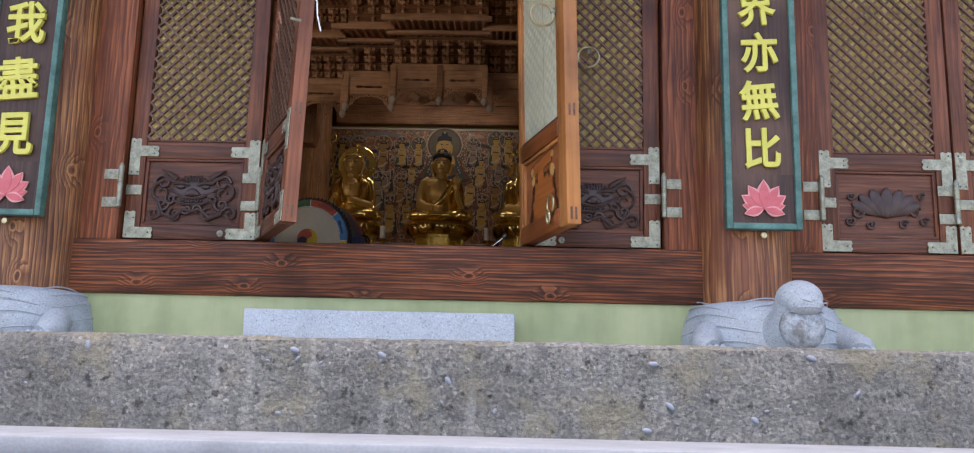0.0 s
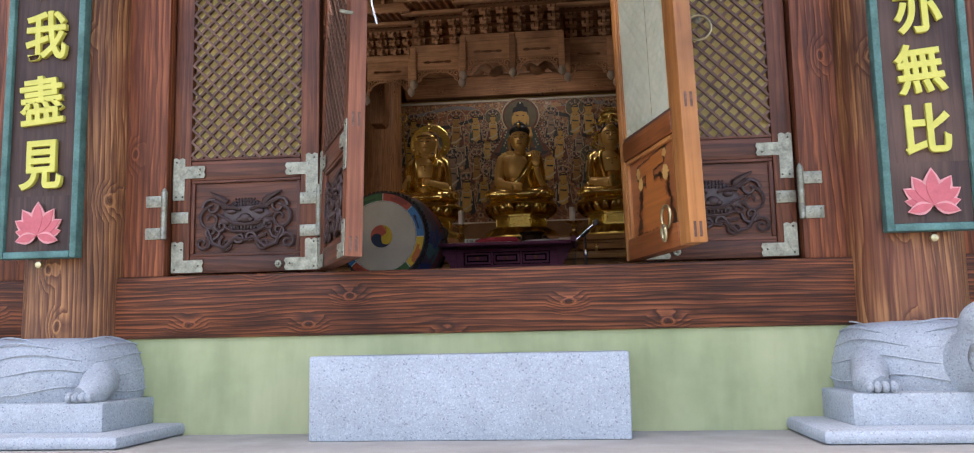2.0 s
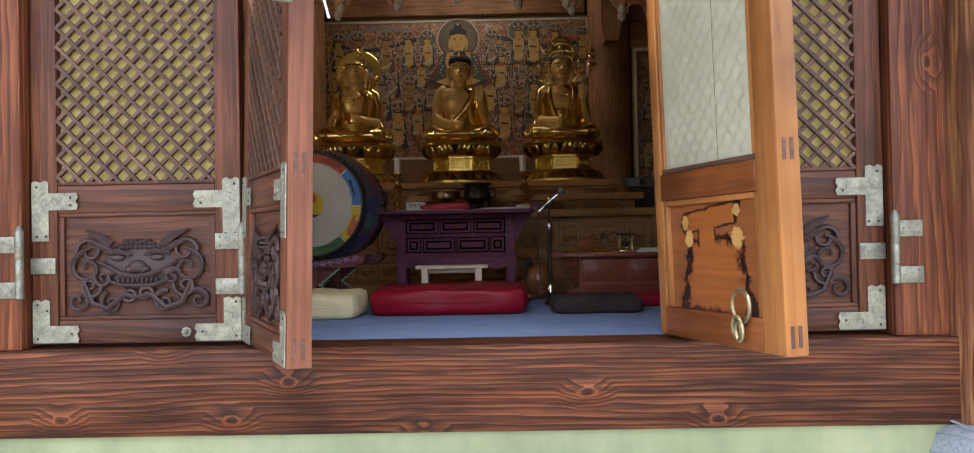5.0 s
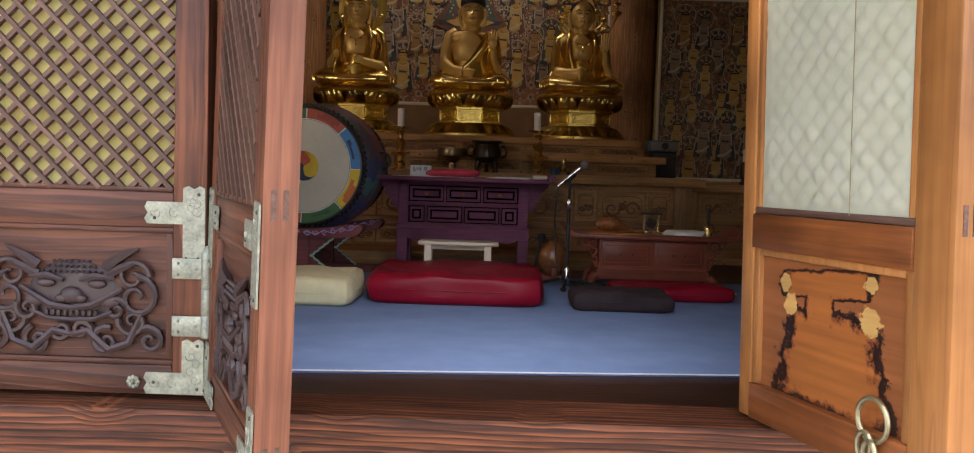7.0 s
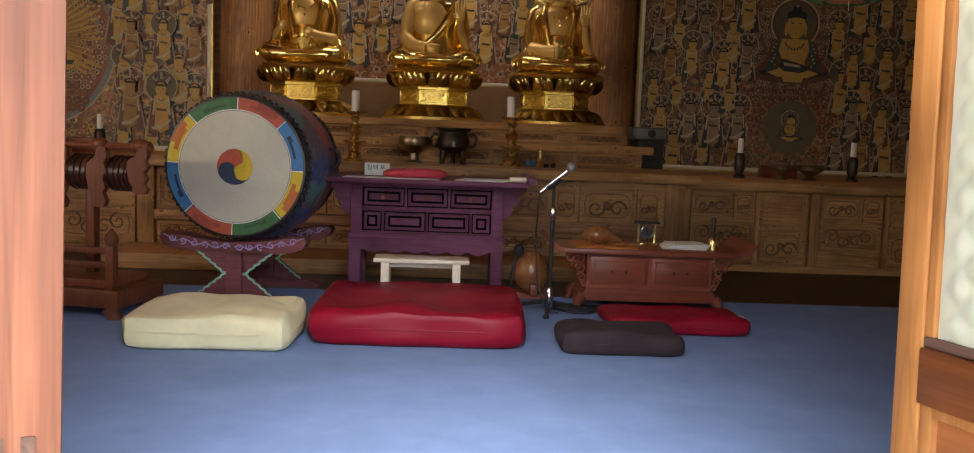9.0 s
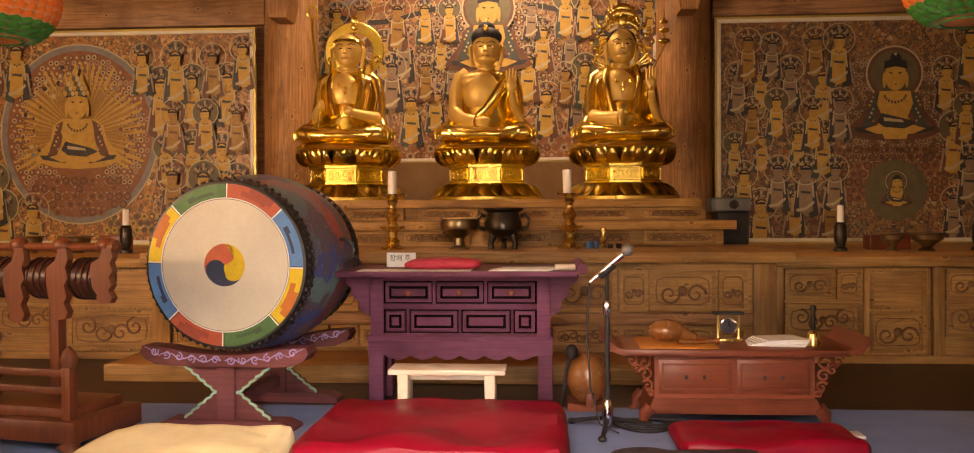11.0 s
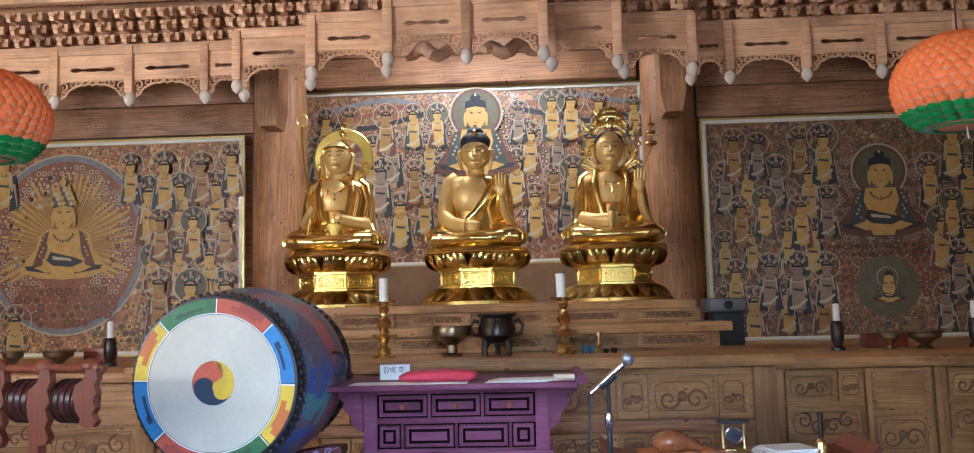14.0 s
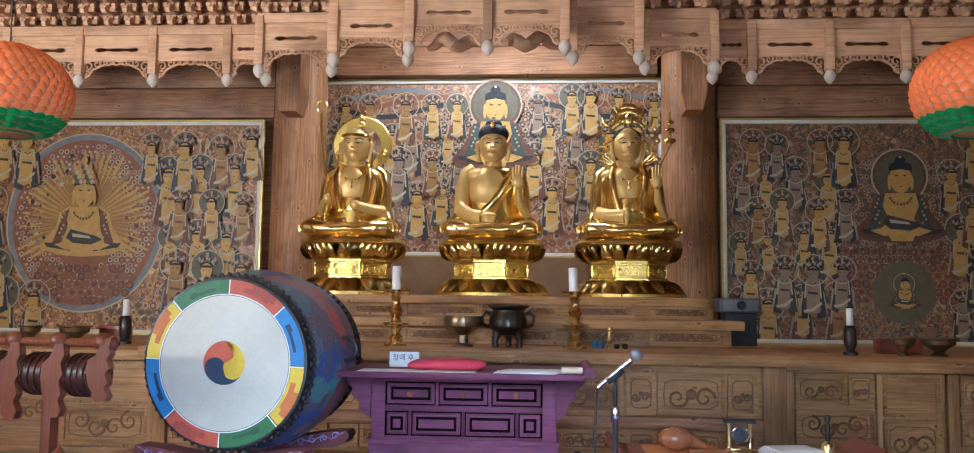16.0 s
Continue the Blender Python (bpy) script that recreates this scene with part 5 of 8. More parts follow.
def robed_centre(t, x, z, s, y, crowned=False):
    """The large seated centre of a painting, kept to plain shapes."""
    step = [0]

    def lay(pts, mat):
        step[0] += 1
        b = bmesh.new()
        b.faces.new([b.verts.new((x + u * s, y - 0.0007 * step[0], z + v * s)) for u, v in pts])
        part("painted_shape", b, mat, t, smooth=False)

    def oval(u, v, ru, rv, mat, n=28):
        lay([(u + ru * math.cos(2 * math.pi * i / n), v + rv * math.sin(2 * math.pi * i / n)) for i in range(n)], mat)

    if not crowned:
        oval(0, 0.33, 0.32, 0.32, HALO_LINE)
        oval(0, 0.33, 0.3, 0.3, ROBE_RED)
        oval(0, 0.33, 0.265, 0.265, HALO_FILL)
    lay([(-0.52, -0.34), (-0.3, -0.42), (0, -0.44), (0.3, -0.42), (0.52, -0.34), (0.44, -0.22), (0.34, -0.1), (0.3, 0.06), (0.2, 0.14), (-0.2, 0.14), (-0.3, 0.06), (-0.34, -0.1), (-0.44, -0.22)], OCHRE_FIG if crowned else ROBE_RED)
    for q in (1, -1):
        lay([(q * 0.16, 0.13), (q * 0.26, 0.07), (q * 0.3, -0.1), (q * 0.38, -0.32), (q * 0.28, -0.34), (q * 0.2, -0.12)], ROBE_RED if crowned else ROBE_TEAL)
        for i in range(7):
            oval(q * (0.24 + 0.02 * (i % 3)), 0.06 - 0.045 * i, 0.013, 0.015, (DOT_PALE, HALO_LINE, OCHRE_FIG)[i % 3], 8)
        lay([(q * 0.1, -0.38), (q * 0.42, -0.33), (q * 0.46, -0.28), (q * 0.2, -0.28), (q * 0.05, -0.33)], ROBE_BLUE)
    lay([(-0.17, 0.13), (0.17, 0.13), (0.2, -0.02), (0.14, -0.16), (0.2, -0.26), (0.34, -0.3), (0.2, -0.36), (-0.2, -0.36), (-0.34, -0.3), (-0.2, -0.26), (-0.14, -0.16), (-0.2, -0.02)], OCHRE_FIG)
    lay([(-0.15, -0.12), (0.16, -0.2), (0.24, -0.24), (0.1, -0.3), (-0.12, -0.28), (-0.2, -0.22)], ROBE_BLUE)
    lay([(-0.13, -0.17), (0.08, -0.2), (0.1, -0.23), (-0.12, -0.21)], HALO_LINE)
    for i in range(9):
        a = math.pi * (1.1 + 0.8 * i / 8)
        oval(0.12 * math.cos(a), 0.1 + 0.1 * math.sin(a), 0.014, 0.018, (ROBE_RED, HALO_FILL)[i % 2], 8)
    lay([(-0.12, -0.42), (0.12, -0.42), (0.14, -0.36), (-0.14, -0.36)], OCHRE_FIG)
    oval(0, 0.3, 0.12, 0.17, OCHRE_FIG)
    for q in (1, -1):
        oval(q * 0.125, 0.25, 0.02, 0.09, OCHRE_FIG, 12)
        lay([(q * 0.02, 0.33), (q * 0.08, 0.345), (q * 0.05, 0.318)], HAIR)
    lay([(-0.025, 0.21), (0.025, 0.21), (0, 0.195)], ROBE_RED)
    lay([(-0.13, 0.38), (0, 0.405), (0.13, 0.38), (0.12, 0.46), (0.05, 0.49), (-0.05, 0.49), (-0.12, 0.46)], HAIR)
    if crowned:
        for r in range(4):
            for i in range(7 - r):
                oval((i - (6 - r) / 2) * 0.045, 0.43 + 0.055 * r, 0.024, 0.03, (OCHRE_FIG, HALO_FILL, HALO_LINE)[(i + r) % 3], 10)
        oval(0, 0.68, 0.035, 0.045, OCHRE_FIG, 12)
    else:
        oval(0, 0.5, 0.06, 0.06, HAIR)
        oval(0, 0.545, 0.016, 0.016, HALO_LINE, 8)


def dot_field(t, x0, x1, z0, z1, pitch, r, mats, y, keep):
    """Close rows of small painted discs, like cloud scales."""
    b = bmesh.new()
    j, z = 0, z0
    while z < z1:
        x = x0 + (pitch / 2 if j % 2 else 0)
        while x < x1:
            if keep(x, z):
                mi = random.randrange(len(mats))
                for q, rr in enumerate((r, r * 0.55)):
                    f = b.faces.new([b.verts.new((x + rr * math.cos(a), y - 0.0004 * q, z + rr * math.sin(a))) for a in [-2 * math.pi * i / 8 for i in range(8)]])
                    f.material_index = (mi + q) % len(mats)
            x += pitch
        z += pitch * 0.87
        j += 1
    o = part("painted_dots", mesh_of("painted_dots", b, mats, False), None, t)
    o["kind"] = "stuff"


random.seed(11)
p = painting(-0.77, 2.72, 1.36, 3.175, 8.66, SILK_MAIN, "large framed temple painting of crowded haloed figures")
robed_centre(p, 1.03, 2.62, 0.86, 8.60)
dot_field(p, 0.25, 1.85, 1.85, 2.95, 0.062, 0.027, [DOT_PALE, ROBE_RED, HALO_LINE, ROBE_BLUE], 8.6555, lambda x, z: ((x - 1.03) / 0.75) ** 2 + ((z - 2.45) / 0.55) ** 2 < 1)
dot_field(p, -0.72, 2.68, 1.42, 1.78, 0.085, 0.038, [ROBE_RED, RUST, RUST, DOT_PALE], 8.6555, lambda x, z: True)
for j in range(3):      # cloud ribbons rising to the upper corners
    for sd in (1, -1):
        b = bmesh.new()
        lo, hi = [], []
        for i in range(15):
            u = i / 14
            xx, zz = 1.03 + sd * (0.5 + 1.15 * u), 2.98 - 0.07 * j + 0.1 * math.sin(u * 4.2 + j) * (1 - 0.4 * u) + 0.05 * u
            lo.append(b.verts.new((xx, 8.654 - 0.001 * j, zz - 0.026)))
            hi.append(b.verts.new((xx, 8.654 - 0.001 * j, zz + 0.026)))
        for i in range(14):
            b.faces.new((lo[i], lo[i + 1], hi[i + 1], hi[i]))
        part("painted_ribbon", b, (SLATE_PALE, RUST, ROBE_BLUE)[j], p, smooth=False)
scatter_figures(p, -0.72, 2.68, 1.75, 3.0, 12, 4, 0.4, 8.648, lambda x, z: abs(x - 1.03) > 0.36, (0, 1, 1, 2, 3, 4, 5))
p = painting(-4.1, -1.19, 0.55, 2.605, 7.99, SILK_LEFT, "ochre framed temple painting with a many-armed seated figure")
cx_, cz_ = -2.93, 1.62
disc_shape(p, cx_, cz_, 0.80, HALO_LINE, 7.983, 0.88)
disc_shape(p, cx_, cz_, 0.785, SLATE_PALE, 7.982, 0.865)
disc_shape(p, cx_, cz_, 0.73, RUST, 7.981, 0.81)
dot_field(p, -3.7, -2.15, 0.85, 2.5, 0.058, 0.025, [DOT_PALE, RUST, HALO_LINE, ROBE_RED], 7.9795, lambda x, z: 0.34 < ((x - cx_) / 0.7) ** 2 + ((z - cz_) / 0.77) ** 2 < 1)
for ring_n, (r0, r1, nn) in enumerate(((0.1, 0.66, 44), (0.1, 0.56, 40))):     # fan of many arms
    b = bmesh.new()
    for i in range(nn):
        a = math.pi * (-0.18 + 1.36 * (i + 0.5 * ring_n) / (nn - 1))
        da, rr = 0.05, r1 * random.uniform(0.84, 1.06)
        pts = [(r0, a - da), (rr * 0.8, a - da * 0.8), (rr, a - da * 0.35), (rr * 1.02, a + da * 0.25), (rr * 0.7, a + da * 0.7), (r0, a + da)]
        b.faces.new([b.verts.new((cx_ + r * math.cos(q), 7.976 - 0.004 * ring_n - 0.0002 * (i % 3), cz_ + r * 1.08 * math.sin(q))) for r, q in pts][::-1])
    o = part("painted_fan", b, (OCHRE_FIG, FIGURE_DIM)[ring_n], p, smooth=False)
    o["kind"] = "stuff"
for i in range(40):
    a = random.uniform(-0.5, math.pi + 0.5)
    r = random.uniform(0.42, 0.64)
    disc_shape(p, cx_ + r * math.cos(a), cz_ + r * 1.08 * math.sin(a), random.uniform(0.012, 0.026), (SLATE_PALE, ROBE_RED, ROBE_BLUE, HALO_LINE, RUST)[i % 5], 7.970 - 0.00005 * i, None, 10)
robed_centre(p, cx_, cz_ + 0.03, 0.84, 7.966, True)
dot_field(p, -3.5, -2.35, 0.86, 1.22, 0.088, 0.041, [RUST, ROBE_RED, RUST], 7.9655, lambda x, z: ((x - cx_) / 0.52) ** 2 + ((z - 1.04) / 0.2) ** 2 < 1)
dot_field(p, -4.05, -1.24, 0.62, 1.05, 0.075, 0.033, [ROBE_RED, OCHRE_FIG, HALO_FILL], 7.9855, lambda x, z: noise.noise(Vector((x * 3, z * 3, 0))) > -0.05)
scatter_figures(p, -4.05, -1.24, 0.68, 2.42, 9, 6, 0.46, 7.975, lambda x, z: (abs(x - cx_) / 0.86) ** 2 + ((z - cz_) / 0.92) ** 2 > 1, (3, 1, 0, 2, 0))
p = painting(3.19, 6.1, 0.55, 2.61, 7.99, SILK_RIGHT, "dark framed temple painting of crowded guardian figures")
dot_field(p, 4.3, 5.25, 1.3, 2.25, 0.05, 0.021, [DOT_PALE, ROBE_RED, HALO_FILL], 7.9855, lambda x, z: abs(x - 4.78) < 0.45)
dot_field(p, 4.3, 5.3, 0.95, 1.4, 0.085, 0.039, [ROBE_RED, RUST], 7.9855, lambda x, z: True)
robed_centre(p, 4.78, 1.82, 0.8, 7.955)
disc_shape(p, 4.8, 1.02, 0.28, HALO_FILL, 7.972)
robed_centre(p, 4.8, 1.0, 0.3, 7.968)
scatter_figures(p, 3.25, 6.05, 0.7, 2.45, 10, 6, 0.4, 7.975, lambda x, z: abs(x - 4.78) > 0.44 or z < 0.8, (3, 3, 4, 4, 2, 0, 5, 1))

# ---- altar: plinth, body with carved panels, two upper tiers ----


def carved_panel(x0, x1, z0, z1, y, parent, plain_only=False, scr=True):
    """A framed panel with a recessed field and scrolled leaf relief."""
    b = bmesh.new()
    f = 0.022
    box(b, x0, x1, y - 0.012, y + 0.012, z1 - f, z1)
    box(b, x0, x1, y - 0.012, y + 0.012, z0, z0 + f)
    box(b, x0, x0 + f, y - 0.012, y + 0.012, z0 + f, z1 - f)
    box(b, x1 - f, x1, y - 0.012, y + 0.012, z0 + f, z1 - f)
    o = part("panel", b, WOOD_PALE, parent, smooth=False)
    part("panel_field", B(x0 + f, x1 - f, y - 0.002, y + 0.010, z0 + f, z1 - f), WOOD_PALE, o, smooth=False)
    if scr:
        b = bmesh.new()
        w, h = x1 - x0 - 2 * f, z1 - z0 - 2 * f
        cx, cz = (x0 + x1) / 2, (z0 + z1) / 2
        k = max(1, int(w / h / 1.1))
        r = min(h * 0.3, w * 0.2)
        for s in (1, -1):
            for i in range(k):
                scroll(b, cx + s * w * 0.38 * (i + 0.6) / k, cz + (h * 0.1 if i % 2 else -h * 0.1), r, 1.3, i * 1.7, s, y - 0.003, 0.009)
        ball(b, (cx, y - 0.003, cz), (r * 0.5, 0.012, r * 0.5), None, 10, 6)
        pts = [(cx - w * 0.44, y - 0.002, cz + h * 0.3), (cx - w * 0.3, y - 0.002, cz + h * 0.4), (cx + w * 0.3, y - 0.002, cz + h * 0.4), (cx + w * 0.44, y - 0.002, cz + h * 0.3), (cx + w * 0.46, y - 0.002, cz), (cx + w * 0.44, y - 0.002, cz - h * 0.3), (cx + w * 0.3, y - 0.002, cz - h * 0.4), (cx - w * 0.3, y - 0.002, cz - h * 0.4), (cx - w * 0.44, y - 0.002, cz - h * 0.3), (cx - w * 0.46, y - 0.002, cz)]
        tube(b, pts, 0.004, 6, None, True)
        # relief darker than its field, painting in the shade of the carving
        part("relief", b, WOOD_RELIEF_SHADE, o)
    return o


AX0, AX1 = -0.98, 3.10
altar = thing("altar", "pale pine altar with carved panels and stepped top", "altar", I4)
part("plinth", B(AX0, 2.66, 4.62, 5.2, FLOOR, -0.05, bev=0.006), WOOD_PALE, altar, "low pine plinth board")
part("body", B(AX0 + 0.03, AX1 - 0.07, 5.24, 8.0, FLOOR, 0.51), WOOD_PALE, altar, smooth=False)
part("top_board", B(AX0 - 0.02, AX1 + 0.03, 5.14, 6.3, 0.51, 0.578, bev=0.006), WOOD_PALE, altar, "thick pine top board")
for x0, x1 in ((AX0 + 0.03, AX0 + 0.15), (AX1 - 0.21, AX1 - 0.07)):
    part("corner_post", B(x0, x1, 5.2, 5.24, -0.05, 0.51, bev=0.004), WOOD_PALE_UP, altar)
part("rail", B(AX0 + 0.15, AX1 - 0.21, 5.205, 5.24, 0.12, 0.19, bev=0.004), WOOD_BEAM, altar, "brown cross rail")
n = 6
for i in range(n):
    w = (AX1 - AX0 - 0.4) / n
    x = AX0 + 0.17 + i * w
    carved_panel(x, x + w * 0.66, 0.20, 0.46, 5.228, altar)
    carved_panel(x + w * 0.69, x + w * 0.98, 0.20, 0.46, 5.228, altar)
    carved_panel(x, x + w * 0.66, -0.03, 0.11, 5.228, altar)
    carved_panel(x + w * 0.69, x + w * 0.98, -0.03, 0.11, 5.228, altar)
part("tier", B(-0.72, 2.90, 6.2, 6.75, 0.578, 0.70), WOOD_PALE, altar, smooth=False)
part("tier_board", B(-0.8, 2.975, 6.1, 6.72, 0.70, 0.765, bev=0.005), WOOD_PALE, altar)
part("tier", B(-0.60, 2.76, 6.72, 7.75, 0.578, 0.87), WOOD_PALE, altar, smooth=False)
part("tier_board", B(-0.64, 2.82, 6.64, 7.75, 0.87, 0.935, bev=0.005), WOOD_PALE, altar)
for i in range(6):
    x = -0.68 + i * 0.6
    carved_panel(x, x + 0.52, 0.59, 0.695, 6.195, altar)
    carved_panel(x + 0.06, x + 0.54, 0.772, 0.866, 6.712, altar)
part("back_ledge", B(-0.6, 2.66, 8.3, 8.6, 0.9, 1.33), PLASTER_IN, altar, "plain board below the painting", False)


def side_altar(x0, x1, label):
    t = thing("side_altar", label, "side altar", I4, "side altars")
    part("body", B(x0, x1, 5.46, 8.1, FLOOR, 0.47), WOOD_PALE, t, smooth=False)
    part("top_board", B(x0, x1, 5.38, 8.1, 0.47, 0.535, bev=0.006), WOOD_PALE, t)
    n = max(2, int((x1 - x0) / 0.95))
    w = (x1 - x0) / n
    for i in range(n):
        xx = x0 + i * w
        part("post", B(xx, xx + 0.07, 5.42, 5.46, FLOOR + 0.02, 0.47, bev=0.004), WOOD_PALE_UP, t)
        carved_panel(xx + 0.08, xx + 0.40, 0.26, 0.45, 5.445, t)
        carved_panel(xx + 0.41, xx + 0.56, 0.26, 0.45, 5.445, t)
        carved_panel(xx + 0.08, xx + 0.56, 0.02, 0.23, 5.445, t)
        part("door_frame", B(xx + 0.58, xx + w - 0.02, 5.43, 5.46, -0.1, 0.46, bev=0.004), WOOD_PALE_UP, t)
        carved_panel(xx + 0.61, xx + w - 0.05, 0.2, 0.44, 5.422, t, scr=False)
        carved_panel(xx + 0.61, xx + w - 0.05, -0.08, 0.18, 5.422, t)
    part("base_board", B(x0, x1, 5.41, 5.46, FLOOR, -0.1, bev=0.004), WOOD_PALE, t)
    return t


side_altar(3.06, X1 - 0.02, "pale pine side altar cupboard with carved panels")
side_altar(X0 + 0.02, -0.99, "pale pine side altar cupboard with carved panels")

# ---- gilt lotus pedestals and statues ----


def petal_mesh(name, w, h, d, mat, point=0.25):
    """A cupped petal, rising from its root at the origin along z and bulging towards -y."""
    b = bmesh.new()
    nu, nv = 6, 6
    rows = []
    for j in range(nv + 1):
        v = j / nv
        hw = w * 0.5 * (math.sin(math.pi * min(1, 0.25 + 0.62 * v)) ** 0.8) * (1 - point * v ** 4)
        row = []
        for i in range(nu + 1):
            u = -1 + 2 * i / nu
            row.append(b.verts.new((hw * u, -d * math.sin(math.pi * (0.12 + 0.75 * v)) * (1 - 0.55 * u * u) + d * 0.25 * v, h * v - 0.1 * h * v * u * u)))
        rows.append(row)
    for a, c in zip(rows, rows[1:]):
        for i in range(nu):
            b.faces.new((a[i], a[i + 1], c[i + 1], c[i]))
    bmesh.ops.solidify(b, geom=b.faces[:], thickness=0.003)
    return mesh_of(name, b, mat)


GILT_PETAL = petal_mesh("petal", 0.115, 0.14, 0.042, GOLD)
GILT_PETAL_LOW = petal_mesh("petal", 0.12, 0.16, 0.035, GOLD_DARK)


def lotus_pedestal(x, y, z, label):
    t = thing("lotus_pedestal", label, "lotus pedestal", pose(x, y, z), "gilt lotus pedestals")
    part("foot", lathe(bmesh.new(), [(0.478, 0.0), (0.48, 0.024), (0.455, 0.03), (0.45, 0.0)][:2] + [(0.47, 0.03), (0.472, 0.014), (0.44, 0.022), (0.41, 0.05), (0.37, 0.085), (0.34, 0.12), (0.34, 0.135)], 48), GOLD_DARK, t)
    oct_ = lathe(bmesh.new(), [(0.345, 0.13), (0.345, 0.152), (0.322, 0.158), (0.322, 0.265), (0.345, 0.272), (0.345, 0.295)], 8, Matrix.Rotation(radians(22.5), 4, "Z"))
    part("waist", oct_, GOLD_DARK, t, smooth=False)
    part("cup", lathe(bmesh.new(), [(0.33, 0.29), (0.36, 0.305), (0.39, 0.345), (0.415, 0.39), (0.43, 0.415), (0.44, 0.43), (0.43, 0.45), (0.38, 0.46)], 48), GOLD_DARK, t)
    part("seat", lathe(bmesh.new(), [(0.445, 0.428), (0.45, 0.445), (0.435, 0.465), (0.38, 0.475)], 48), GOLD, t)
    for i in range(8):
        a = i * math.pi / 4 + math.pi / 2
        m = Matrix.Rotation(a, 4, "Z") @ Matrix.Translation((0, -0.300, 0.212))
        b = bmesh.new()
        box(b, -0.105, 0.105, -0.006, 0.004, -0.045, 0.045, m)
        for s in (1, -1):
            scroll(b, s * 0.035, 0.0, 0.03, 1.5, 0, s, -0.008, 0.008, m)
            scroll(b, s * 0.08, 0.012, 0.02, 1.3, 1, -s, -0.008, 0.007, m)
            scroll(b, s * 0.075, -0.022, 0.016, 1.2, 2, s, -0.008, 0.006, m)
        tube(b, [(-0.1, -0.008, -0.04), (0.1, -0.008, -0.04), (0.1, -0.008, 0.04), (-0.1, -0.008, 0.04)], 0.004, 6, m, True)
        part("waist_panel", b, GOLD_DARK, t, "gilt relief panel")
    for k in range(24):
        a = 2 * math.pi * k / 24
        piece("petal", GILT_PETAL, t, Matrix.Rotation(a, 4, "Z") @ Matrix.Translation((0, -0.362, 0.30)) @ Matrix.Rotation(radians(38), 4, "X"))
        piece("petal", GILT_PETAL, t, Matrix.Rotation(a + 0.13, 4, "Z") @ Matrix.Translation((0, -0.375, 0.31)) @ Matrix.Rotation(radians(30), 4, "X") @ Matrix.Diagonal((0.9, 0.8, 0.9, 1)))
        piece("petal", GILT_PETAL_LOW, t, Matrix.Rotation(a, 4, "Z") @ Matrix.Translation((0, -0.345, 0.128)) @ Matrix.Rotation(radians(129), 4, "X") @ Matrix.Diagonal((1, -1, 1, 1)))
    part("bead_ring", tube(bmesh.new(), [(0.445 * math.cos(a), 0.445 * math.sin(a), 0.43) for a in [2 * math.pi * i / 48 for i in range(48)]], 0.011, 6, None, True), GOLD, t)
    return t


def face(b, head_c, r, mi):
    """Brow, nose, lips and ears in low relief."""
    x, y, z = head_c
    rx, ry, rz = r
    tube(b, [(x, y - ry * 0.97, z + rz * 0.12), (x, y - ry * 1.1, z - rz * 0.14), (x, y - ry * 1.14, z - rz * 0.24)], [0.008, 0.013, 0.019], 8)
    for s in (1, -1):
        tube(b, [(x + s * 0.012, y - ry * 0.99, z + rz * 0.14), (x + s * rx * 0.42, y - ry * 0.93, z + rz * 0.22), (x + s * rx * 0.74, y - ry * 0.7, z + rz * 0.1)], [0.004, 0.005, 0.003], 6)
        ball(b, (x + s * rx * 0.42, y - ry * 0.86, z + rz * 0.02), (rx * 0.22, 0.012, rz * 0.06), None, 10, 6)
        tube(b, [(x + s * rx * 1.0, y + 0.01, z + rz * 0.25), (x + s * rx * 1.16, y, z + rz * 0.1), (x + s * rx * 1.12, y - 0.005, z - rz * 0.4), (x + s * rx * 1.06, y - 0.005, z - rz * 0.95), (x + s * rx * 1.0, y, z - rz * 0.9)], [0.012, 0.017, 0.015, 0.015, 0.008], 8)
    for k in (0, 1):
        tube(b, [(x - rx * 0.26, y - ry * 0.93, z - rz * (0.44 + 0.09 * k)), (x, y - ry * 1.02, z - rz * (0.47 + 0.08 * k)), (x + rx * 0.26, y - ry * 0.93, z - rz * (0.44 + 0.09 * k))], [0.003, 0.008, 0.003], 6)


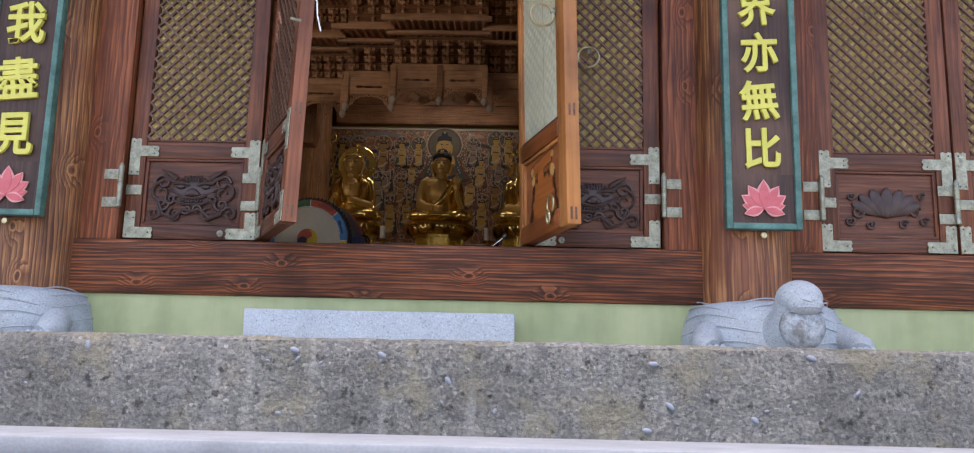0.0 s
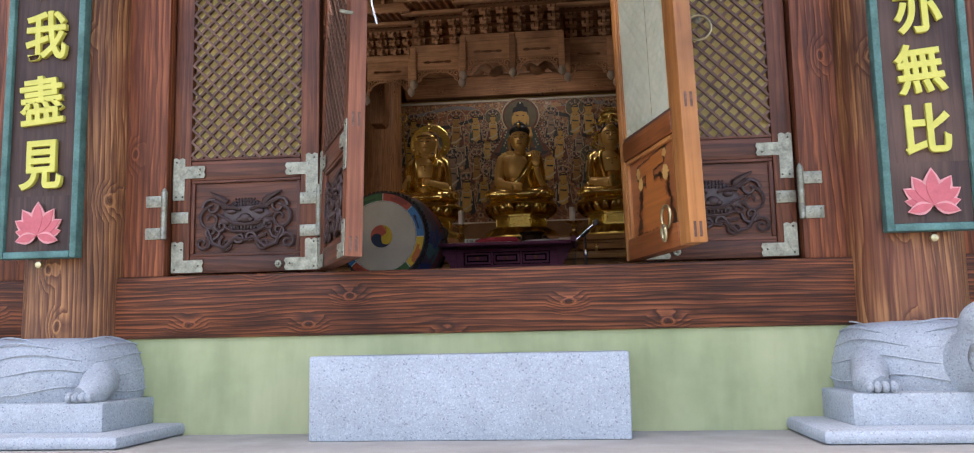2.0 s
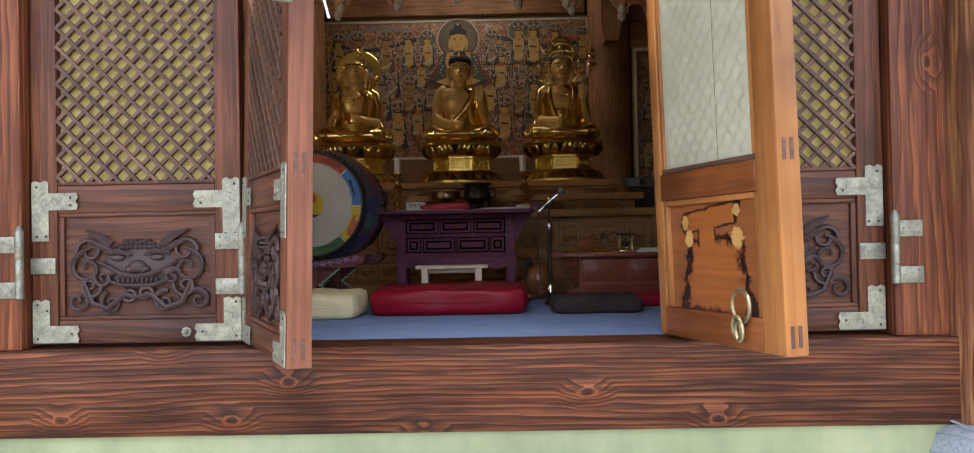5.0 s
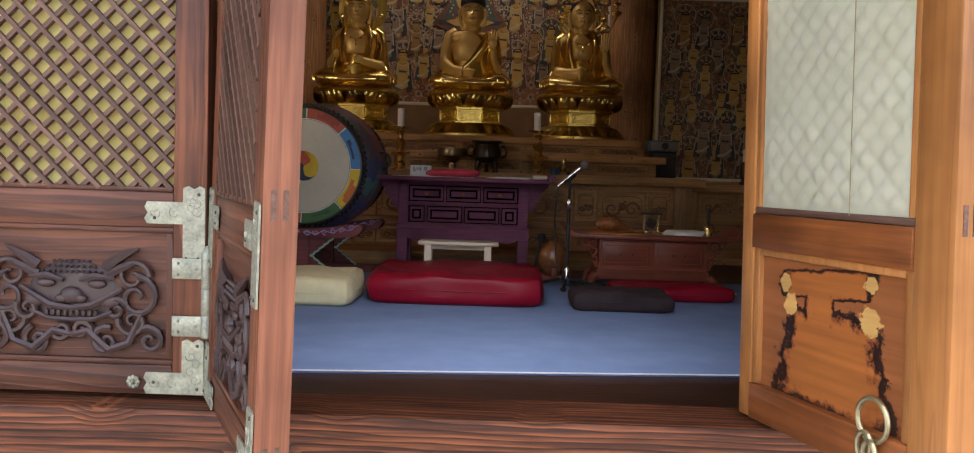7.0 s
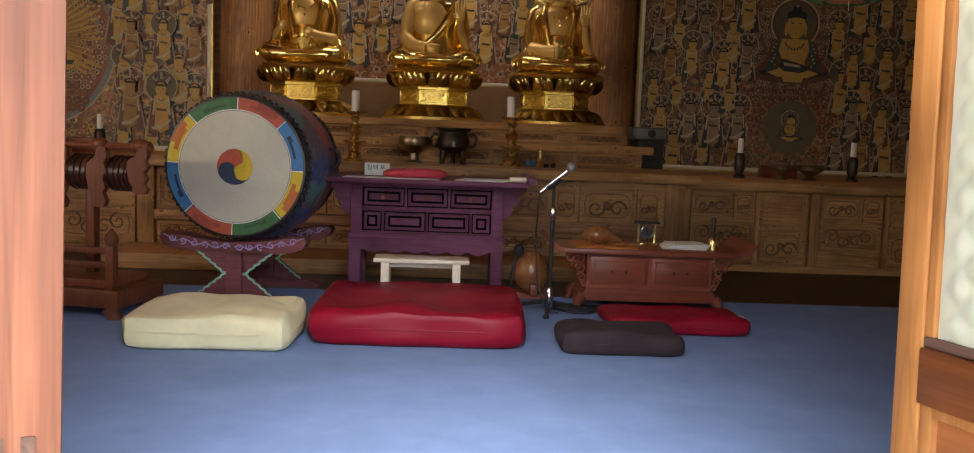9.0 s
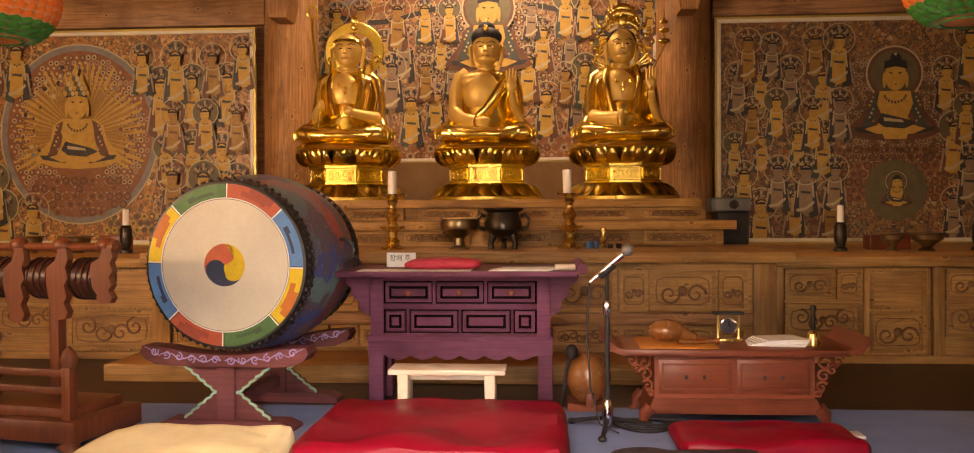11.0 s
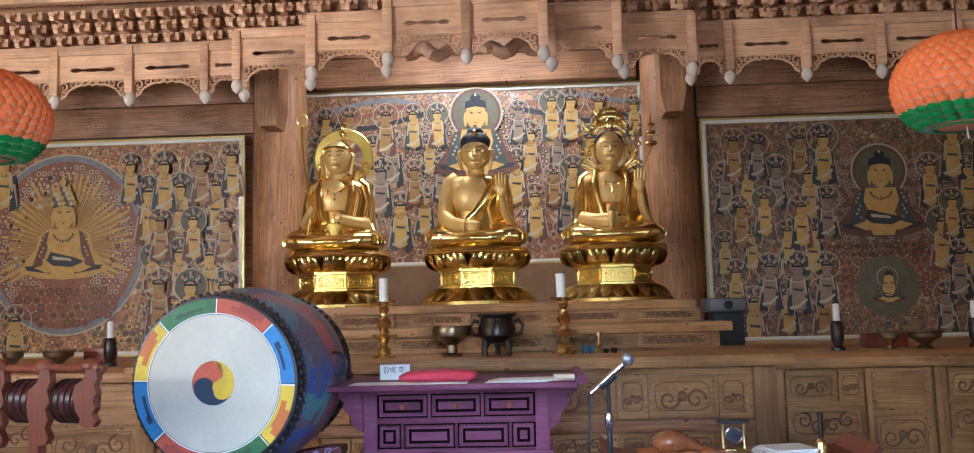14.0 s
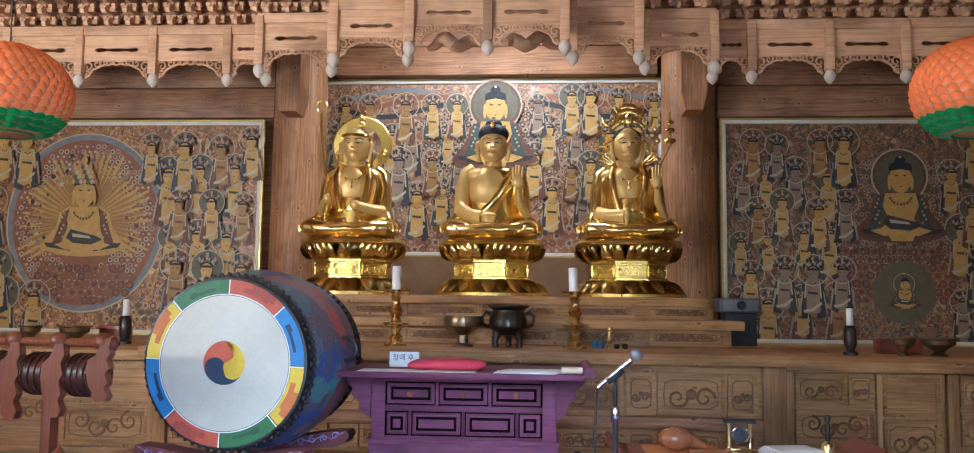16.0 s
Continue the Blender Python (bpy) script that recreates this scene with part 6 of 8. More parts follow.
def seated_statue(x, y, z, variant, label):
    """A seated gilt figure as one plain mesh: crossed legs, robe, bare chest, head, raised hand."""
    b = bmesh.new()

    def paint(start, mi):
        b.faces.ensure_lookup_table()
        for f in b.faces[start:]:
            f.material_index = mi
    b.faces.ensure_lookup_table()

    def mark():
        b.faces.ensure_lookup_table()
        return len(b.faces)
    # legs, material 1 robe
    s0 = mark()
    for s in (1, -1):
        tube(b, [(s * 0.08, 0.06, 0.10), (s * 0.2, -0.03, 0.11), (s * 0.285, -0.13, 0.10), (s * 0.25, -0.25, 0.085), (s * 0.10, -0.31, 0.085), (s * -0.08, -0.31, 0.09)], [0.11, 0.115, 0.11, 0.095, 0.075, 0.05], 20)
        for k in range(5):
            q = 0.05 + 0.05 * k
            tube(b, [(s * q, -0.05, 0.225), (s * (q + 0.035), -0.2, 0.19), (s * (q + 0.01), -0.33, 0.10), (s * (q - 0.04), -0.36, 0.03)], [0.006, 0.012, 0.013, 0.006], 6)
    ball(b, (0, -0.14, 0.075), (0.27, 0.22, 0.08), None, 28, 10)
    loft(b, [(0, -0.02, 0.0, 0.33, 0.31), (0, -0.02, 0.02, 0.34, 0.32), (0, 0.0, 0.07, 0.27, 0.22)], 60, None, 0.035, 19)
    for s in (1, -1):
        for k in range(7):
            a = radians(-88 + 21 * k)
            ex, ey = s * (0.275 + 0.115 * math.cos(a)), -0.14 + 0.15 * math.sin(a)
            tube(b, [(s * 0.2, -0.13, 0.205), (s * 0.275 + (ex - s * 0.275) * 0.6, -0.14 + (ey + 0.14) * 0.6, 0.19), (ex, ey, 0.11), (ex * 0.99, ey, 0.05)], [0.004, 0.011, 0.012, 0.005], 6)
        tube(b, [(s * 0.3, -0.24, 0.15), (s * 0.12, -0.335, 0.135), (s * -0.1, -0.36, 0.105), (s * -0.24, -0.3, 0.1)], [0.02, 0.035, 0.034, 0.02], 10)
    # torso robe
    loft(b, [(0, 0.05, 0.08, 0.25, 0.17), (0, 0.05, 0.22, 0.225, 0.155), (0, 0.05, 0.36, 0.225, 0.145), (0, 0.05, 0.46, 0.245, 0.14), (0, 0.05, 0.535, 0.262, 0.125), (0, 0.05, 0.585, 0.225, 0.105), (0, 0.05, 0.615, 0.12, 0.085)], 36, None, 0.012, 12)
    for s in (1, -1):
        tube(b, [(s * 0.19, 0.05, 0.585), (s * 0.235, 0.045, 0.545), (s * 0.262, 0.04, 0.42), (s * 0.272, 0.0, 0.29), (s * 0.25, -0.06, 0.22)], [0.05, 0.07, 0.07, 0.07, 0.06], 16)
        for k in range(4):
            tube(b, [(s * (0.235 + 0.008 * k), -0.03 + 0.01 * k, 0.54 - 0.05 * k), (s * (0.275 + 0.008 * k), -0.04, 0.42 - 0.06 * k), (s * 0.25, -0.1, 0.28 - 0.04 * k)], [0.005, 0.011, 0.006], 6)
        tube(b, [(s * 0.27, -0.02, 0.28), (s * 0.29, -0.06, 0.17), (s * 0.33, -0.08, 0.12)], [0.05, 0.055, 0.04], 12)
    if variant != "plain":
        for s in (1, -1):
            tube(b, [(s * 0.12, 0.0, 0.62), (s * 0.15, -0.085, 0.52), (s * 0.13, -0.12, 0.38), (s * 0.09, -0.14, 0.26)], [0.03, 0.035, 0.035, 0.03], 10)
            for k in range(4):
                tube(b, [(s * (0.16 + 0.018 * k), -0.06, 0.58 - 0.02 * k), (s * (0.18 + 0.018 * k), -0.095, 0.45), (s * (0.14 + 0.02 * k), -0.13, 0.28)], [0.005, 0.011, 0.006], 6)
    for k in range(5 if variant == "plain" else 0):
        if k == 0:
            tube(b, [(0.20, -0.05, 0.57), (0.12, -0.095, 0.45), (0.0, -0.125, 0.30), (-0.12, -0.12, 0.21)], [0.05, 0.05, 0.04, 0.03], 10)
        tube(b, [(0.22 - 0.02 * k, -0.075 - 0.008 * k, 0.55 - 0.04 * k), (0.10 - 0.02 * k, -0.13, 0.40 - 0.04 * k), (-0.05 - 0.02 * k, -0.15, 0.26 - 0.02 * k)], [0.004, 0.009, 0.005], 6)
    paint(s0, 1)
    # bare skin, material 0
    s0 = mark()
    ball(b, (-0.035, -0.005, 0.44), (0.19, 0.118, 0.175), None, 28, 16)
    ball(b, (-0.12, 0.0, 0.535), (0.13, 0.085, 0.07), None, 20, 12)
    tube(b, [(0, 0.03, 0.58), (0, 0.02, 0.66)], [0.075, 0.066], 18)
    for k in range(3):
        tube(b, [(0.072 * math.cos(a), 0.02 + 0.07 * math.sin(a), 0.61 + 0.018 * k) for a in [2 * math.pi * i / 20 for i in range(20)]], 0.005, 6, None, True)
    hc, hr = (0, -0.005, 0.775), (0.105, 0.112, 0.135)
    ball(b, hc, hr, None, 26, 18)
    ball(b, (0, -0.03, 0.70), (0.072, 0.068, 0.06), None, 18, 12)
    face(b, hc, hr, 0)
    if variant == "plain":
        tube(b, [(-0.17, 0.03, 0.60), (-0.235, 0.02, 0.55), (-0.275, 0.0, 0.42), (-0.28, -0.06, 0.28), (-0.19, -0.2, 0.225), (-0.07, -0.26, 0.21)], [0.05, 0.074, 0.072, 0.064, 0.045, 0.035], 16)
        ball(b, (-0.02, -0.26, 0.215), (0.07, 0.045, 0.022), None, 14, 8)
    else:
        tube(b, [(-0.27, -0.08, 0.27), (-0.23, -0.18, 0.30), (-0.2, -0.2, 0.33)] if variant == "staff" else [(-0.26, -0.08, 0.25), (-0.17, -0.2, 0.23), (-0.05, -0.24, 0.23)], [0.05, 0.038, 0.035], 12)
        ball(b, (-0.2, -0.2, 0.34) if variant == "staff" else (-0.03, -0.25, 0.235), (0.035, 0.035, 0.045), None, 12, 8)
    if variant != "staff":
        tube(b, [(0.29, -0.08, 0.24), (0.25, -0.17, 0.33), (0.235, -0.2, 0.42)], [0.045, 0.036, 0.03], 12)
        ball(b, (0.232, -0.21, 0.475), (0.05, 0.02, 0.056), None, 14, 10)
        for k in range(4):
            tube(b, [(0.198 + 0.024 * k, -0.21, 0.50), (0.193 + 0.028 * k, -0.215, 0.578 + 0.016 * (k in (1, 2)))], [0.014, 0.010], 8)
        tube(b, [(0.195, -0.215, 0.455), (0.172, -0.225, 0.485)], [0.012, 0.008], 8)
    else:
        tube(b, [(0.28, -0.08, 0.25), (0.18, -0.2, 0.26), (0.09, -0.24, 0.28)], [0.05, 0.04, 0.035], 12)
        ball(b, (0.06, -0.25, 0.29), (0.045, 0.03, 0.035), None, 12, 8)
    paint(s0, 0)
    s0 = mark()
    for s in (1, -1):
        tube(b, [(s * 0.018, -0.117, 0.782), (s * 0.042, -0.111, 0.778), (s * 0.070, -0.094, 0.783)], [0.0025, 0.005, 0.002], 6)
        tube(b, [(s * 0.016, -0.116, 0.806), (s * 0.045, -0.108, 0.818), (s * 0.078, -0.082, 0.806)], [0.002, 0.0035, 0.0015], 6)
    paint(s0, 2)
    s0 = mark()
    tube(b, [(-0.028, -0.108, 0.708), (0, -0.117, 0.704), (0.028, -0.108, 0.708)], [0.003, 0.0085, 0.003], 8)
    paint(s0, 3)
    # hair and head-dress
    s0 = mark()
    if variant == "plain":
        ball(b, (0, 0.022, 0.868), (0.117, 0.121, 0.083), None, 28, 16)
        ball(b, (0, 0.02, 0.94), (0.066, 0.07, 0.05), None, 20, 12)
        paint(s0, 2)
        s0 = mark()
        ball(b, (0, -0.088, 0.918), (0.022, 0.02, 0.028), None, 12, 8)
        ball(b, (0, 0.02, 0.992), (0.014, 0.014, 0.016), None, 10, 6)
        paint(s0, 1)
    elif variant == "staff":
        ball(b, (0, 0.03, 0.81), (0.112, 0.115, 0.105), None, 28, 16)
        tube(b, [(0.105 * math.cos(a), 0.01 + 0.112 * math.sin(a), 0.845) for a in [2 * math.pi * i / 28 for i in range(28)]], 0.014, 8, None, True)
        for s in (1, -1):
            tube(b, [(s * 0.105, 0.0, 0.80), (s * 0.13, -0.01, 0.68), (s * 0.15, -0.05, 0.6)], [0.012, 0.014, 0.016], 8)
        lathe(b, [(0.145, 0), (0.15, 0.006), (0.225, 0.006), (0.232, 0.0), (0.225, -0.008), (0.15, -0.008), (0.145, 0)], 48, Matrix.Translation((0.02, 0.13, 0.80)) @ Matrix.Rotation(radians(90), 4, "X"))
        for a in (90, 200, -20):
            ball(b, (0.02 + 0.19 * math.cos(radians(a)), 0.115, 0.80 + 0.19 * math.sin(radians(a))), (0.028, 0.014, 0.028), None, 10, 6)
        ball(b, (0.02, 0.13, 1.05), (0.03, 0.012, 0.035), None, 10, 6)
        tube(b, [(-0.2, -0.21, 0.0), (-0.2, -0.215, 0.34), (-0.225, -0.2, 0.9), (-0.225, -0.2, 1.0)], 0.011, 8)
        tube(b, [(-0.225 + 0.04 * math.cos(a), -0.2, 1.04 + 0.05 * math.sin(a)) for a in [2 * math.pi * i / 18 for i in range(18)]], 0.007, 6, None, True)
        paint(s0, 1)
    else:
        s0 = mark()
        ball(b, (0, 0.03, 0.83), (0.11, 0.115, 0.09), None, 24, 14)
        paint(s0, 2)
        s0 = mark()
        for k in range(15):
            a = -1.15 + 2.3 * k / 14
            for lev, (rr, hh) in enumerate(((0.118, 0.1), (0.132, 0.17), (0.122, 0.21))):
                c = math.cos(a)
                ball(b, (rr * math.sin(a), 0.01 - rr * c * 0.9 + 0.01 * lev, 0.85 + hh * (0.35 + 0.65 * c)), (0.017, 0.012, 0.028), None, 8, 6)
        for k in range(9):
            a = -0.9 + 1.8 * k / 8
            tube(b, [(0.1 * math.sin(a), -0.08, 0.92 + 0.06 * math.cos(a)), (0.15 * math.sin(a), -0.07, 0.99 + 0.1 * math.cos(a))], [0.014, 0.004], 6)
        ball(b, (0, -0.115, 0.95), (0.03, 0.02, 0.05), None, 12, 8)
        for s in (1, -1):
            for k in range(4):
                tube(b, [(s * 0.10, 0.0, 0.84 - 0.02 * k), (s * (0.16 + 0.02 * k), -0.02, 0.82 - 0.05 * k), (s * (0.17 + 0.02 * k), -0.02, 0.70 - 0.02 * k), (s * (0.12 + 0.01 * k), -0.02, 0.64 - 0.01 * k)], [0.006, 0.009, 0.009, 0.006], 6)
            for k in range(5):
                ball(b, (s * (0.18 + 0.022 * (k % 3)), -0.02, 0.72 + 0.045 * k), (0.02, 0.014, 0.022), None, 8, 5)
            tube(b, [(s * 0.1, 0, 0.9), (s * 0.17, 0, 0.93), (s * 0.19, 0, 1.0)], [0.008, 0.014, 0.008], 6)
        tube(b, [(0.23, -0.22, 0.42), (0.255, -0.21, 0.58), (0.295, -0.18, 0.75), (0.29, -0.17, 0.9)], 0.007, 6)
        for q, r in ((0.78, 0.035), (0.86, 0.03), (0.92, 0.024)):
            ball(b, (0.293, -0.175, q), (r * 1.3, r, r * 0.7), None, 10, 6)
        tube(b, [(0.29, -0.17, 0.93), (0.295, -0.17, 1.02)], [0.014, 0.003], 6)
        paint(s0, 1)
    s0 = mark()
    if variant != "plain":
        tube(b, [(0.10 * math.cos(a), -0.06 - 0.06 * abs(math.sin(a)), 0.575 + 0.08 * math.sin(a)) for a in [math.pi + math.pi * i / 12 for i in range(13)]], 0.006, 6)
        for dx, dz in ((-0.06, 0.5), (0, 0.475), (0.06, 0.5), (0, 0.44)):
            ball(b, (dx, -0.128, dz), (0.009, 0.008, 0.014), None, 8, 5)
        loft(b, [(0, -0.02, 0.27, 0.13, 0.125), (0, -0.02, 0.33, 0.135, 0.125), (0, -0.02, 0.36, 0.125, 0.115)], 24)
    paint(s0, 1)
    for v in b.verts:
        z0 = v.co.z
        if 0.16 < z0 < 0.68:
            v.co.x *= 1 - 0.17 * min(1, (z0 - 0.16) / 0.1, (0.68 - z0) / 0.06)
        v.co.z = z0 * 0.76 if z0 < 0.2 else z0 - 0.048
        if z0 < 0.2:
            v.co.x *= 0.97
            if v.co.y < -0.12:
                v.co.z *= 0.72 + 0.28 * min(1, abs(v.co.x) / 0.26)
    return solid("statue", b, [GOLD_SKIN, GOLD, HAIR, RED_PAINT], label, "statue", pose(x, y, z), "gilt altar statues")


SY = 7.16
for sx, var, lab in ((1.105, "plain", "gilded seated statue with blue-black hair and raised hand"), (-0.085, "staff", "gilded seated statue with ring halo and staff"), (2.245, "crown", "gilded seated statue with tall filigree crown")):
    lotus_pedestal(sx, SY, 0.936, "polished gilt lotus pedestal with petals and octagonal waist")
    o = seated_statue(sx, SY, 1.41, var, lab)
    o.scale = (1.13, 1.1, 1.115)

# ---- carved canopy above the altar ----
canopy = thing("altar_canopy", "pale carved timber altar canopy with fretwork valance and pendants", "canopy", I4)
VZ = 2.85


def fret_bay(x0, x1, y):
    """One bay of the valance: slotted board, fretwork fringe below."""
    w = x1 - x0
    zc, zt, zb = VZ + 0.085, VZ + 0.205, VZ
    b = bmesh.new()
    sx = [0.16, 0.2, 0.25, 0.30, 0.34, 0.40, 0.46, 0.54, 0.60, 0.66, 0.70, 0.75, 0.8, 0.84]
    sh = [0.0, 0.016, 0.020, 0.016, 0.009, 0.012, 0.016, 0.016, 0.012, 0.009, 0.016, 0.020, 0.016, 0.0]
    up = [(x0, zc)] + [(x0 + w * u, zc + h) for u, h in zip(sx, sh)] + [(x1, zc), (x1, zt), (x0, zt)]
    dn = [(x0, zb), (x1, zb), (x1, zc)] + [(x0 + w * u, zc - h) for u, h in reversed(list(zip(sx, sh)))] + [(x0, zc)]
    prism(b, up, y, y + 0.022)
    prism(b, dn, y, y + 0.022)
    o = part("valance_board", b, WOOD_CANOPY, canopy, smooth=False)
    b = bmesh.new()
    yy = y + 0.008
    cx = (x0 + x1) / 2
    arch = []
    for i in range(17):
        u = -1 + i / 8
        arch.append((cx + u * w * 0.47, yy, VZ - 0.035 - 0.125 * abs(u) ** 3.2 - 0.008 * math.cos(u * 22)))
    tube(b, arch, 0.0095, 6)
    for s in (1, -1):
        for du, dz, r, st in ((0.43, -0.055, 0.042, 0.4), (0.30, -0.03, 0.034, 2.2), (0.18, -0.022, 0.026, 0.5), (0.07, -0.018, 0.022, 2.0), (0.44, -0.12, 0.03, 1.2)):
            scroll(b, cx + s * w * du, VZ + dz, r, 1.15, st if s > 0 else math.pi - st, s, yy, 0.0095)
    box(b, x0, x1, y + 0.004, y + 0.014, VZ - 0.012, VZ + 0.002)
    part("fretwork", b, WOOD_CANOPY, o)
    return o


PEND_TIP = mesh_of("pendant_tip", lathe(bmesh.new(), [(0.012, 0.12), (0.03, 0.105), (0.044, 0.075), (0.046, 0.055), (0.036, 0.03), (0.012, 0.006), (0.001, 0.0)], 14), WHITE_TIP)
PEND_POST = mesh_of("pendant_post", B(-0.034, 0.034, -0.034, 0.034, 0.11, 0.50, bev=0.006), WOOD_CANOPY)


def pendant(x, y):
    o = piece("pendant", PEND_POST, canopy, pose(x, y, VZ - 0.235))
    piece("tip", PEND_TIP, o, I4)


def bracket_unit():
    """A stack of beaked bracket arms and bearing blocks."""
    b = bmesh.new()
    R = Matrix(((0, 1, 0, 0), (1, 0, 0, 0), (0, 0, 1, 0), (0, 0, 0, 1)))
    for k in range(3):
        z, y0 = 0.01 + 0.085 * k, -0.07 - 0.065 * k
        prism(b, [(0.05, z), (y0 + 0.01, z), (y0 - 0.03, z - 0.022), (y0 - 0.045, z + 0.012), (y0 - 0.02, z + 0.05), (0.05, z + 0.05)], -0.016, 0.016, R)
        box(b, -0.062, 0.062, y0 + 0.03, y0 + 0.055, z + 0.012, z + 0.045)
        for s in (-0.05, 0, 0.05):
            box(b, s - 0.017, s + 0.017, y0 + 0.022, y0 + 0.062, z + 0.046, z + 0.075)
    return mesh_of("bracket", b, WOOD_CANOPY, False)


BRACKET = bracket_unit()
RAFTER = mesh_of("rafter", tube(bmesh.new(), [(0, 0.1, 0.045), (0, -0.62, -0.06)], 0.017, 8), WOOD_CANOPY)
SEGS = [(-3.62, -0.72, 6.64, (-3.6, -2.95, -2.32, -1.69, -1.06, -0.735)), (-0.72, -0.07, 6.36, (-0.70, -0.12)), (-0.07, 0.56, 6.07, (-0.035, 0.53)), (0.56, 1.71, 5.79, (0.585, 1.144, 1.69)), (1.71, 2.27, 6.07, (1.75, 2.235)), (2.27, 2.85, 6.36, (2.31, 2.83)), (2.85, 6.2, 6.64, (2.865, 3.17, 3.77, 4.35, 4.94, 5.53, 6.15))]
for si, (x0, x1, y, posts) in enumerate(SEGS):
    part("beam", B(x0, x1, y - 0.02, y + 0.10, VZ + 0.205, VZ + 0.285, bev=0.006), WOOD_CANOPY, canopy)
    part("upper_beam", B(x0 - 0.05, x1 + 0.05, y - 0.30, y - 0.22, VZ + 0.56, VZ + 0.60, bev=0.005), WOOD_CANOPY, canopy)
    part("backing", B(x0, x1, y + 0.10, y + 0.14, VZ + 0.21, VZ + 1.5), WOOD_BEAM, canopy, smooth=False)
    for a, c in zip(posts, posts[1:]):
        fret_bay(a + 0.034, c - 0.034, y)
    for x in posts:
        pendant(x, y)
    nb = max(3, round((x1 - x0) / 0.185))
    for i in range(nb):
        piece("bracket", BRACKET, canopy, pose(x0 + (x1 - x0) * (i + 0.5) / nb, y + 0.06, VZ + 0.295))
        if 1 <= si <= 5:
            piece("bracket", BRACKET, canopy, pose(x0 + (x1 - x0) * (i + 0.5) / nb, y + 0.16, VZ + 0.98))
    nr = max(4, round((x1 - x0) / 0.085))
    for i in range(nr):
        piece("rafter", RAFTER, canopy, pose(x0 + (x1 - x0) * (i + 0.5) / nr, y - 0.02, VZ + 0.64))
    part("eave_board", B(x0 - 0.06, x1 + 0.06, y - 0.66, y - 0.61, VZ + 0.575, VZ + 0.635, bev=0.006), WOOD_CANOPY, canopy)
    b = bmesh.new()
    prism(b, [(y - 0.64, VZ + 0.62), (y + 0.14, VZ + 0.735), (y + 0.14, VZ + 0.76), (y - 0.64, VZ + 0.645)], x0, x1, Matrix(((0, 1, 0, 0), (1, 0, 0, 0), (0, 0, 1, 0), (0, 0, 0, 1))))
    part("eave", b, WOOD_CANOPY, canopy, smooth=False)
    if 1 <= si <= 5:
        part("beam", B(x0, x1, y + 0.06, y + 0.14, VZ + 0.88, VZ + 0.97, bev=0.006), WOOD_CANOPY, canopy)
        for i in range(nr):
            piece("rafter", RAFTER, canopy, pose(x0 + (x1 - x0) * (i + 0.5) / nr, y + 0.10, VZ + 1.31))
        part("eave_board", B(x0 - 0.06, x1 + 0.06, y - 0.54, y - 0.49, VZ + 1.245, VZ + 1.305, bev=0.006), WOOD_CANOPY, canopy)
for (x0, x1, y, _), (u0, u1, y2, _) in zip(SEGS, SEGS[1:]):
    lo, hi = min(y, y2), max(y, y2)
    part("return_board", B(x1 - 0.011, x1 + 0.011, lo + 0.02, hi, VZ, VZ + 0.285), WOOD_CANOPY, canopy, smooth=False)
part("soffit", B(-3.62, 6.2, 6.8, 8.0, VZ + 1.4, VZ + 1.45), WOOD_BEAM, canopy, smooth=False)
# carved dragon bodies glimpsed behind the middle fringe
b = bmesh.new()
for s in (1, -1):
    tube(b, [(1.144 + s * (0.1 + 0.05 * i), 6.3 + 0.05 * math.sin(i * 1.1), VZ + 0.02 + 0.04 * math.sin(i * 1.4)) for i in range(9)], [0.03, 0.05, 0.055, 0.05, 0.055, 0.05, 0.045, 0.035, 0.02], 10)
part("dragon_carving", b, WOOD_CANOPY, canopy, "pale carved coiling dragon under the canopy")

# ---- great drum on its stand ----
drum = thing("drum", "large painted barrel drum with white skin and three-colour swirl", "drum", pose(0.168, 3.5, 0.592, 0, 0, -4))
RB, LB = 0.365, 0.80
RX = Matrix.Rotation(radians(-90), 4, "X")     # lathe axis to +y
part("shell", lathe(bmesh.new(), [(RB + 0.004, 0.015), (0.395, 0.12), (0.418, 0.28), (0.425, 0.4), (0.418, 0.52), (0.395, 0.68), (RB + 0.004, LB - 0.015)], 64, RX), DRUM_SHELL, drum, "dark shell painted with coloured clouds")
part("skin", lathe(bmesh.new(), [(0.0, -0.003), (0.29, -0.003), (0.30, 0.0)], 64, RX), DRUM_SKIN, drum, "stretched off-white drum skin")
part("back_skin", lathe(bmesh.new(), [(RB, LB - 0.01), (0.30, LB), (0.0, LB)], 48, RX), DRUM_SKIN, drum)
for y0, y1 in ((0.0, 0.075), (LB - 0.075, LB)):
    part("hide_edge", lathe(bmesh.new(), [(RB - 0.004, y0), (RB + 0.012, y0 + 0.004), (RB + 0.021, y0 + 0.04), (RB + 0.026, y1)], 64, RX), BLACK_PAINT, drum, "black hide edge")
TACK = mesh_of("tack", ball(bmesh.new(), (0, 0, 0), (0.011, 0.009, 0.011), None, 8, 5), BLACK_PAINT)
for k in range(64):
    a = 2 * math.pi * k / 64
    for yy, rr, off in ((0.03, RB + 0.02, 0), (0.062, RB + 0.026, 0.05), (LB - 0.05, RB + 0.024, 0)):
        piece("tack", TACK, drum, Matrix.Translation(((rr) * math.cos(a + off), yy, rr * math.sin(a + off))))


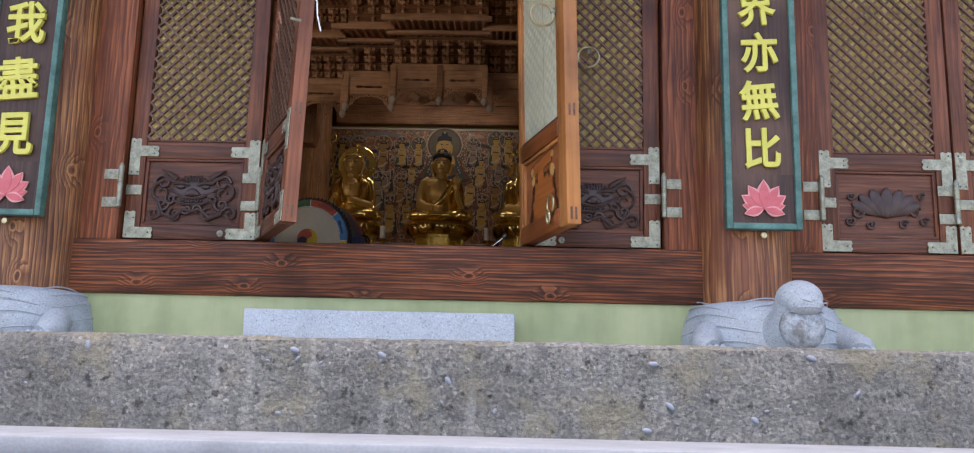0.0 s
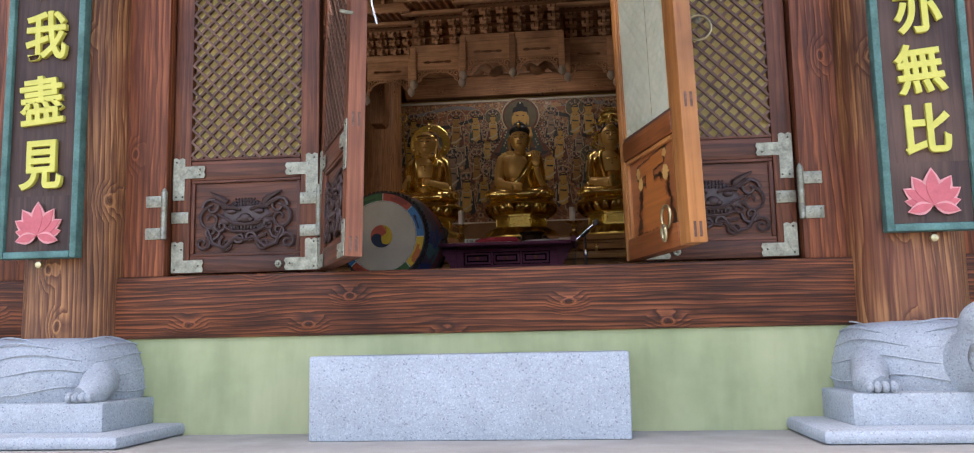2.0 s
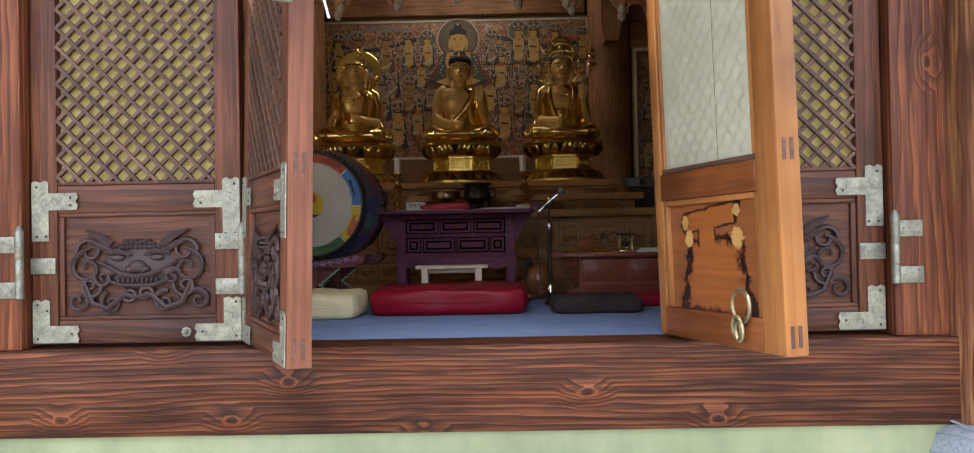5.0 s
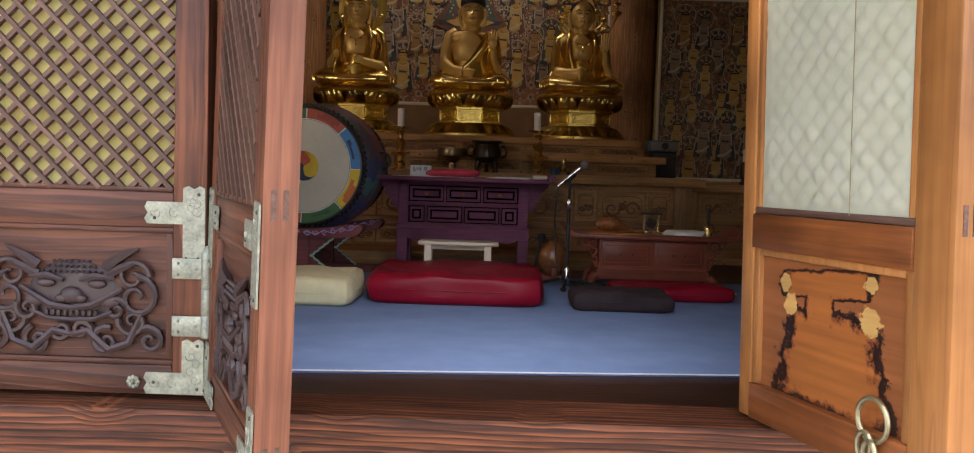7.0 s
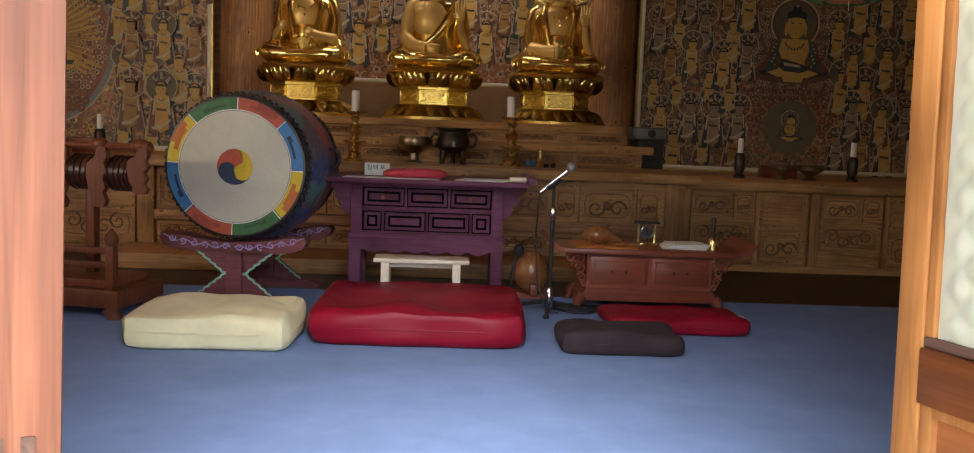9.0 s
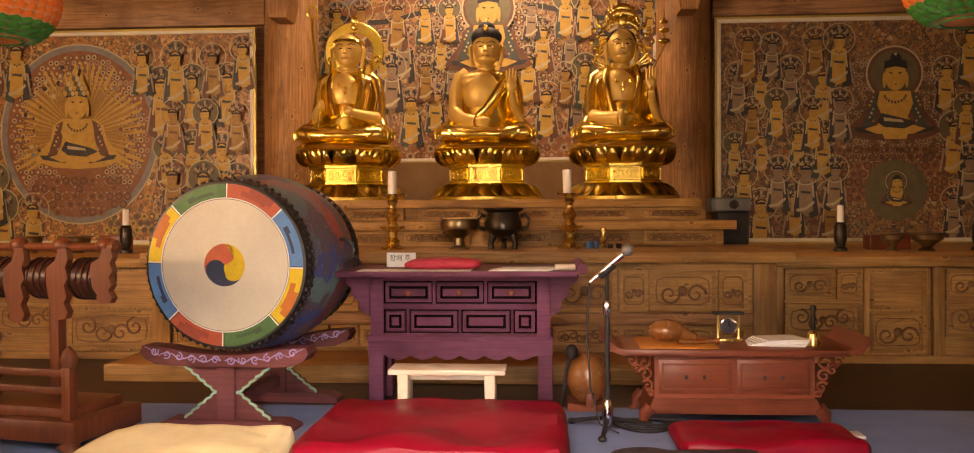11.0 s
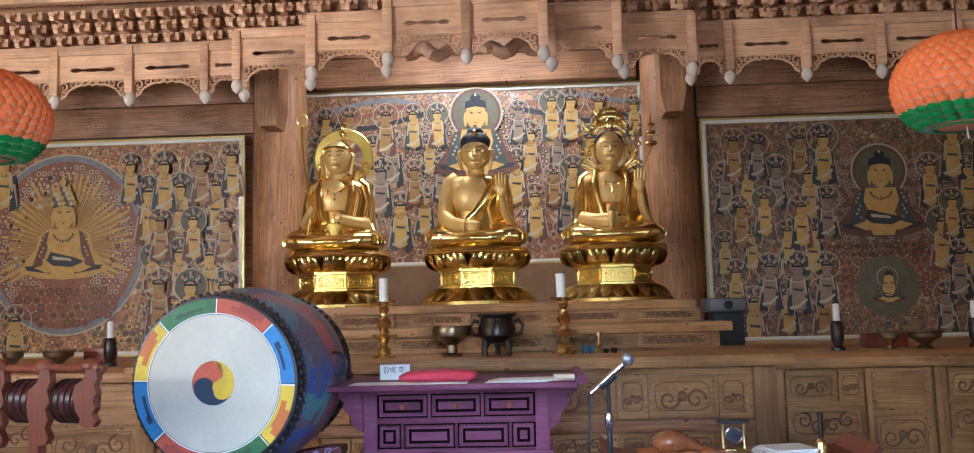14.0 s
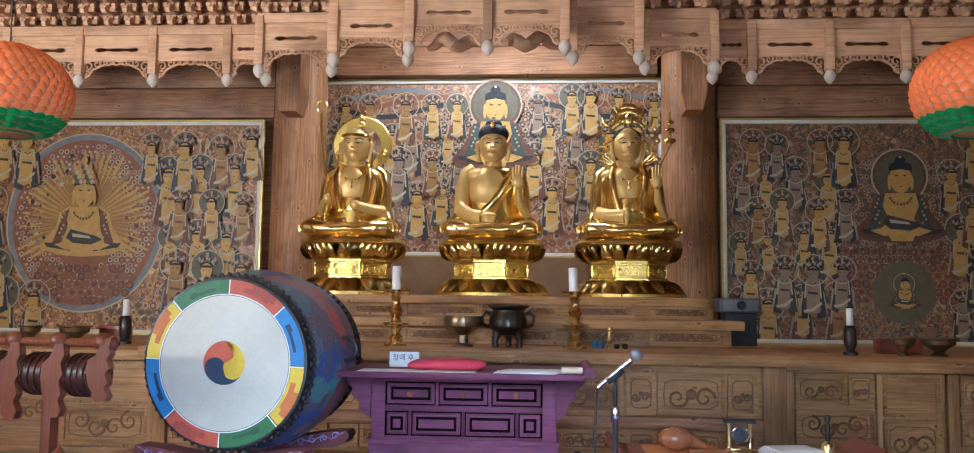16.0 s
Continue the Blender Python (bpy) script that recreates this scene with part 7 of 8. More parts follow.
def sector(r0, r1, a0, a1, y, n=14):
    """A ring sector in the face plane; angles clockwise from the top, in degrees."""
    b = bmesh.new()
    A = [radians(a0 + (a1 - a0) * i / n) for i in range(n + 1)]
    o = [b.verts.new((r1 * math.sin(a), y, r1 * math.cos(a))) for a in A]
    q = [b.verts.new((r0 * math.sin(a), y, r0 * math.cos(a))) for a in A]
    for i in range(n):
        b.faces.new((q[i], o[i], o[i + 1], q[i + 1]))
    return b


SEQ = [RED_PAINT, BLUE_PAINT, YELLOW_PAINT, GREEN_PAINT, RED_PAINT, BLUE_PAINT, YELLOW_PAINT, GREEN_PAINT]
ALT = [plain("dark_red_paint", (0.36, 0.06, 0.04)), plain("navy_paint", (0.02, 0.04, 0.09)), plain("orange_paint", (0.62, 0.17, 0.04)), plain("dark_green_paint", (0.03, 0.09, 0.045))]
for i in range(8):
    part("rim_band", sector(0.304, 0.366, 45 * i + 2, 45 * i + 46, -0.001), SEQ[i], drum, "painted rim band")
    part("rim_step", sector(0.318, 0.342, 45 * i + 14, 45 * i + 36, -0.002), ALT[i % 4], drum)
    part("rim_step", sector(0.332, 0.366, 45 * i + 20, 45 * i + 40, -0.0025), ALT[i % 4] if i % 2 == 0 else SEQ[i], drum)
    part("rim_line", sector(0.304, 0.366, 45 * i + 1.6, 45 * i + 2.6, -0.003), WHITE, drum)
part("rim_line", sector(0.299, 0.3035, 0, 360, -0.0035, 72), WHITE, drum)
part("rim_line", sector(0.2965, 0.299, 0, 360, -0.0036, 72), BLACK_PAINT, drum)
for i, (mt, rot) in enumerate(((RED_PAINT, 240), (YELLOW_PAINT, 0), (ALT[1], 120))):
    R_, pts = 0.096, []
    for j in range(15):       # outer arc of 120 degrees
        a = radians(rot + 120 * j / 14)
        pts.append((R_ * math.sin(a), R_ * math.cos(a)))

    def lobe(a0, rev):
        out = []
        c = (R_ / 2 * math.sin(radians(a0)), R_ / 2 * math.cos(radians(a0)))
        for j in range(1, 13):
            a = radians(a0 + 180 * j / 12)
            out.append((c[0] + R_ / 2 * math.sin(a), c[1] + R_ / 2 * math.cos(a)))
        return out[::-1] if rev else out
    pts += lobe(rot + 120, False)
    pts += lobe(rot, True)[1:]
    b = bmesh.new()
    f = b.faces.new([b.verts.new((x, -0.005, z)) for x, z in pts])
    bmesh.ops.triangulate(b, faces=[f], ngon_method="EAR_CLIP")
    part("swirl", b, mt, drum, "painted comma of the three-colour swirl", False)
part("ring_handle", tube(bmesh.new(), [(0.425 + 0.055 * math.sin(a), 0.40, 0.05 + 0.055 * math.cos(a)) for a in [2 * math.pi * i / 24 for i in range(24)]], 0.009, 8, None, True), BLACK_PAINT, drum)

stand = thing("drum_stand", "purple-brown drum stand with scroll-painted beams and fan braces", "drum stand", pose(0.168, 3.5, FLOOR, 0, 0, -4))
for y in (0.03, 0.66):
    b = bmesh.new()
    pts = [(-0.385, 0.378)]
    for i in range(13):
        u = -0.27 + 0.54 * i / 12
        pts.append((u, 0.372 - 0.032 * (1 - (u / 0.28) ** 2)))
    pts += [(0.385, 0.378), (0.395, 0.352), (0.375, 0.318), (0.32, 0.295), (0.22, 0.288), (-0.22, 0.288), (-0.32, 0.295), (-0.375, 0.318), (-0.395, 0.352)]
    beam_o = part("beam", prism(b, pts, y - 0.06, y + 0.06), LACQUER_STAND, stand, "curved top beam with lilac scrolls", False)
    for s in (1, -1):
        for k in range(6):
            b = scroll(bmesh.new(), s * (0.035 + 0.058 * k), 0.318 + 0.0014 * k * k, 0.02, 1.25, k * 2.6, s * (1 if k % 2 else -1), y - 0.061, 0.0038)
            part("scrollwork", b, SCROLL_LILAC, beam_o)
        vine = [(s * (0.01 + 0.033 * i), y - 0.0605, 0.316 + 0.012 * math.sin(i * 1.9) + 0.0004 * i * i) for i in range(12)]
        part("vine", tube(bmesh.new(), vine, [0.004 - 0.0002 * i for i in range(12)], 6), SCROLL_LILAC, beam_o)
    part("post", B(-0.042, 0.042, y - 0.04, y + 0.04, 0.03, 0.288, bev=0.004), LACQUER_STAND, stand)
    part("foot", prism(bmesh.new(), [(-0.33, 0), (0.33, 0), (0.325, 0.022), (0.27, 0.045), (-0.27, 0.045), (-0.325, 0.022)], y - 0.06, y + 0.06), LACQUER_STAND, stand, smooth=False)
    for s in (1, -1):
        for up in (1, -1):
            z0 = 0.288 if up == 1 else 0.045
            rim = [(s * (0.2 - 0.155 * u + 0.011 * abs(math.sin(u * 15.7))), z0 - up * (0.125 * u)) for u in [i / 20 for i in range(21)]]
            b = bmesh.new()
            prism(b, [(s * 0.042, z0)] + rim, y - 0.018, y + 0.018)
            o = part("brace", b, LACQUER_STAND, stand, smooth=False)
            part("brace_edge", tube(bmesh.new(), [(x, y - 0.019, z) for x, z in rim], 0.0065, 6), MINT, o, "mint painted scalloped edge")
part("tie", B(-0.03, 0.03, 0.1, 0.58, 0.09, 0.14), LACQUER_STAND, stand, smooth=False)

# ---- chanting table with drawers ----
tb = thing("chanting_table", "purple-brown lacquered table with small drawers and scrolled ends", "table", pose(1.178, 4.02, FLOOR))
part("top", B(-0.575, 0.575, -0.25, 0.35, 0.668, 0.695, bev=0.005), LACQUER_PURPLE, tb)
for s in (1, -1):
    part("scroll_end", tube(bmesh.new(), [(s * 0.575, -0.25, 0.69), (s * 0.60, -0.25, 0.705), (s * 0.60, 0.35, 0.705)][1:], 0.026, 12), LACQUER_PURPLE, tb)
    prof = [(s * 0.45, 0.668), (s * 0.59, 0.668), (s * 0.585, 0.64), (s * 0.54, 0.60), (s * 0.545, 0.57), (s * 0.50, 0.53), (s * 0.505, 0.50), (s * 0.47, 0.47), (s * 0.45, 0.46)]
    part("wing_bracket", prism(bmesh.new(), prof, -0.05, -0.025), LACQUER_PURPLE, tb, smooth=False)
# body coloured near black, as shade round the drawers
part("body", B(-0.45, 0.45, -0.010, 0.30, 0.36, 0.668), GROOVE_SHADE, tb, "recess between the drawers, its shade painted near black", False)
for x in (-0.45, 0.39):
    part("stile", B(x - (0.006 if x > 0 else 0), x + (0.066 if x < 0 else 0.06), -0.025, -0.012, 0.34, 0.665, bev=0.003), LACQUER_PURPLE, tb)
for xd, z0, z1 in ((-0.12875, 0.519, 0.633), (0.12875, 0.519, 0.633), (-0.261, 0.372, 0.491), (0.0, 0.372, 0.491), (0.261, 0.372, 0.491)):
    part("divider", B(xd - 0.007, xd + 0.007, -0.024, -0.012, z0, z1, bev=0.002), LACQUER_PURPLE, tb)
for z0, z1 in ((0.34, 0.372), (0.491, 0.519), (0.633, 0.665)):
    part("rail", B(-0.384, 0.384, -0.025, -0.012, z0, z1, bev=0.002), LACQUER_PURPLE, tb)


def drawer(x0, x1, z0, z1, knob):
    o = part("drawer", B(x0 + 0.003, x1 - 0.003, -0.022, -0.012, z0 + 0.003, z1 - 0.003, bev=0.002), LACQUER_PURPLE, tb)
    b = bmesh.new()
    for a, c, d, e in ((x0 + 0.012, x1 - 0.012, z1 - 0.02, z1 - 0.012), (x0 + 0.012, x1 - 0.012, z0 + 0.012, z0 + 0.02), (x0 + 0.012, x0 + 0.02, z0 + 0.02, z1 - 0.02), (x1 - 0.02, x1 - 0.012, z0 + 0.02, z1 - 0.02)):
        box(b, a, c, -0.030, -0.0235, d, e)
    part("moulding", b, LACQUER_PURPLE, o, smooth=False)
    # thin dark sheet paints the shade inside the moulding
    part("groove", B(x0 + 0.0205, x1 - 0.0205, -0.0232, -0.022, z0 + 0.0195, z1 - 0.0195), GROOVE_SHADE, o, smooth=False)
    part("field", B(x0 + 0.034, x1 - 0.034, -0.0285, -0.0232, z0 + 0.034, z1 - 0.034, bev=0.001), LACQUER_PURPLE, o)
    if knob:
        part("knob", lathe(bmesh.new(), [(0.008, 0), (0.006, 0.012), (0.015, 0.018), (0.017, 0.026), (0.009, 0.033)], 14, Matrix.Translation(((x0 + x1) / 2, -0.022, (z0 + z1) / 2)) @ Matrix.Rotation(radians(90), 4, "X")), LACQUER_RED, o)


for i in range(3):
    drawer(-0.376 + 0.2575 * i, -0.376 + 0.2575 * i + 0.237, 0.524, 0.628, True)
for x0, x1 in ((-0.376, -0.272), (-0.25, -0.011), (0.011, 0.25), (0.272, 0.376)):
    drawer(x0, x1, 0.377, 0.486, False)
apr = [(-0.46, 0.34), (-0.46, 0.27)] + [(-0.37 + 0.74 * i / 24, 0.262 - 0.022 * abs(math.sin(i * math.pi / 4))) for i in range(25)] + [(0.46, 0.27), (0.46, 0.34)]
part("apron", prism(bmesh.new(), apr, -0.035, -0.01), LACQUER_PURPLE, tb, smooth=False)
part("waist_board", B(-0.465, 0.465, -0.04, 0.31, 0.335, 0.36, bev=0.004), LACQUER_PURPLE, tb)
for x in (-0.46, 0.385):
    for y in (-0.031, 0.24):
        part("leg", B(x, x + 0.075, y, y + 0.065, 0.0, 0.335, bev=0.008), LACQUER_PURPLE, tb)
TT = FLOOR + 0.695
card = thing("name_card", "folded white card with handwritten letters on the table", "card", pose(0.86, 4.12, TT))
part("board", B(-0.07, 0.08, 0, 0.004, 0, 0.075), WHITE, card, smooth=False)
c = bpy.data.curves.new("lettering", "FONT")
c.body, c.size, c.align_x = "참배 후", 0.036, "CENTER"
tmp = new("lettering_tmp", c)
bpy.context.view_layer.update()
me = bpy.data.meshes.new_from_object(tmp)
bpy.data.objects.remove(tmp)
me.materials.clear()
me.materials.append(BLACK)
o = part("lettering", me, BLACK, card, "black handwritten letters")
o.matrix_basis = pose(0.0, -0.002, 0.035, 90, 0, 0)


def lump(bm, x0, x1, y0, y1, z0, z1, edge=0.05, sag=0.0, rough=0.006, seed=0, nx=26, ny=20, exp_=6):
    """A padded cushion: superellipse outline, plump sides, shallow dents."""
    cx, cy, cz = (x0 + x1) / 2, (y0 + y1) / 2, (z0 + z1) / 2
    rx, ry, rz = (x1 - x0) / 2, (y1 - y0) / 2, (z1 - z0) / 2
    n, k = 56, 12
    rows = []
    for j in range(k + 1):
        v = -1 + 2 * j / k
        rr = (1 - abs(v) ** 2.4) ** (1 / 2.4)
        row = []
        for i in range(n):
            a = 2 * math.pi * i / n
            ca, sa = math.cos(a), math.sin(a)
            s = (abs(ca) ** exp_ + abs(sa) ** exp_) ** (-1 / exp_)
            scale = 1 - edge / min(rx, ry) * (1 - rr) - (1 - rr) * 0.02
            p = Vector((cx + rx * ca * s * scale, cy + ry * sa * s * scale, cz + rz * v))
            w = noise.noise(Vector((p.x * 5 + seed, p.y * 5, p.z * 9))) * rough
            p.z = max(z0, p.z + (w if v > -0.5 else 0))
            p.x += w * 0.8
            p.y += w * 0.8
            row.append(bm.verts.new(p))
        rows.append(row)
    for a, c in zip(rows, rows[1:]):
        for i in range(n):
            bm.faces.new((a[i], a[(i + 1) % n], c[(i + 1) % n], c[i]))
    bm.faces.new(rows[0][::-1])
    top = rows[-1]
    inner = top
    for q in (0.85, 0.65, 0.45, 0.25, 0.1):
        nxt = []
        for i in range(n):
            p = top[i].co
            x, y = cx + (p.x - cx) * q, cy + (p.y - cy) * q
            z = z1 + rz * 0.10 * (1 - q * q) - sag * (1 - q) + noise.noise(Vector((x * 4 + seed, y * 4, 2))) * rough * 2
            nxt.append(bm.verts.new((x, y, z)))
        for i in range(n):
            bm.faces.new((inner[i], inner[(i + 1) % n], nxt[(i + 1) % n], nxt[i]))
        inner = nxt
    bm.faces.new(inner)
    return bm


solid("folded_cloth", lump(bmesh.new(), 0.92, 1.29, 3.86, 4.06, TT, TT + 0.055, 0.05, 0, 0.012, 3), PINK_CLOTH, "folded pink-red cloth bundle on the lacquered table", "cloth bundle")
t = thing("paper_sheaf", "loose white chant sheets on the lacquered table", "papers", pose(1.5, 3.86, TT))
for i in range(4):
    part("sheet", B(-0.16 + 0.02 * i, 0.13 + 0.01 * i, -0.09, 0.09, 0.001 + 0.003 * i, 0.0025 + 0.003 * i, m=Matrix.Rotation(radians(3 * i - 4), 4, "Z")), WHITE, t, smooth=False)
t = thing("paper_sheaf", "white cloth runner laid along the table", "papers", pose(1.0, 3.85, TT))
part("sheet", B(-0.3, 0.25, -0.07, 0.1, 0.0005, 0.002), WHITE, t, smooth=False)
t = thing("wooden_clappers", "pair of short pale wooden sticks on the table end", "wooden sticks", pose(1.70, 3.84, TT))
for dy in (-0.03, 0.03):
    part("stick", tube(bmesh.new(), [(-0.05, dy, 0.016), (0.045, dy * 0.6, 0.016)], 0.015, 10), WHITE_TIP, t)

t = thing("low_bench", "small unpainted pale wooden bench", "bench", pose(1.175, 3.5, FLOOR))
part("seat", B(-0.255, 0.255, -0.09, 0.09, 0.268, 0.29, bev=0.004), WHITE_TIP, t)
for x in (-0.215, 0.165):
    part("leg", B(x, x + 0.045, -0.08, 0.08, 0, 0.268, bev=0.004), WHITE_TIP, t)
part("stretcher", B(-0.17, 0.17, -0.015, 0.015, 0.235, 0.262), WHITE_TIP, t, smooth=False)

# ---- floor cushions ----


def cushion(name, x0, x1, y0, y1, h, mat, label, seed, piping=None, **kw):
    t = thing(name, label, "cushion", I4, "floor cushions")
    part("pad", lump(bmesh.new(), x0, x1, y0, y1, FLOOR + 0.008, FLOOR + 0.008 + h, seed=seed, **kw), mat, t)
    zz = FLOOR + 0.008 + h * 0.5
    n = 60
    pts = []
    for i in range(n):
        a = 2 * math.pi * i / n
        ca, sa = math.cos(a), math.sin(a)
        s = (abs(ca) ** 6 + abs(sa) ** 6) ** (-1 / 6)
        pts.append(((x0 + x1) / 2 + (x1 - x0) / 2 * ca * s * 1.003, (y0 + y1) / 2 + (y1 - y0) / 2 * sa * s * 1.003, zz))
    part("piping", tube(bmesh.new(), pts, 0.003, 6, None, True), piping or mat, t)
    return t


cushion("floor_cushion", 0.70, 1.69, 2.58, 3.42, 0.165, SATIN, "thick crimson satin floor cushion on blue matting", 1, rough=0.02, exp_=11, edge=0.03, sag=0.03)
cushion("floor_cushion", -0.05, 0.665, 2.42, 2.92, 0.15, CREAM, "folded cream cotton floor cushion on blue matting", 2, rough=0.022, exp_=12, edge=0.03)
cushion("floor_cushion", 1.83, 2.39, 2.55, 2.86, 0.105, MAROON, "folded dark maroon floor cushion on blue matting", 5, rough=0.018, exp_=14, edge=0.02)
cushion("floor_cushion", 2.12, 2.84, 3.0, 3.44, 0.085, SATIN, "flat crimson satin floor cushion before the low table", 7, rough=0.018, exp_=10, edge=0.03)

# ---- low red table and what lies on it ----
rt = thing("low_table", "red-brown lacquered low table with upturned ends and fretwork brackets", "table", pose(2.45, 3.82, FLOOR))
part("top", B(-0.50, 0.50, -0.22, 0.22, 0.325, 0.355, bev=0.006), LACQUER_RED, rt)
for s in (1, -1):
    b = bmesh.new()
    prism(b, [(s * 0.49, 0.325), (s * 0.55, 0.345), (s * 0.59, 0.395), (s * 0.575, 0.415), (s * 0.55, 0.39), (s * 0.52, 0.36), (s * 0.49, 0.355)], -0.22, 0.22)
    part("upturned_end", b, LACQUER_RED, rt, smooth=False)
    for cx, cz, r in ((0.40, 0.29, 0.034), (0.455, 0.30, 0.03), (0.395, 0.235, 0.032), (0.43, 0.26, 0.024), (0.385, 0.185, 0.026), (0.372, 0.15, 0.018)):
        part("fretwork_scroll", scroll(bmesh.new(), s * cx, cz, r, 1.3, 0.5 if s > 0 else 2.6, s, -0.17, 0.0085), LACQUER_RED, rt)
part("body", B(-0.355, 0.355, -0.17, 0.17, 0.13, 0.325), LACQUER_RED, rt, smooth=False)
for x0, x1 in ((-0.335, -0.012), (0.012, 0.335)):
    o = part("drawer", B(x0, x1, -0.178, -0.17, 0.15, 0.305, bev=0.002), LACQUER_RED, rt)
    b = bmesh.new()
    for a, c_, d, e in ((x0 + 0.015, x1 - 0.015, 0.28, 0.288), (x0 + 0.015, x1 - 0.015, 0.166, 0.174), (x0 + 0.015, x0 + 0.023, 0.174, 0.28), (x1 - 0.023, x1 - 0.015, 0.174, 0.28)):
        box(b, a, c_, -0.184, -0.178, d, e)
    part("moulding", b, LACQUER_RED, o, smooth=False)
    for dx in (-0.04, 0.04):
        part("pull_hole", ball(bmesh.new(), ((x0 + x1) / 2 + dx, -0.179, 0.225), (0.007, 0.003, 0.01), None, 8, 6), BLACK_PAINT, o)
part("skirt", prism(bmesh.new(), [(-0.36, 0.13), (0.36, 0.13), (0.385, 0.075), (0.40, 0.06), (-0.40, 0.06), (-0.385, 0.075)], -0.185, 0.185), LACQUER_RED, rt, smooth=False)
for s in (1, -1):
    for y in (-0.17, 0.17):
        part("leg", tube(bmesh.new(), [(s * 0.37, y, 0.09), (s * 0.40, y, 0.055), (s * 0.405, y, 0.025), (s * 0.42, y, 0.0)], [0.032, 0.03, 0.02, 0.026], 10), LACQUER_RED, rt)
RT = FLOOR + 0.355
solid("table_cloth", B(2.03, 2.38, 3.63, 3.98, RT, RT + 0.006, bev=0.002), ORANGE_CLOTH, "square orange cloth under the wooden gong", "cloth")
t = thing("wooden_gong", "polished brown hand gong with its wooden striker", "wooden gong", pose(2.17, 3.8, RT + 0.006))
b = ball(bmesh.new(), (0, 0, 0.055), (0.085, 0.065, 0.052), None, 24, 14)
tube(b, [(0.06, 0, 0.05), (0.11, 0, 0.03), (0.135, 0, 0.022)], [0.04, 0.022, 0.016], 12)
part("body", b, WALNUT, t)
part("striker", tube(bmesh.new(), [(0.04, -0.09, 0.014), (0.19, -0.07, 0.012), (0.23, -0.065, 0.014)], [0.01, 0.01, 0.016], 8), WALNUT, t)
t = thing("table_clock", "small brass pillar clock with a round dial", "clock", pose(2.47, 3.88, RT))
part("base", B(-0.062, 0.062, -0.03, 0.03, 0, 0.014, bev=0.002), BRASS, t)
part("cap", B(-0.07, 0.07, -0.032, 0.032, 0.128, 0.14, bev=0.002), BLACK, t)
for x in (-0.048, 0.048):
    part("pillar", lathe(bmesh.new(), [(0.011, 0.014), (0.007, 0.03), (0.009, 0.07), (0.007, 0.11), (0.011, 0.128)], 12, Matrix.Translation((x, 0, 0))), BRASS, t)
part("dial", lathe(bmesh.new(), [(0.04, 0), (0.041, 0.008), (0.036, 0.01), (0.034, 0.008), (0.0, 0.008)], 28, Matrix.Translation((0, -0.004, 0.072)) @ Matrix.Rotation(radians(90), 4, "X")), CHROME, t, "pale metal dial")
part("hand", B(-0.0015, 0.0015, -0.0145, -0.0135, 0.072, 0.098), BLACK, t, smooth=False)
part("hand", B(0.0, 0.018, -0.0145, -0.0135, 0.0705, 0.0735), BLACK, t, smooth=False)
t = thing("hand_bell", "brass hand bell with a turned dark handle", "bell", pose(2.83, 3.76, RT))
part("bell", lathe(bmesh.new(), [(0.034, 0.0), (0.034, 0.012), (0.029, 0.03), (0.026, 0.055), (0.014, 0.066), (0.006, 0.07)], 20), BRASS, t)
part("handle", lathe(bmesh.new(), [(0.008, 0.068), (0.012, 0.08), (0.009, 0.10), (0.013, 0.125), (0.009, 0.15), (0.014, 0.17), (0.01, 0.182), (0.002, 0.186)], 14), BRONZE, t)
t = thing("paper_sheaf", "stack of white booklets on the low table", "papers", pose(2.68, 3.8, RT))
for i in range(5):
    part("sheet", B(-0.14 + 0.012 * i, 0.11, -0.1, 0.08, 0.001 + 0.006 * i, 0.006 + 0.006 * i, m=Matrix.Rotation(radians(5 * i - 8), 4, "Z")), WHITE, t, smooth=False)
solid("folded_leaflet", B(2.80, 2.95, 3.42, 3.52, FLOOR + 0.008, FLOOR + 0.02, bev=0.002), WHITE, "white folded leaflet on the matting", "leaflet")

# ---- microphone stand, cables, large wooden gong ----
ms = thing("microphone_stand", "black and chrome microphone stand with a silver microphone", "microphone stand", pose(1.875, 3.52, FLOOR + 0.008))
part("lower_pole", tube(bmesh.new(), [(0, 0, 0.09), (0, 0, 0.53)], 0.0115, 12), BLACK, ms)
part("upper_pole", tube(bmesh.new(), [(0, 0, 0.53), (0, 0, 0.70)], 0.0085, 12), BLACK, ms)
part("collar", lathe(bmesh.new(), [(0.014, 0.51), (0.018, 0.515), (0.018, 0.565), (0.012, 0.575)], 14), CHROME, ms)
part("hub", lathe(bmesh.new(), [(0.022, 0.03), (0.026, 0.05), (0.024, 0.12), (0.014, 0.14)], 14), CHROME, ms)
for a in (20, 140, 260):
    leg = part("leg", tube(bmesh.new(), [(0, 0, 0.06), (0.2 * math.cos(radians(a)), 0.2 * math.sin(radians(a)), 0.016)], 0.01, 8), BLACK, ms)
    part("rubber_foot", ball(bmesh.new(), (0.2 * math.cos(radians(a)), 0.2 * math.sin(radians(a)), 0.014), (0.02, 0.02, 0.014), None, 10, 6), BLACK, leg)
part("clip", tube(bmesh.new(), [(-0.035, 0, 0.68), (0.0, 0, 0.705), (0.03, 0, 0.735)], [0.016, 0.017, 0.017], 12), BLACK, ms)
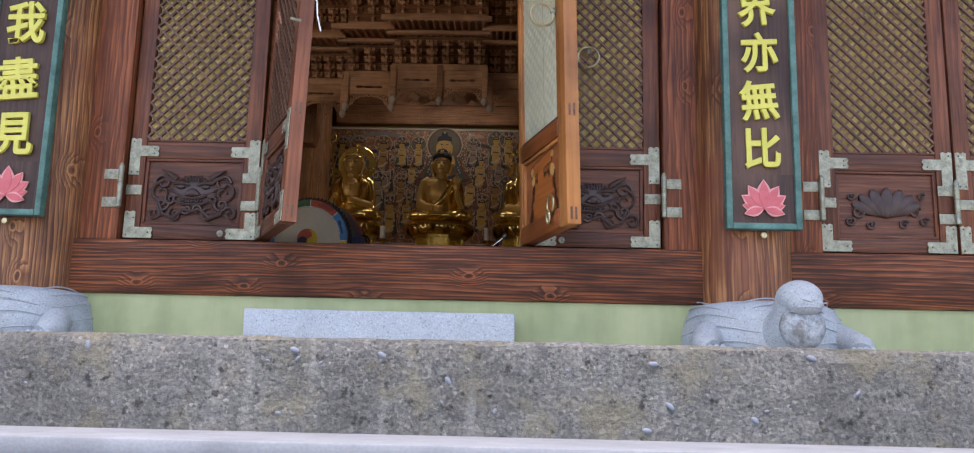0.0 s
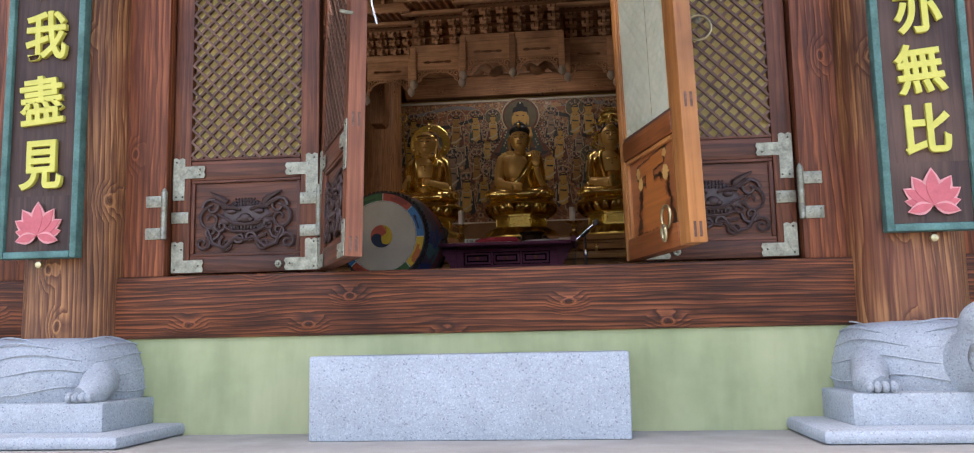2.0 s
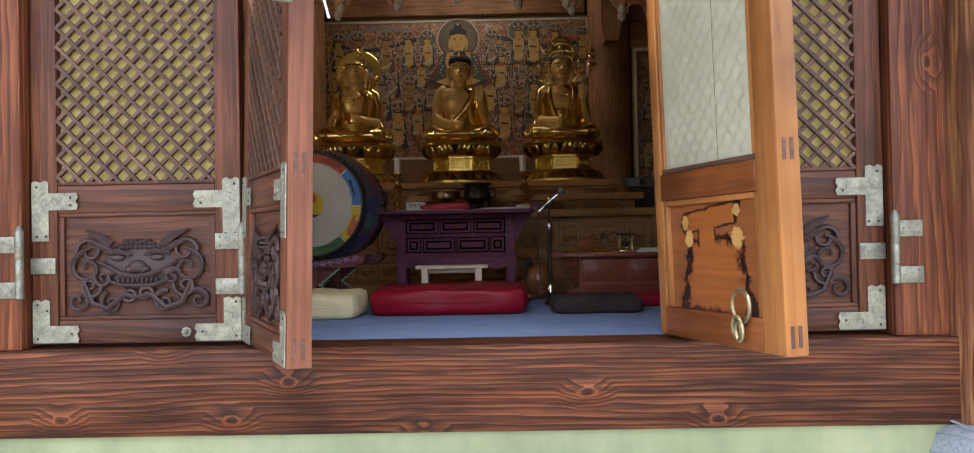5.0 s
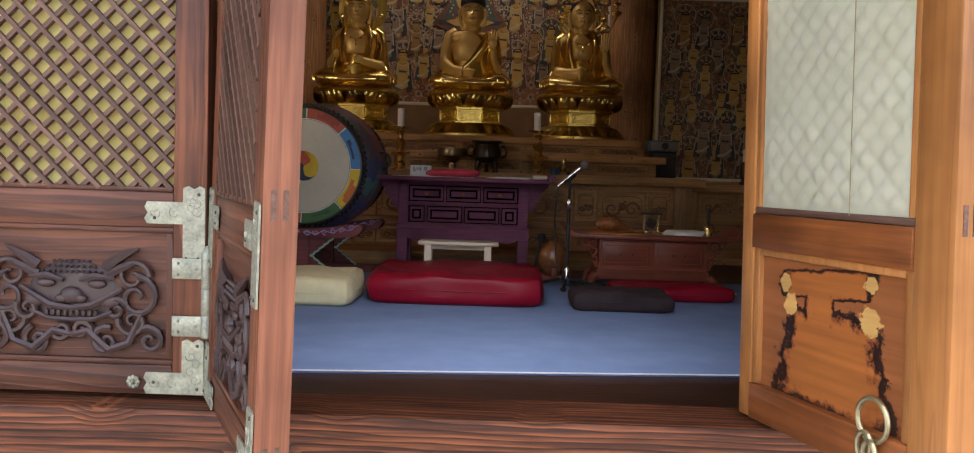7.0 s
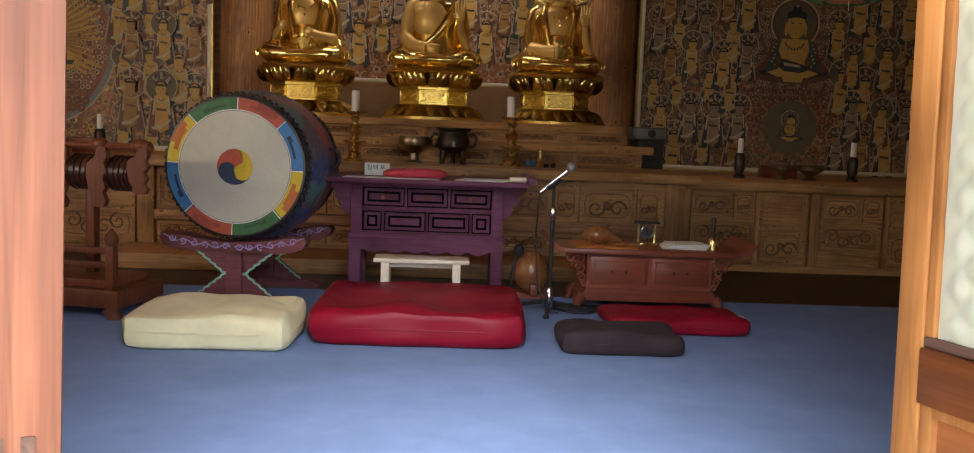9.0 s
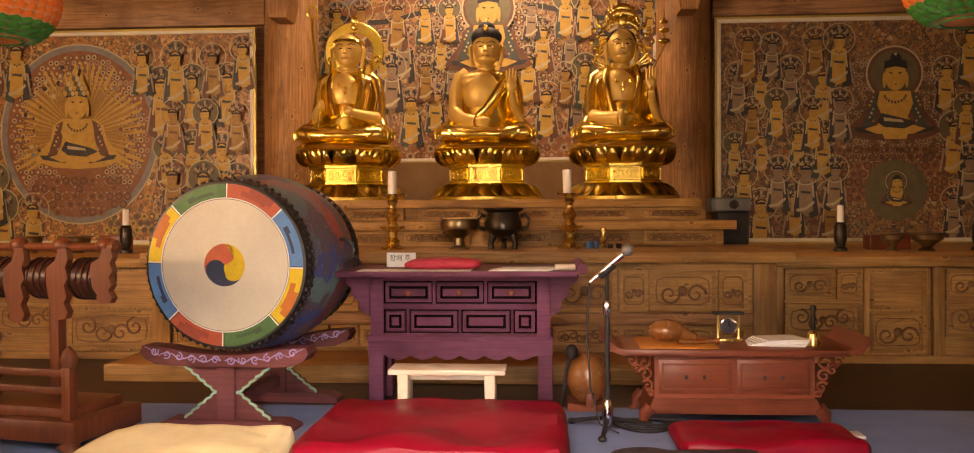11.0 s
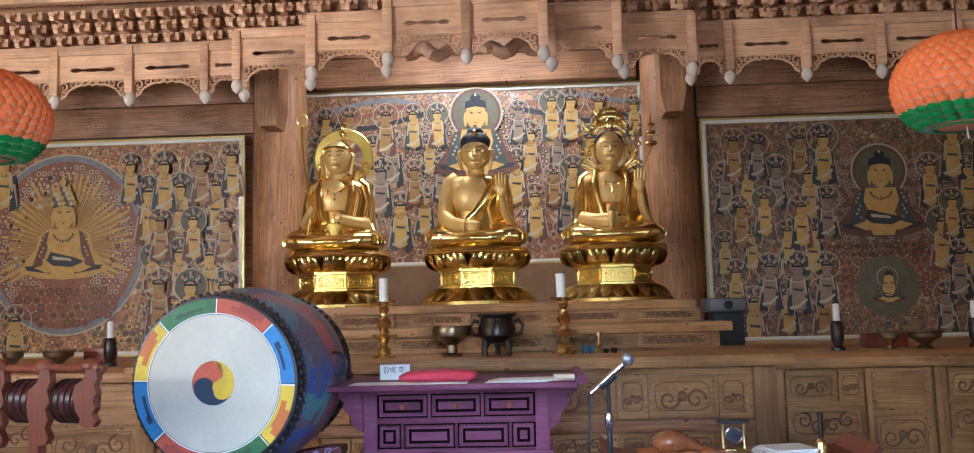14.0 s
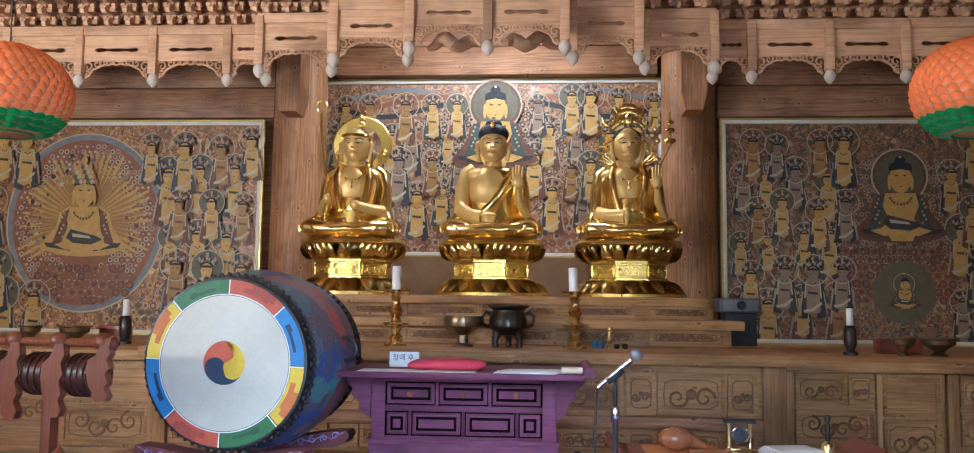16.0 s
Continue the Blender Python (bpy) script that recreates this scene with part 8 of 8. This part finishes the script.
mic = part("microphone", tube(bmesh.new(), [(-0.075, 0, 0.655), (0.0, 0, 0.72), (0.065, 0, 0.775)], [0.011, 0.0125, 0.016], 14), CHROME, ms, "silver handheld microphone")
part("grille", ball(bmesh.new(), (0.09, 0, 0.797), (0.028, 0.026, 0.028), None, 18, 12), plain("steel_mesh", (0.5, 0.5, 0.5), 0.45, 0.8, 0.5, 220, 0.8, 400), mic, "grey wire mesh head")
t = thing("cable", "black microphone cable looped on the matting", "cable", I4)
pts = [(1.80, 3.52, FLOOR + 0.66), (1.785, 3.5, FLOOR + 0.45), (1.80, 3.49, FLOOR + 0.2), (1.84, 3.47, FLOOR + 0.05), (1.92, 3.45, FLOOR + 0.016)]
part("lead", tube(bmesh.new(), pts, 0.0045, 6), BLACK, t)
for k in range(4):
    part("loop", tube(bmesh.new(), [(2.05 + (0.11 + 0.02 * k) * math.cos(a), 3.6 + (0.12 - 0.02 * k) * math.sin(a), FLOOR + 0.014 + 0.006 * k) for a in [2 * math.pi * i / 30 for i in range(30)]], 0.0045, 6, None, True), BLACK, t)
wf = thing("wooden_gong", "large round brown wooden gong with padded striker", "wooden gong", pose(1.815, 4.0, FLOOR))
part("cradle", prism(bmesh.new(), [(-0.11, 0.0), (0.11, 0.0), (0.10, 0.05), (0.0, 0.03), (-0.10, 0.05)], -0.1, 0.1), LACQUER_RED, wf, smooth=False)
b = ball(bmesh.new(), (0, 0, 0.155), (0.11, 0.1, 0.128), None, 28, 18)
part("body", b, WALNUT, wf)
part("strap_block", B(-0.02, 0.03, -0.13, -0.09, 0.03, 0.10, bev=0.01), LACQUER_RED, wf)
o = part("striker", tube(bmesh.new(), [(-0.14, -0.05, 0.0), (-0.11, -0.05, 0.2), (-0.09, -0.05, 0.27)], 0.009, 8), BLACK, wf)
part("striker_head", ball(bmesh.new(), (-0.085, -0.05, 0.29), (0.033, 0.033, 0.036), None, 14, 10), BLACK, o)

# ---- altar vessels ----


def candlestick(x, y, z, h, label, tilt=0):
    t = thing("candlestick", label, "candlestick", Matrix.Translation((x, y, z)) @ Matrix.Diagonal((1.3, 1.3, 1.06, 1)), "altar candlesticks")
    part("stem", lathe(bmesh.new(), [(0.062, 0.0), (0.064, 0.012), (0.04, 0.022), (0.03, 0.04), (0.042, 0.055), (0.022, 0.075), (0.026, 0.11), (0.068, 0.14), (0.07, 0.148), (0.03, 0.155), (0.02, 0.18), (0.036, 0.21), (0.04, 0.23), (0.02, 0.26), (0.018, 0.29), (0.03, 0.31), (0.018, 0.325), (0.03, 0.335), (0.074, 0.35), (0.076, 0.358), (0.03, 0.354)], 24), BRASS, t, "turned brass stem with drip pans")
    part("candle", lathe(bmesh.new(), [(0.024, 0.352), (0.0235, 0.352 + h), (0.015, 0.356 + h)], 16, Matrix.Rotation(radians(tilt), 4, "Y")), CANDLE, t, "white wax candle")
    part("wick", tube(bmesh.new(), [(0, 0, 0.352 + h), (0.002, 0, 0.362 + h)], 0.0015, 5), BLACK, t)
    return t


candlestick(0.545, 5.7, 0.578, 0.155, "brass candlestick with white candle on the altar")
candlestick(1.767, 5.7, 0.578, 0.155, "brass candlestick with leaning white candle on the altar", -1.5)
solid("offering_bowl", lathe(bmesh.new(), [(0.055, 0), (0.056, 0.008), (0.03, 0.02), (0.026, 0.06), (0.06, 0.085), (0.098, 0.11), (0.104, 0.14), (0.096, 0.165), (0.09, 0.168), (0.086, 0.15), (0.0, 0.12)], 30), BRASS_DULL, "tarnished brass footed offering bowl on the altar", "bowl", Matrix.Translation((1.005, 5.72, 0.578)) @ Matrix.Diagonal((1.3, 1.3, 1.25, 1)))
t = thing("incense_burner", "dark bronze three-legged incense burner with looped handles", "incense burner", Matrix.Translation((1.31, 5.74, 0.578)) @ Matrix.Diagonal((1.08, 1.08, 1.35, 1)))
part("body", lathe(bmesh.new(), [(0.02, 0.055), (0.08, 0.065), (0.118, 0.10), (0.122, 0.135), (0.105, 0.165), (0.1, 0.185), (0.13, 0.2), (0.132, 0.208), (0.1, 0.205), (0.09, 0.19), (0.0, 0.185)], 32), BRONZE, t)
for k in range(3):
    a = radians(90 + 120 * k)
    part("foot", tube(bmesh.new(), [(0.07 * math.cos(a), 0.07 * math.sin(a), 0.08), (0.09 * math.cos(a), 0.09 * math.sin(a), 0.03), (0.085 * math.cos(a), 0.085 * math.sin(a), 0.0)], [0.03, 0.018, 0.02], 10), BRONZE, t)
for s in (1, -1):
    part("handle", tube(bmesh.new(), [(s * 0.11, 0, 0.1), (s * 0.155, 0, 0.11), (s * 0.165, 0, 0.15), (s * 0.14, 0, 0.175), (s * 0.11, 0, 0.165)], 0.011, 8), BRONZE, t)
b = bmesh.new()
for k in range(16):
    a = random.uniform(0, 6.28)
    r = random.uniform(0.01, 0.085)
    ball(b, (r * math.cos(a), r * math.sin(a), 0.01 + 0.016 * random.random()), (0.035, 0.022, 0.008), Matrix.Rotation(a, 4, "Z"), 8, 5)
solid("leafy_offering", b, POT_GREEN, "pale green leafy offering on the altar tier", "offering", pose(1.235, 6.3, 0.767))
for i, (dx, mt, h) in enumerate(((1.90, BLUE_PAINT, 0.05), (1.945, BLUE_PAINT, 0.05), (2.045, BRONZE, 0.03), (2.10, BRONZE, 0.035))):
    solid("offering_cup", lathe(bmesh.new(), [(0.014, 0), (0.019, 0.006), (0.021, h), (0.017, h), (0.015, 0.008), (0, 0.008)], 16), mt, "small blue glazed cup on the altar" if i < 2 else "small dark metal cup on the altar", "cup", pose(dx, 5.72, 0.578), "small altar cups")
solid("brass_ewer", lathe(bmesh.new(), [(0.028, 0), (0.03, 0.01), (0.012, 0.03), (0.024, 0.06), (0.012, 0.09), (0.022, 0.125), (0.018, 0.14), (0.0, 0.14)], 18), BRASS, "small turned brass incense holder on the altar", "incense holder", pose(2.0, 5.78, 0.578))
t = thing("loudspeaker", "black loudspeaker box on the altar end", "loudspeaker", pose(3.0, 6.55, 0.578))
part("case", B(-0.09, 0.14, -0.1, 0.12, 0, 0.25, bev=0.008), BLACK, t)
t = thing("projector", "black and white projector standing on the loudspeaker", "projector", pose(3.0, 6.5, 0.828))
part("case", B(-0.15, 0.14, -0.12, 0.12, 0.0, 0.105, bev=0.012), plain("dark_grey_plastic", (0.05, 0.055, 0.06), 0.4), t)
part("front", B(-0.12, 0.135, -0.126, -0.12, 0.012, 0.095, bev=0.002), plain("mid_grey_plastic", (0.12, 0.125, 0.13), 0.4), t)
part("lens", lathe(bmesh.new(), [(0.034, 0), (0.034, 0.02), (0.028, 0.022), (0.02, 0.012), (0, 0.012)], 20, Matrix.Translation((0.01, -0.12, 0.053)) @ Matrix.Rotation(radians(90), 4, "X")), BLACK, t, "dark round lens")
SA = 0.536


def altar_vase_candle(x, y):
    t = thing("candlestick", "dark bronze vase-shaped candle holder with white candle", "candlestick", pose(x, y, SA), "side altar candlesticks")
    part("holder", lathe(bmesh.new(), [(0.05, 0), (0.05, 0.02), (0.03, 0.035), (0.045, 0.08), (0.045, 0.18), (0.035, 0.2), (0.048, 0.21), (0.03, 0.212)], 20), BRONZE, t)
    part("candle", lathe(bmesh.new(), [(0.024, 0.21), (0.023, 0.33), (0.01, 0.335)], 14), CANDLE, t)


altar_vase_candle(3.735, 6.2)
altar_vase_candle(4.75, 6.3)
altar_vase_candle(-1.605, 6.2)
for x, s in ((4.10, 0.8), (4.345, 1.15), (-2.0, 1.1), (-2.35, 0.75)):
    solid("offering_bowl", lathe(bmesh.new(), [(0.05 * s, 0), (0.052 * s, 0.01), (0.025 * s, 0.03), (0.06 * s, 0.06), (0.095 * s, 0.085), (0.1 * s, 0.115), (0.12 * s, 0.125), (0.118 * s, 0.132), (0.09 * s, 0.125), (0, 0.1)], 26), BRASS_DULL, "tarnished brass footed bowl on the side altar", "bowl", pose(x, 6.2, SA), "side altar bowls")
solid("offering_box", B(-0.14, 0.16, -0.08, 0.08, 0, 0.11, bev=0.006), LACQUER_RED, "small red-brown offering box on the side altar", "box", pose(4.18, 6.55, SA))
solid("offering_box", B(-0.1, 0.1, -0.08, 0.08, 0, 0.13, bev=0.006), LACQUER_RED, "small red-brown offering box on the side altar", "box", pose(-1.85, 6.55, SA))

# ---- carved stand at the side with hanging rollers ----
rk = thing("carved_stand", "dark red-brown carved stand with a knobbed bar and scroll hooks", "carved stand", pose(-0.62, 3.25, FLOOR, 0, 0, -12))
part("bar", lathe(bmesh.new(), [(0.004, -0.55), (0.02, -0.54), (0.018, -0.5), (0.018, 0.43), (0.032, 0.45), (0.03, 0.47), (0.012, 0.485)], 14, Matrix.Translation((0, 0, 0.835)) @ Matrix.Rotation(radians(90), 4, "Y")), WOOD_RACK, rk)
for x, deep in ((-0.24, 1.0), (-0.02, 1.0), (0.2, 0.95), (0.42, 0.72)):
    part("knob", ball(bmesh.new(), (x, 0, 0.84), (0.048, 0.036, 0.036), None, 16, 10), WOOD_RACK, rk)
    prof = [(-0.012, 0.83), (0.03, 0.83), (0.036, 0.78), (0.022, 0.75), (0.034, 0.7), (0.016, 0.67), (0.03, 0.62), (0.014, 0.59), (0.034, 0.55), (0.02, 0.52), (-0.02, 0.515), (-0.045, 0.535), (-0.04, 0.565), (-0.06, 0.6), (-0.075, 0.68), (-0.07, 0.745), (-0.03, 0.775)]
    part("scroll_hook", prism(bmesh.new(), [(x + 0.02 + a, 0.83 - (0.83 - z) * deep) for a, z in prof], -0.035, 0.0), WOOD_RACK, rk, smooth=False)
for x0, x1 in ((-0.2, -0.06), (0.02, 0.15), (0.24, 0.355)):
    ro = part("roller", tube(bmesh.new(), [(x0, 0.06, 0.70), (x1, 0.06, 0.70)], 0.085, 18), WOOD_ROLLER, rk, "dark ribbed roller")
    for k in range(4):
        xx = x0 + (x1 - x0) * (k + 0.5) / 4
        part("rib", tube(bmesh.new(), [(xx, 0.06 + 0.087 * math.cos(q), 0.70 + 0.087 * math.sin(q)) for q in [2 * math.pi * i / 20 for i in range(20)]], 0.005, 6, None, True), WOOD_ROLLER, ro)
for x in (-0.42, 0.09):
    part("post", B(x, x + 0.05, 0.04, 0.09, 0.1, 0.7, bev=0.005), WOOD_RACK, rk)
b = bmesh.new()
for k in range(5):
    ball(b, (-0.2 + 0.01 * (k % 2), -0.02, 0.22 + 0.075 * k), (0.09 - 0.008 * k, 0.07, 0.05), None, 14, 8)
    for s in (1, -1):
        scroll(b, -0.2 + s * 0.06, 0.22 + 0.075 * k, 0.03, 1.2, k, s, -0.08, 0.009)
part("carved_block", b, WOOD_RACK, rk, "dark carved lotus block")
part("base", B(-0.6, 0.42, -0.2, 0.22, 0.06, 0.15, bev=0.01), WOOD_RACK, rk)
part("base_step", B(-0.54, 0.36, -0.15, 0.17, 0.15, 0.19, bev=0.006), WOOD_RACK, rk)
for z in (0.25, 0.32):
    part("rail", B(-0.55, 0.38, -0.17, -0.14, z, z + 0.03, bev=0.005), WOOD_RACK, rk)
for x in (-0.5, -0.1, 0.36):
    po = part("baluster", B(x - 0.022, x + 0.022, -0.175, -0.13, 0.15, 0.36, bev=0.004), WOOD_RACK, rk)
    part("finial", lathe(bmesh.new(), [(0.02, 0.355), (0.03, 0.37), (0.036, 0.395), (0.026, 0.42), (0.004, 0.445)], 14, Matrix.Translation((x, -0.152, 0))), WOOD_RACK, po)
for x in (-0.54, 0.36):
    for y in (-0.16, 0.18):
        part("foot", tube(bmesh.new(), [(x, y, 0.06), (x * 1.04, y, 0.03), (x * 1.06, y, 0.0)], [0.05, 0.035, 0.045], 10), WOOD_RACK, rk)

# ---- lotus lanterns ----
def scale_petal(name, w, h, d, mat):
    """A small domed petal lying on the lantern: foot at the origin, round tip along z, bulging towards -y."""
    b = bmesh.new()
    rows = []
    for j in range(6):
        v = j / 5
        hw = w * 0.5 * math.sqrt(max(0.0, 1 - (2 * v - 0.95) ** 2 * 0.96))
        rows.append([b.verts.new((hw * u, -d * (1 - u * u) * math.sin(math.pi * (0.1 + 0.8 * v)) - d * 0.5 * v, h * v)) for u in (-1, -0.6, 0, 0.6, 1)])
    for a, c in zip(rows, rows[1:]):
        for i in range(4):
            b.faces.new((a[i], a[i + 1], c[i + 1], c[i]))
    return mesh_of(name, b, mat)


def dyed_paper(name, foot, tip, h):
    """Crepe paper dyed from a pale foot to a full colour, letting light through."""
    k = Nodes(name)
    tc, sep = k.n("TexCoord"), k.n("SeparateXYZ")
    k.link(tc.outputs["Object"], sep.inputs[0])
    up = k.math("ADD", k.math("DIVIDE", sep.outputs[2], h), k.math("MULTIPLY", k.noise(tc.outputs["Object"], 60, 3, 0.6), 0.3))
    c = k.ramp(up, [(0.25, foot), (0.7, tip)])
    k.color(c)
    tr, ms = k.n("BsdfTranslucent"), k.n("MixShader")
    k.link(c, tr.inputs[0])
    ms.inputs[0].default_value = 0.35
    k.link(k.bsdf.outputs[0], ms.inputs[1])
    k.link(tr.outputs[0], ms.inputs[2])
    k.link(ms.outputs[0], k.out.inputs[0])
    return k.done(0.7)


PETAL_O = scale_petal("petal", 0.040, 0.046, 0.009, dyed_paper("orange_dyed_petal", (0.9, 0.62, 0.4), (1.0, 0.27, 0.06), 0.046))
PETAL_G = scale_petal("petal", 0.048, 0.05, 0.010, dyed_paper("green_dyed_petal", (0.35, 0.6, 0.3), (0.02, 0.3, 0.05), 0.05))


def lotus_lantern(x, y, z, tag):
    t = thing("lotus_lantern", "orange paper lotus lantern with green sepals, hung from the ceiling", "lantern", pose(x, y, z), "lotus lanterns")
    RX_, RZ_ = 0.198, 0.158
    prof = [(RX_ * math.cos(radians(a)), RZ_ * math.sin(radians(a)) - 0.012) for a in range(-62, 80, 8)]
    part("core", lathe(bmesh.new(), prof, 36), LANTERN_ORANGE, t)
    part("rim", tube(bmesh.new(), [(0.093 * math.cos(a), 0.093 * math.sin(a), -0.152) for a in [2 * math.pi * i / 24 for i in range(24)]], 0.005, 6, None, True), LANTERN_GREEN, t)
    for lev in range(17):
        la = -58 + 8.2 * lev
        ca, sa = math.cos(radians(la)), math.sin(radians(la))
        r, zz = RX_ * ca, RZ_ * sa - 0.012
        slope = math.degrees(math.atan2(RX_ * sa, RZ_ * ca))
        n = max(8, round(2 * math.pi * r / 0.035))
        for k in range(n):
            a = 2 * math.pi * (k + 0.5 * (lev % 2)) / n
            piece("petal", PETAL_G if lev < 3 else PETAL_O, t, Matrix.Rotation(a, 4, "Z") @ Matrix.Translation((0, -r - 0.001, zz)) @ Matrix.Rotation(radians(-slope + 9), 4, "X"))
    part("cord", tube(bmesh.new(), [(0, 0, 0.14), (0, 0, (CEIL - z + 0.03) / 1.08)], 0.003, 6), BLACK, t)
    if tag:
        part("ribbon", tube(bmesh.new(), [(0.01, 0, -0.150), (0.012, 0, -0.19)], 0.002, 5), WHITE, t)
    return t


lotus_lantern(-0.45, 2.8, 1.643, False).scale = (1.08, 1.08, 1.1)
lotus_lantern(3.09, 2.8, 1.638, True).scale = (1.06, 1.06, 1.08)
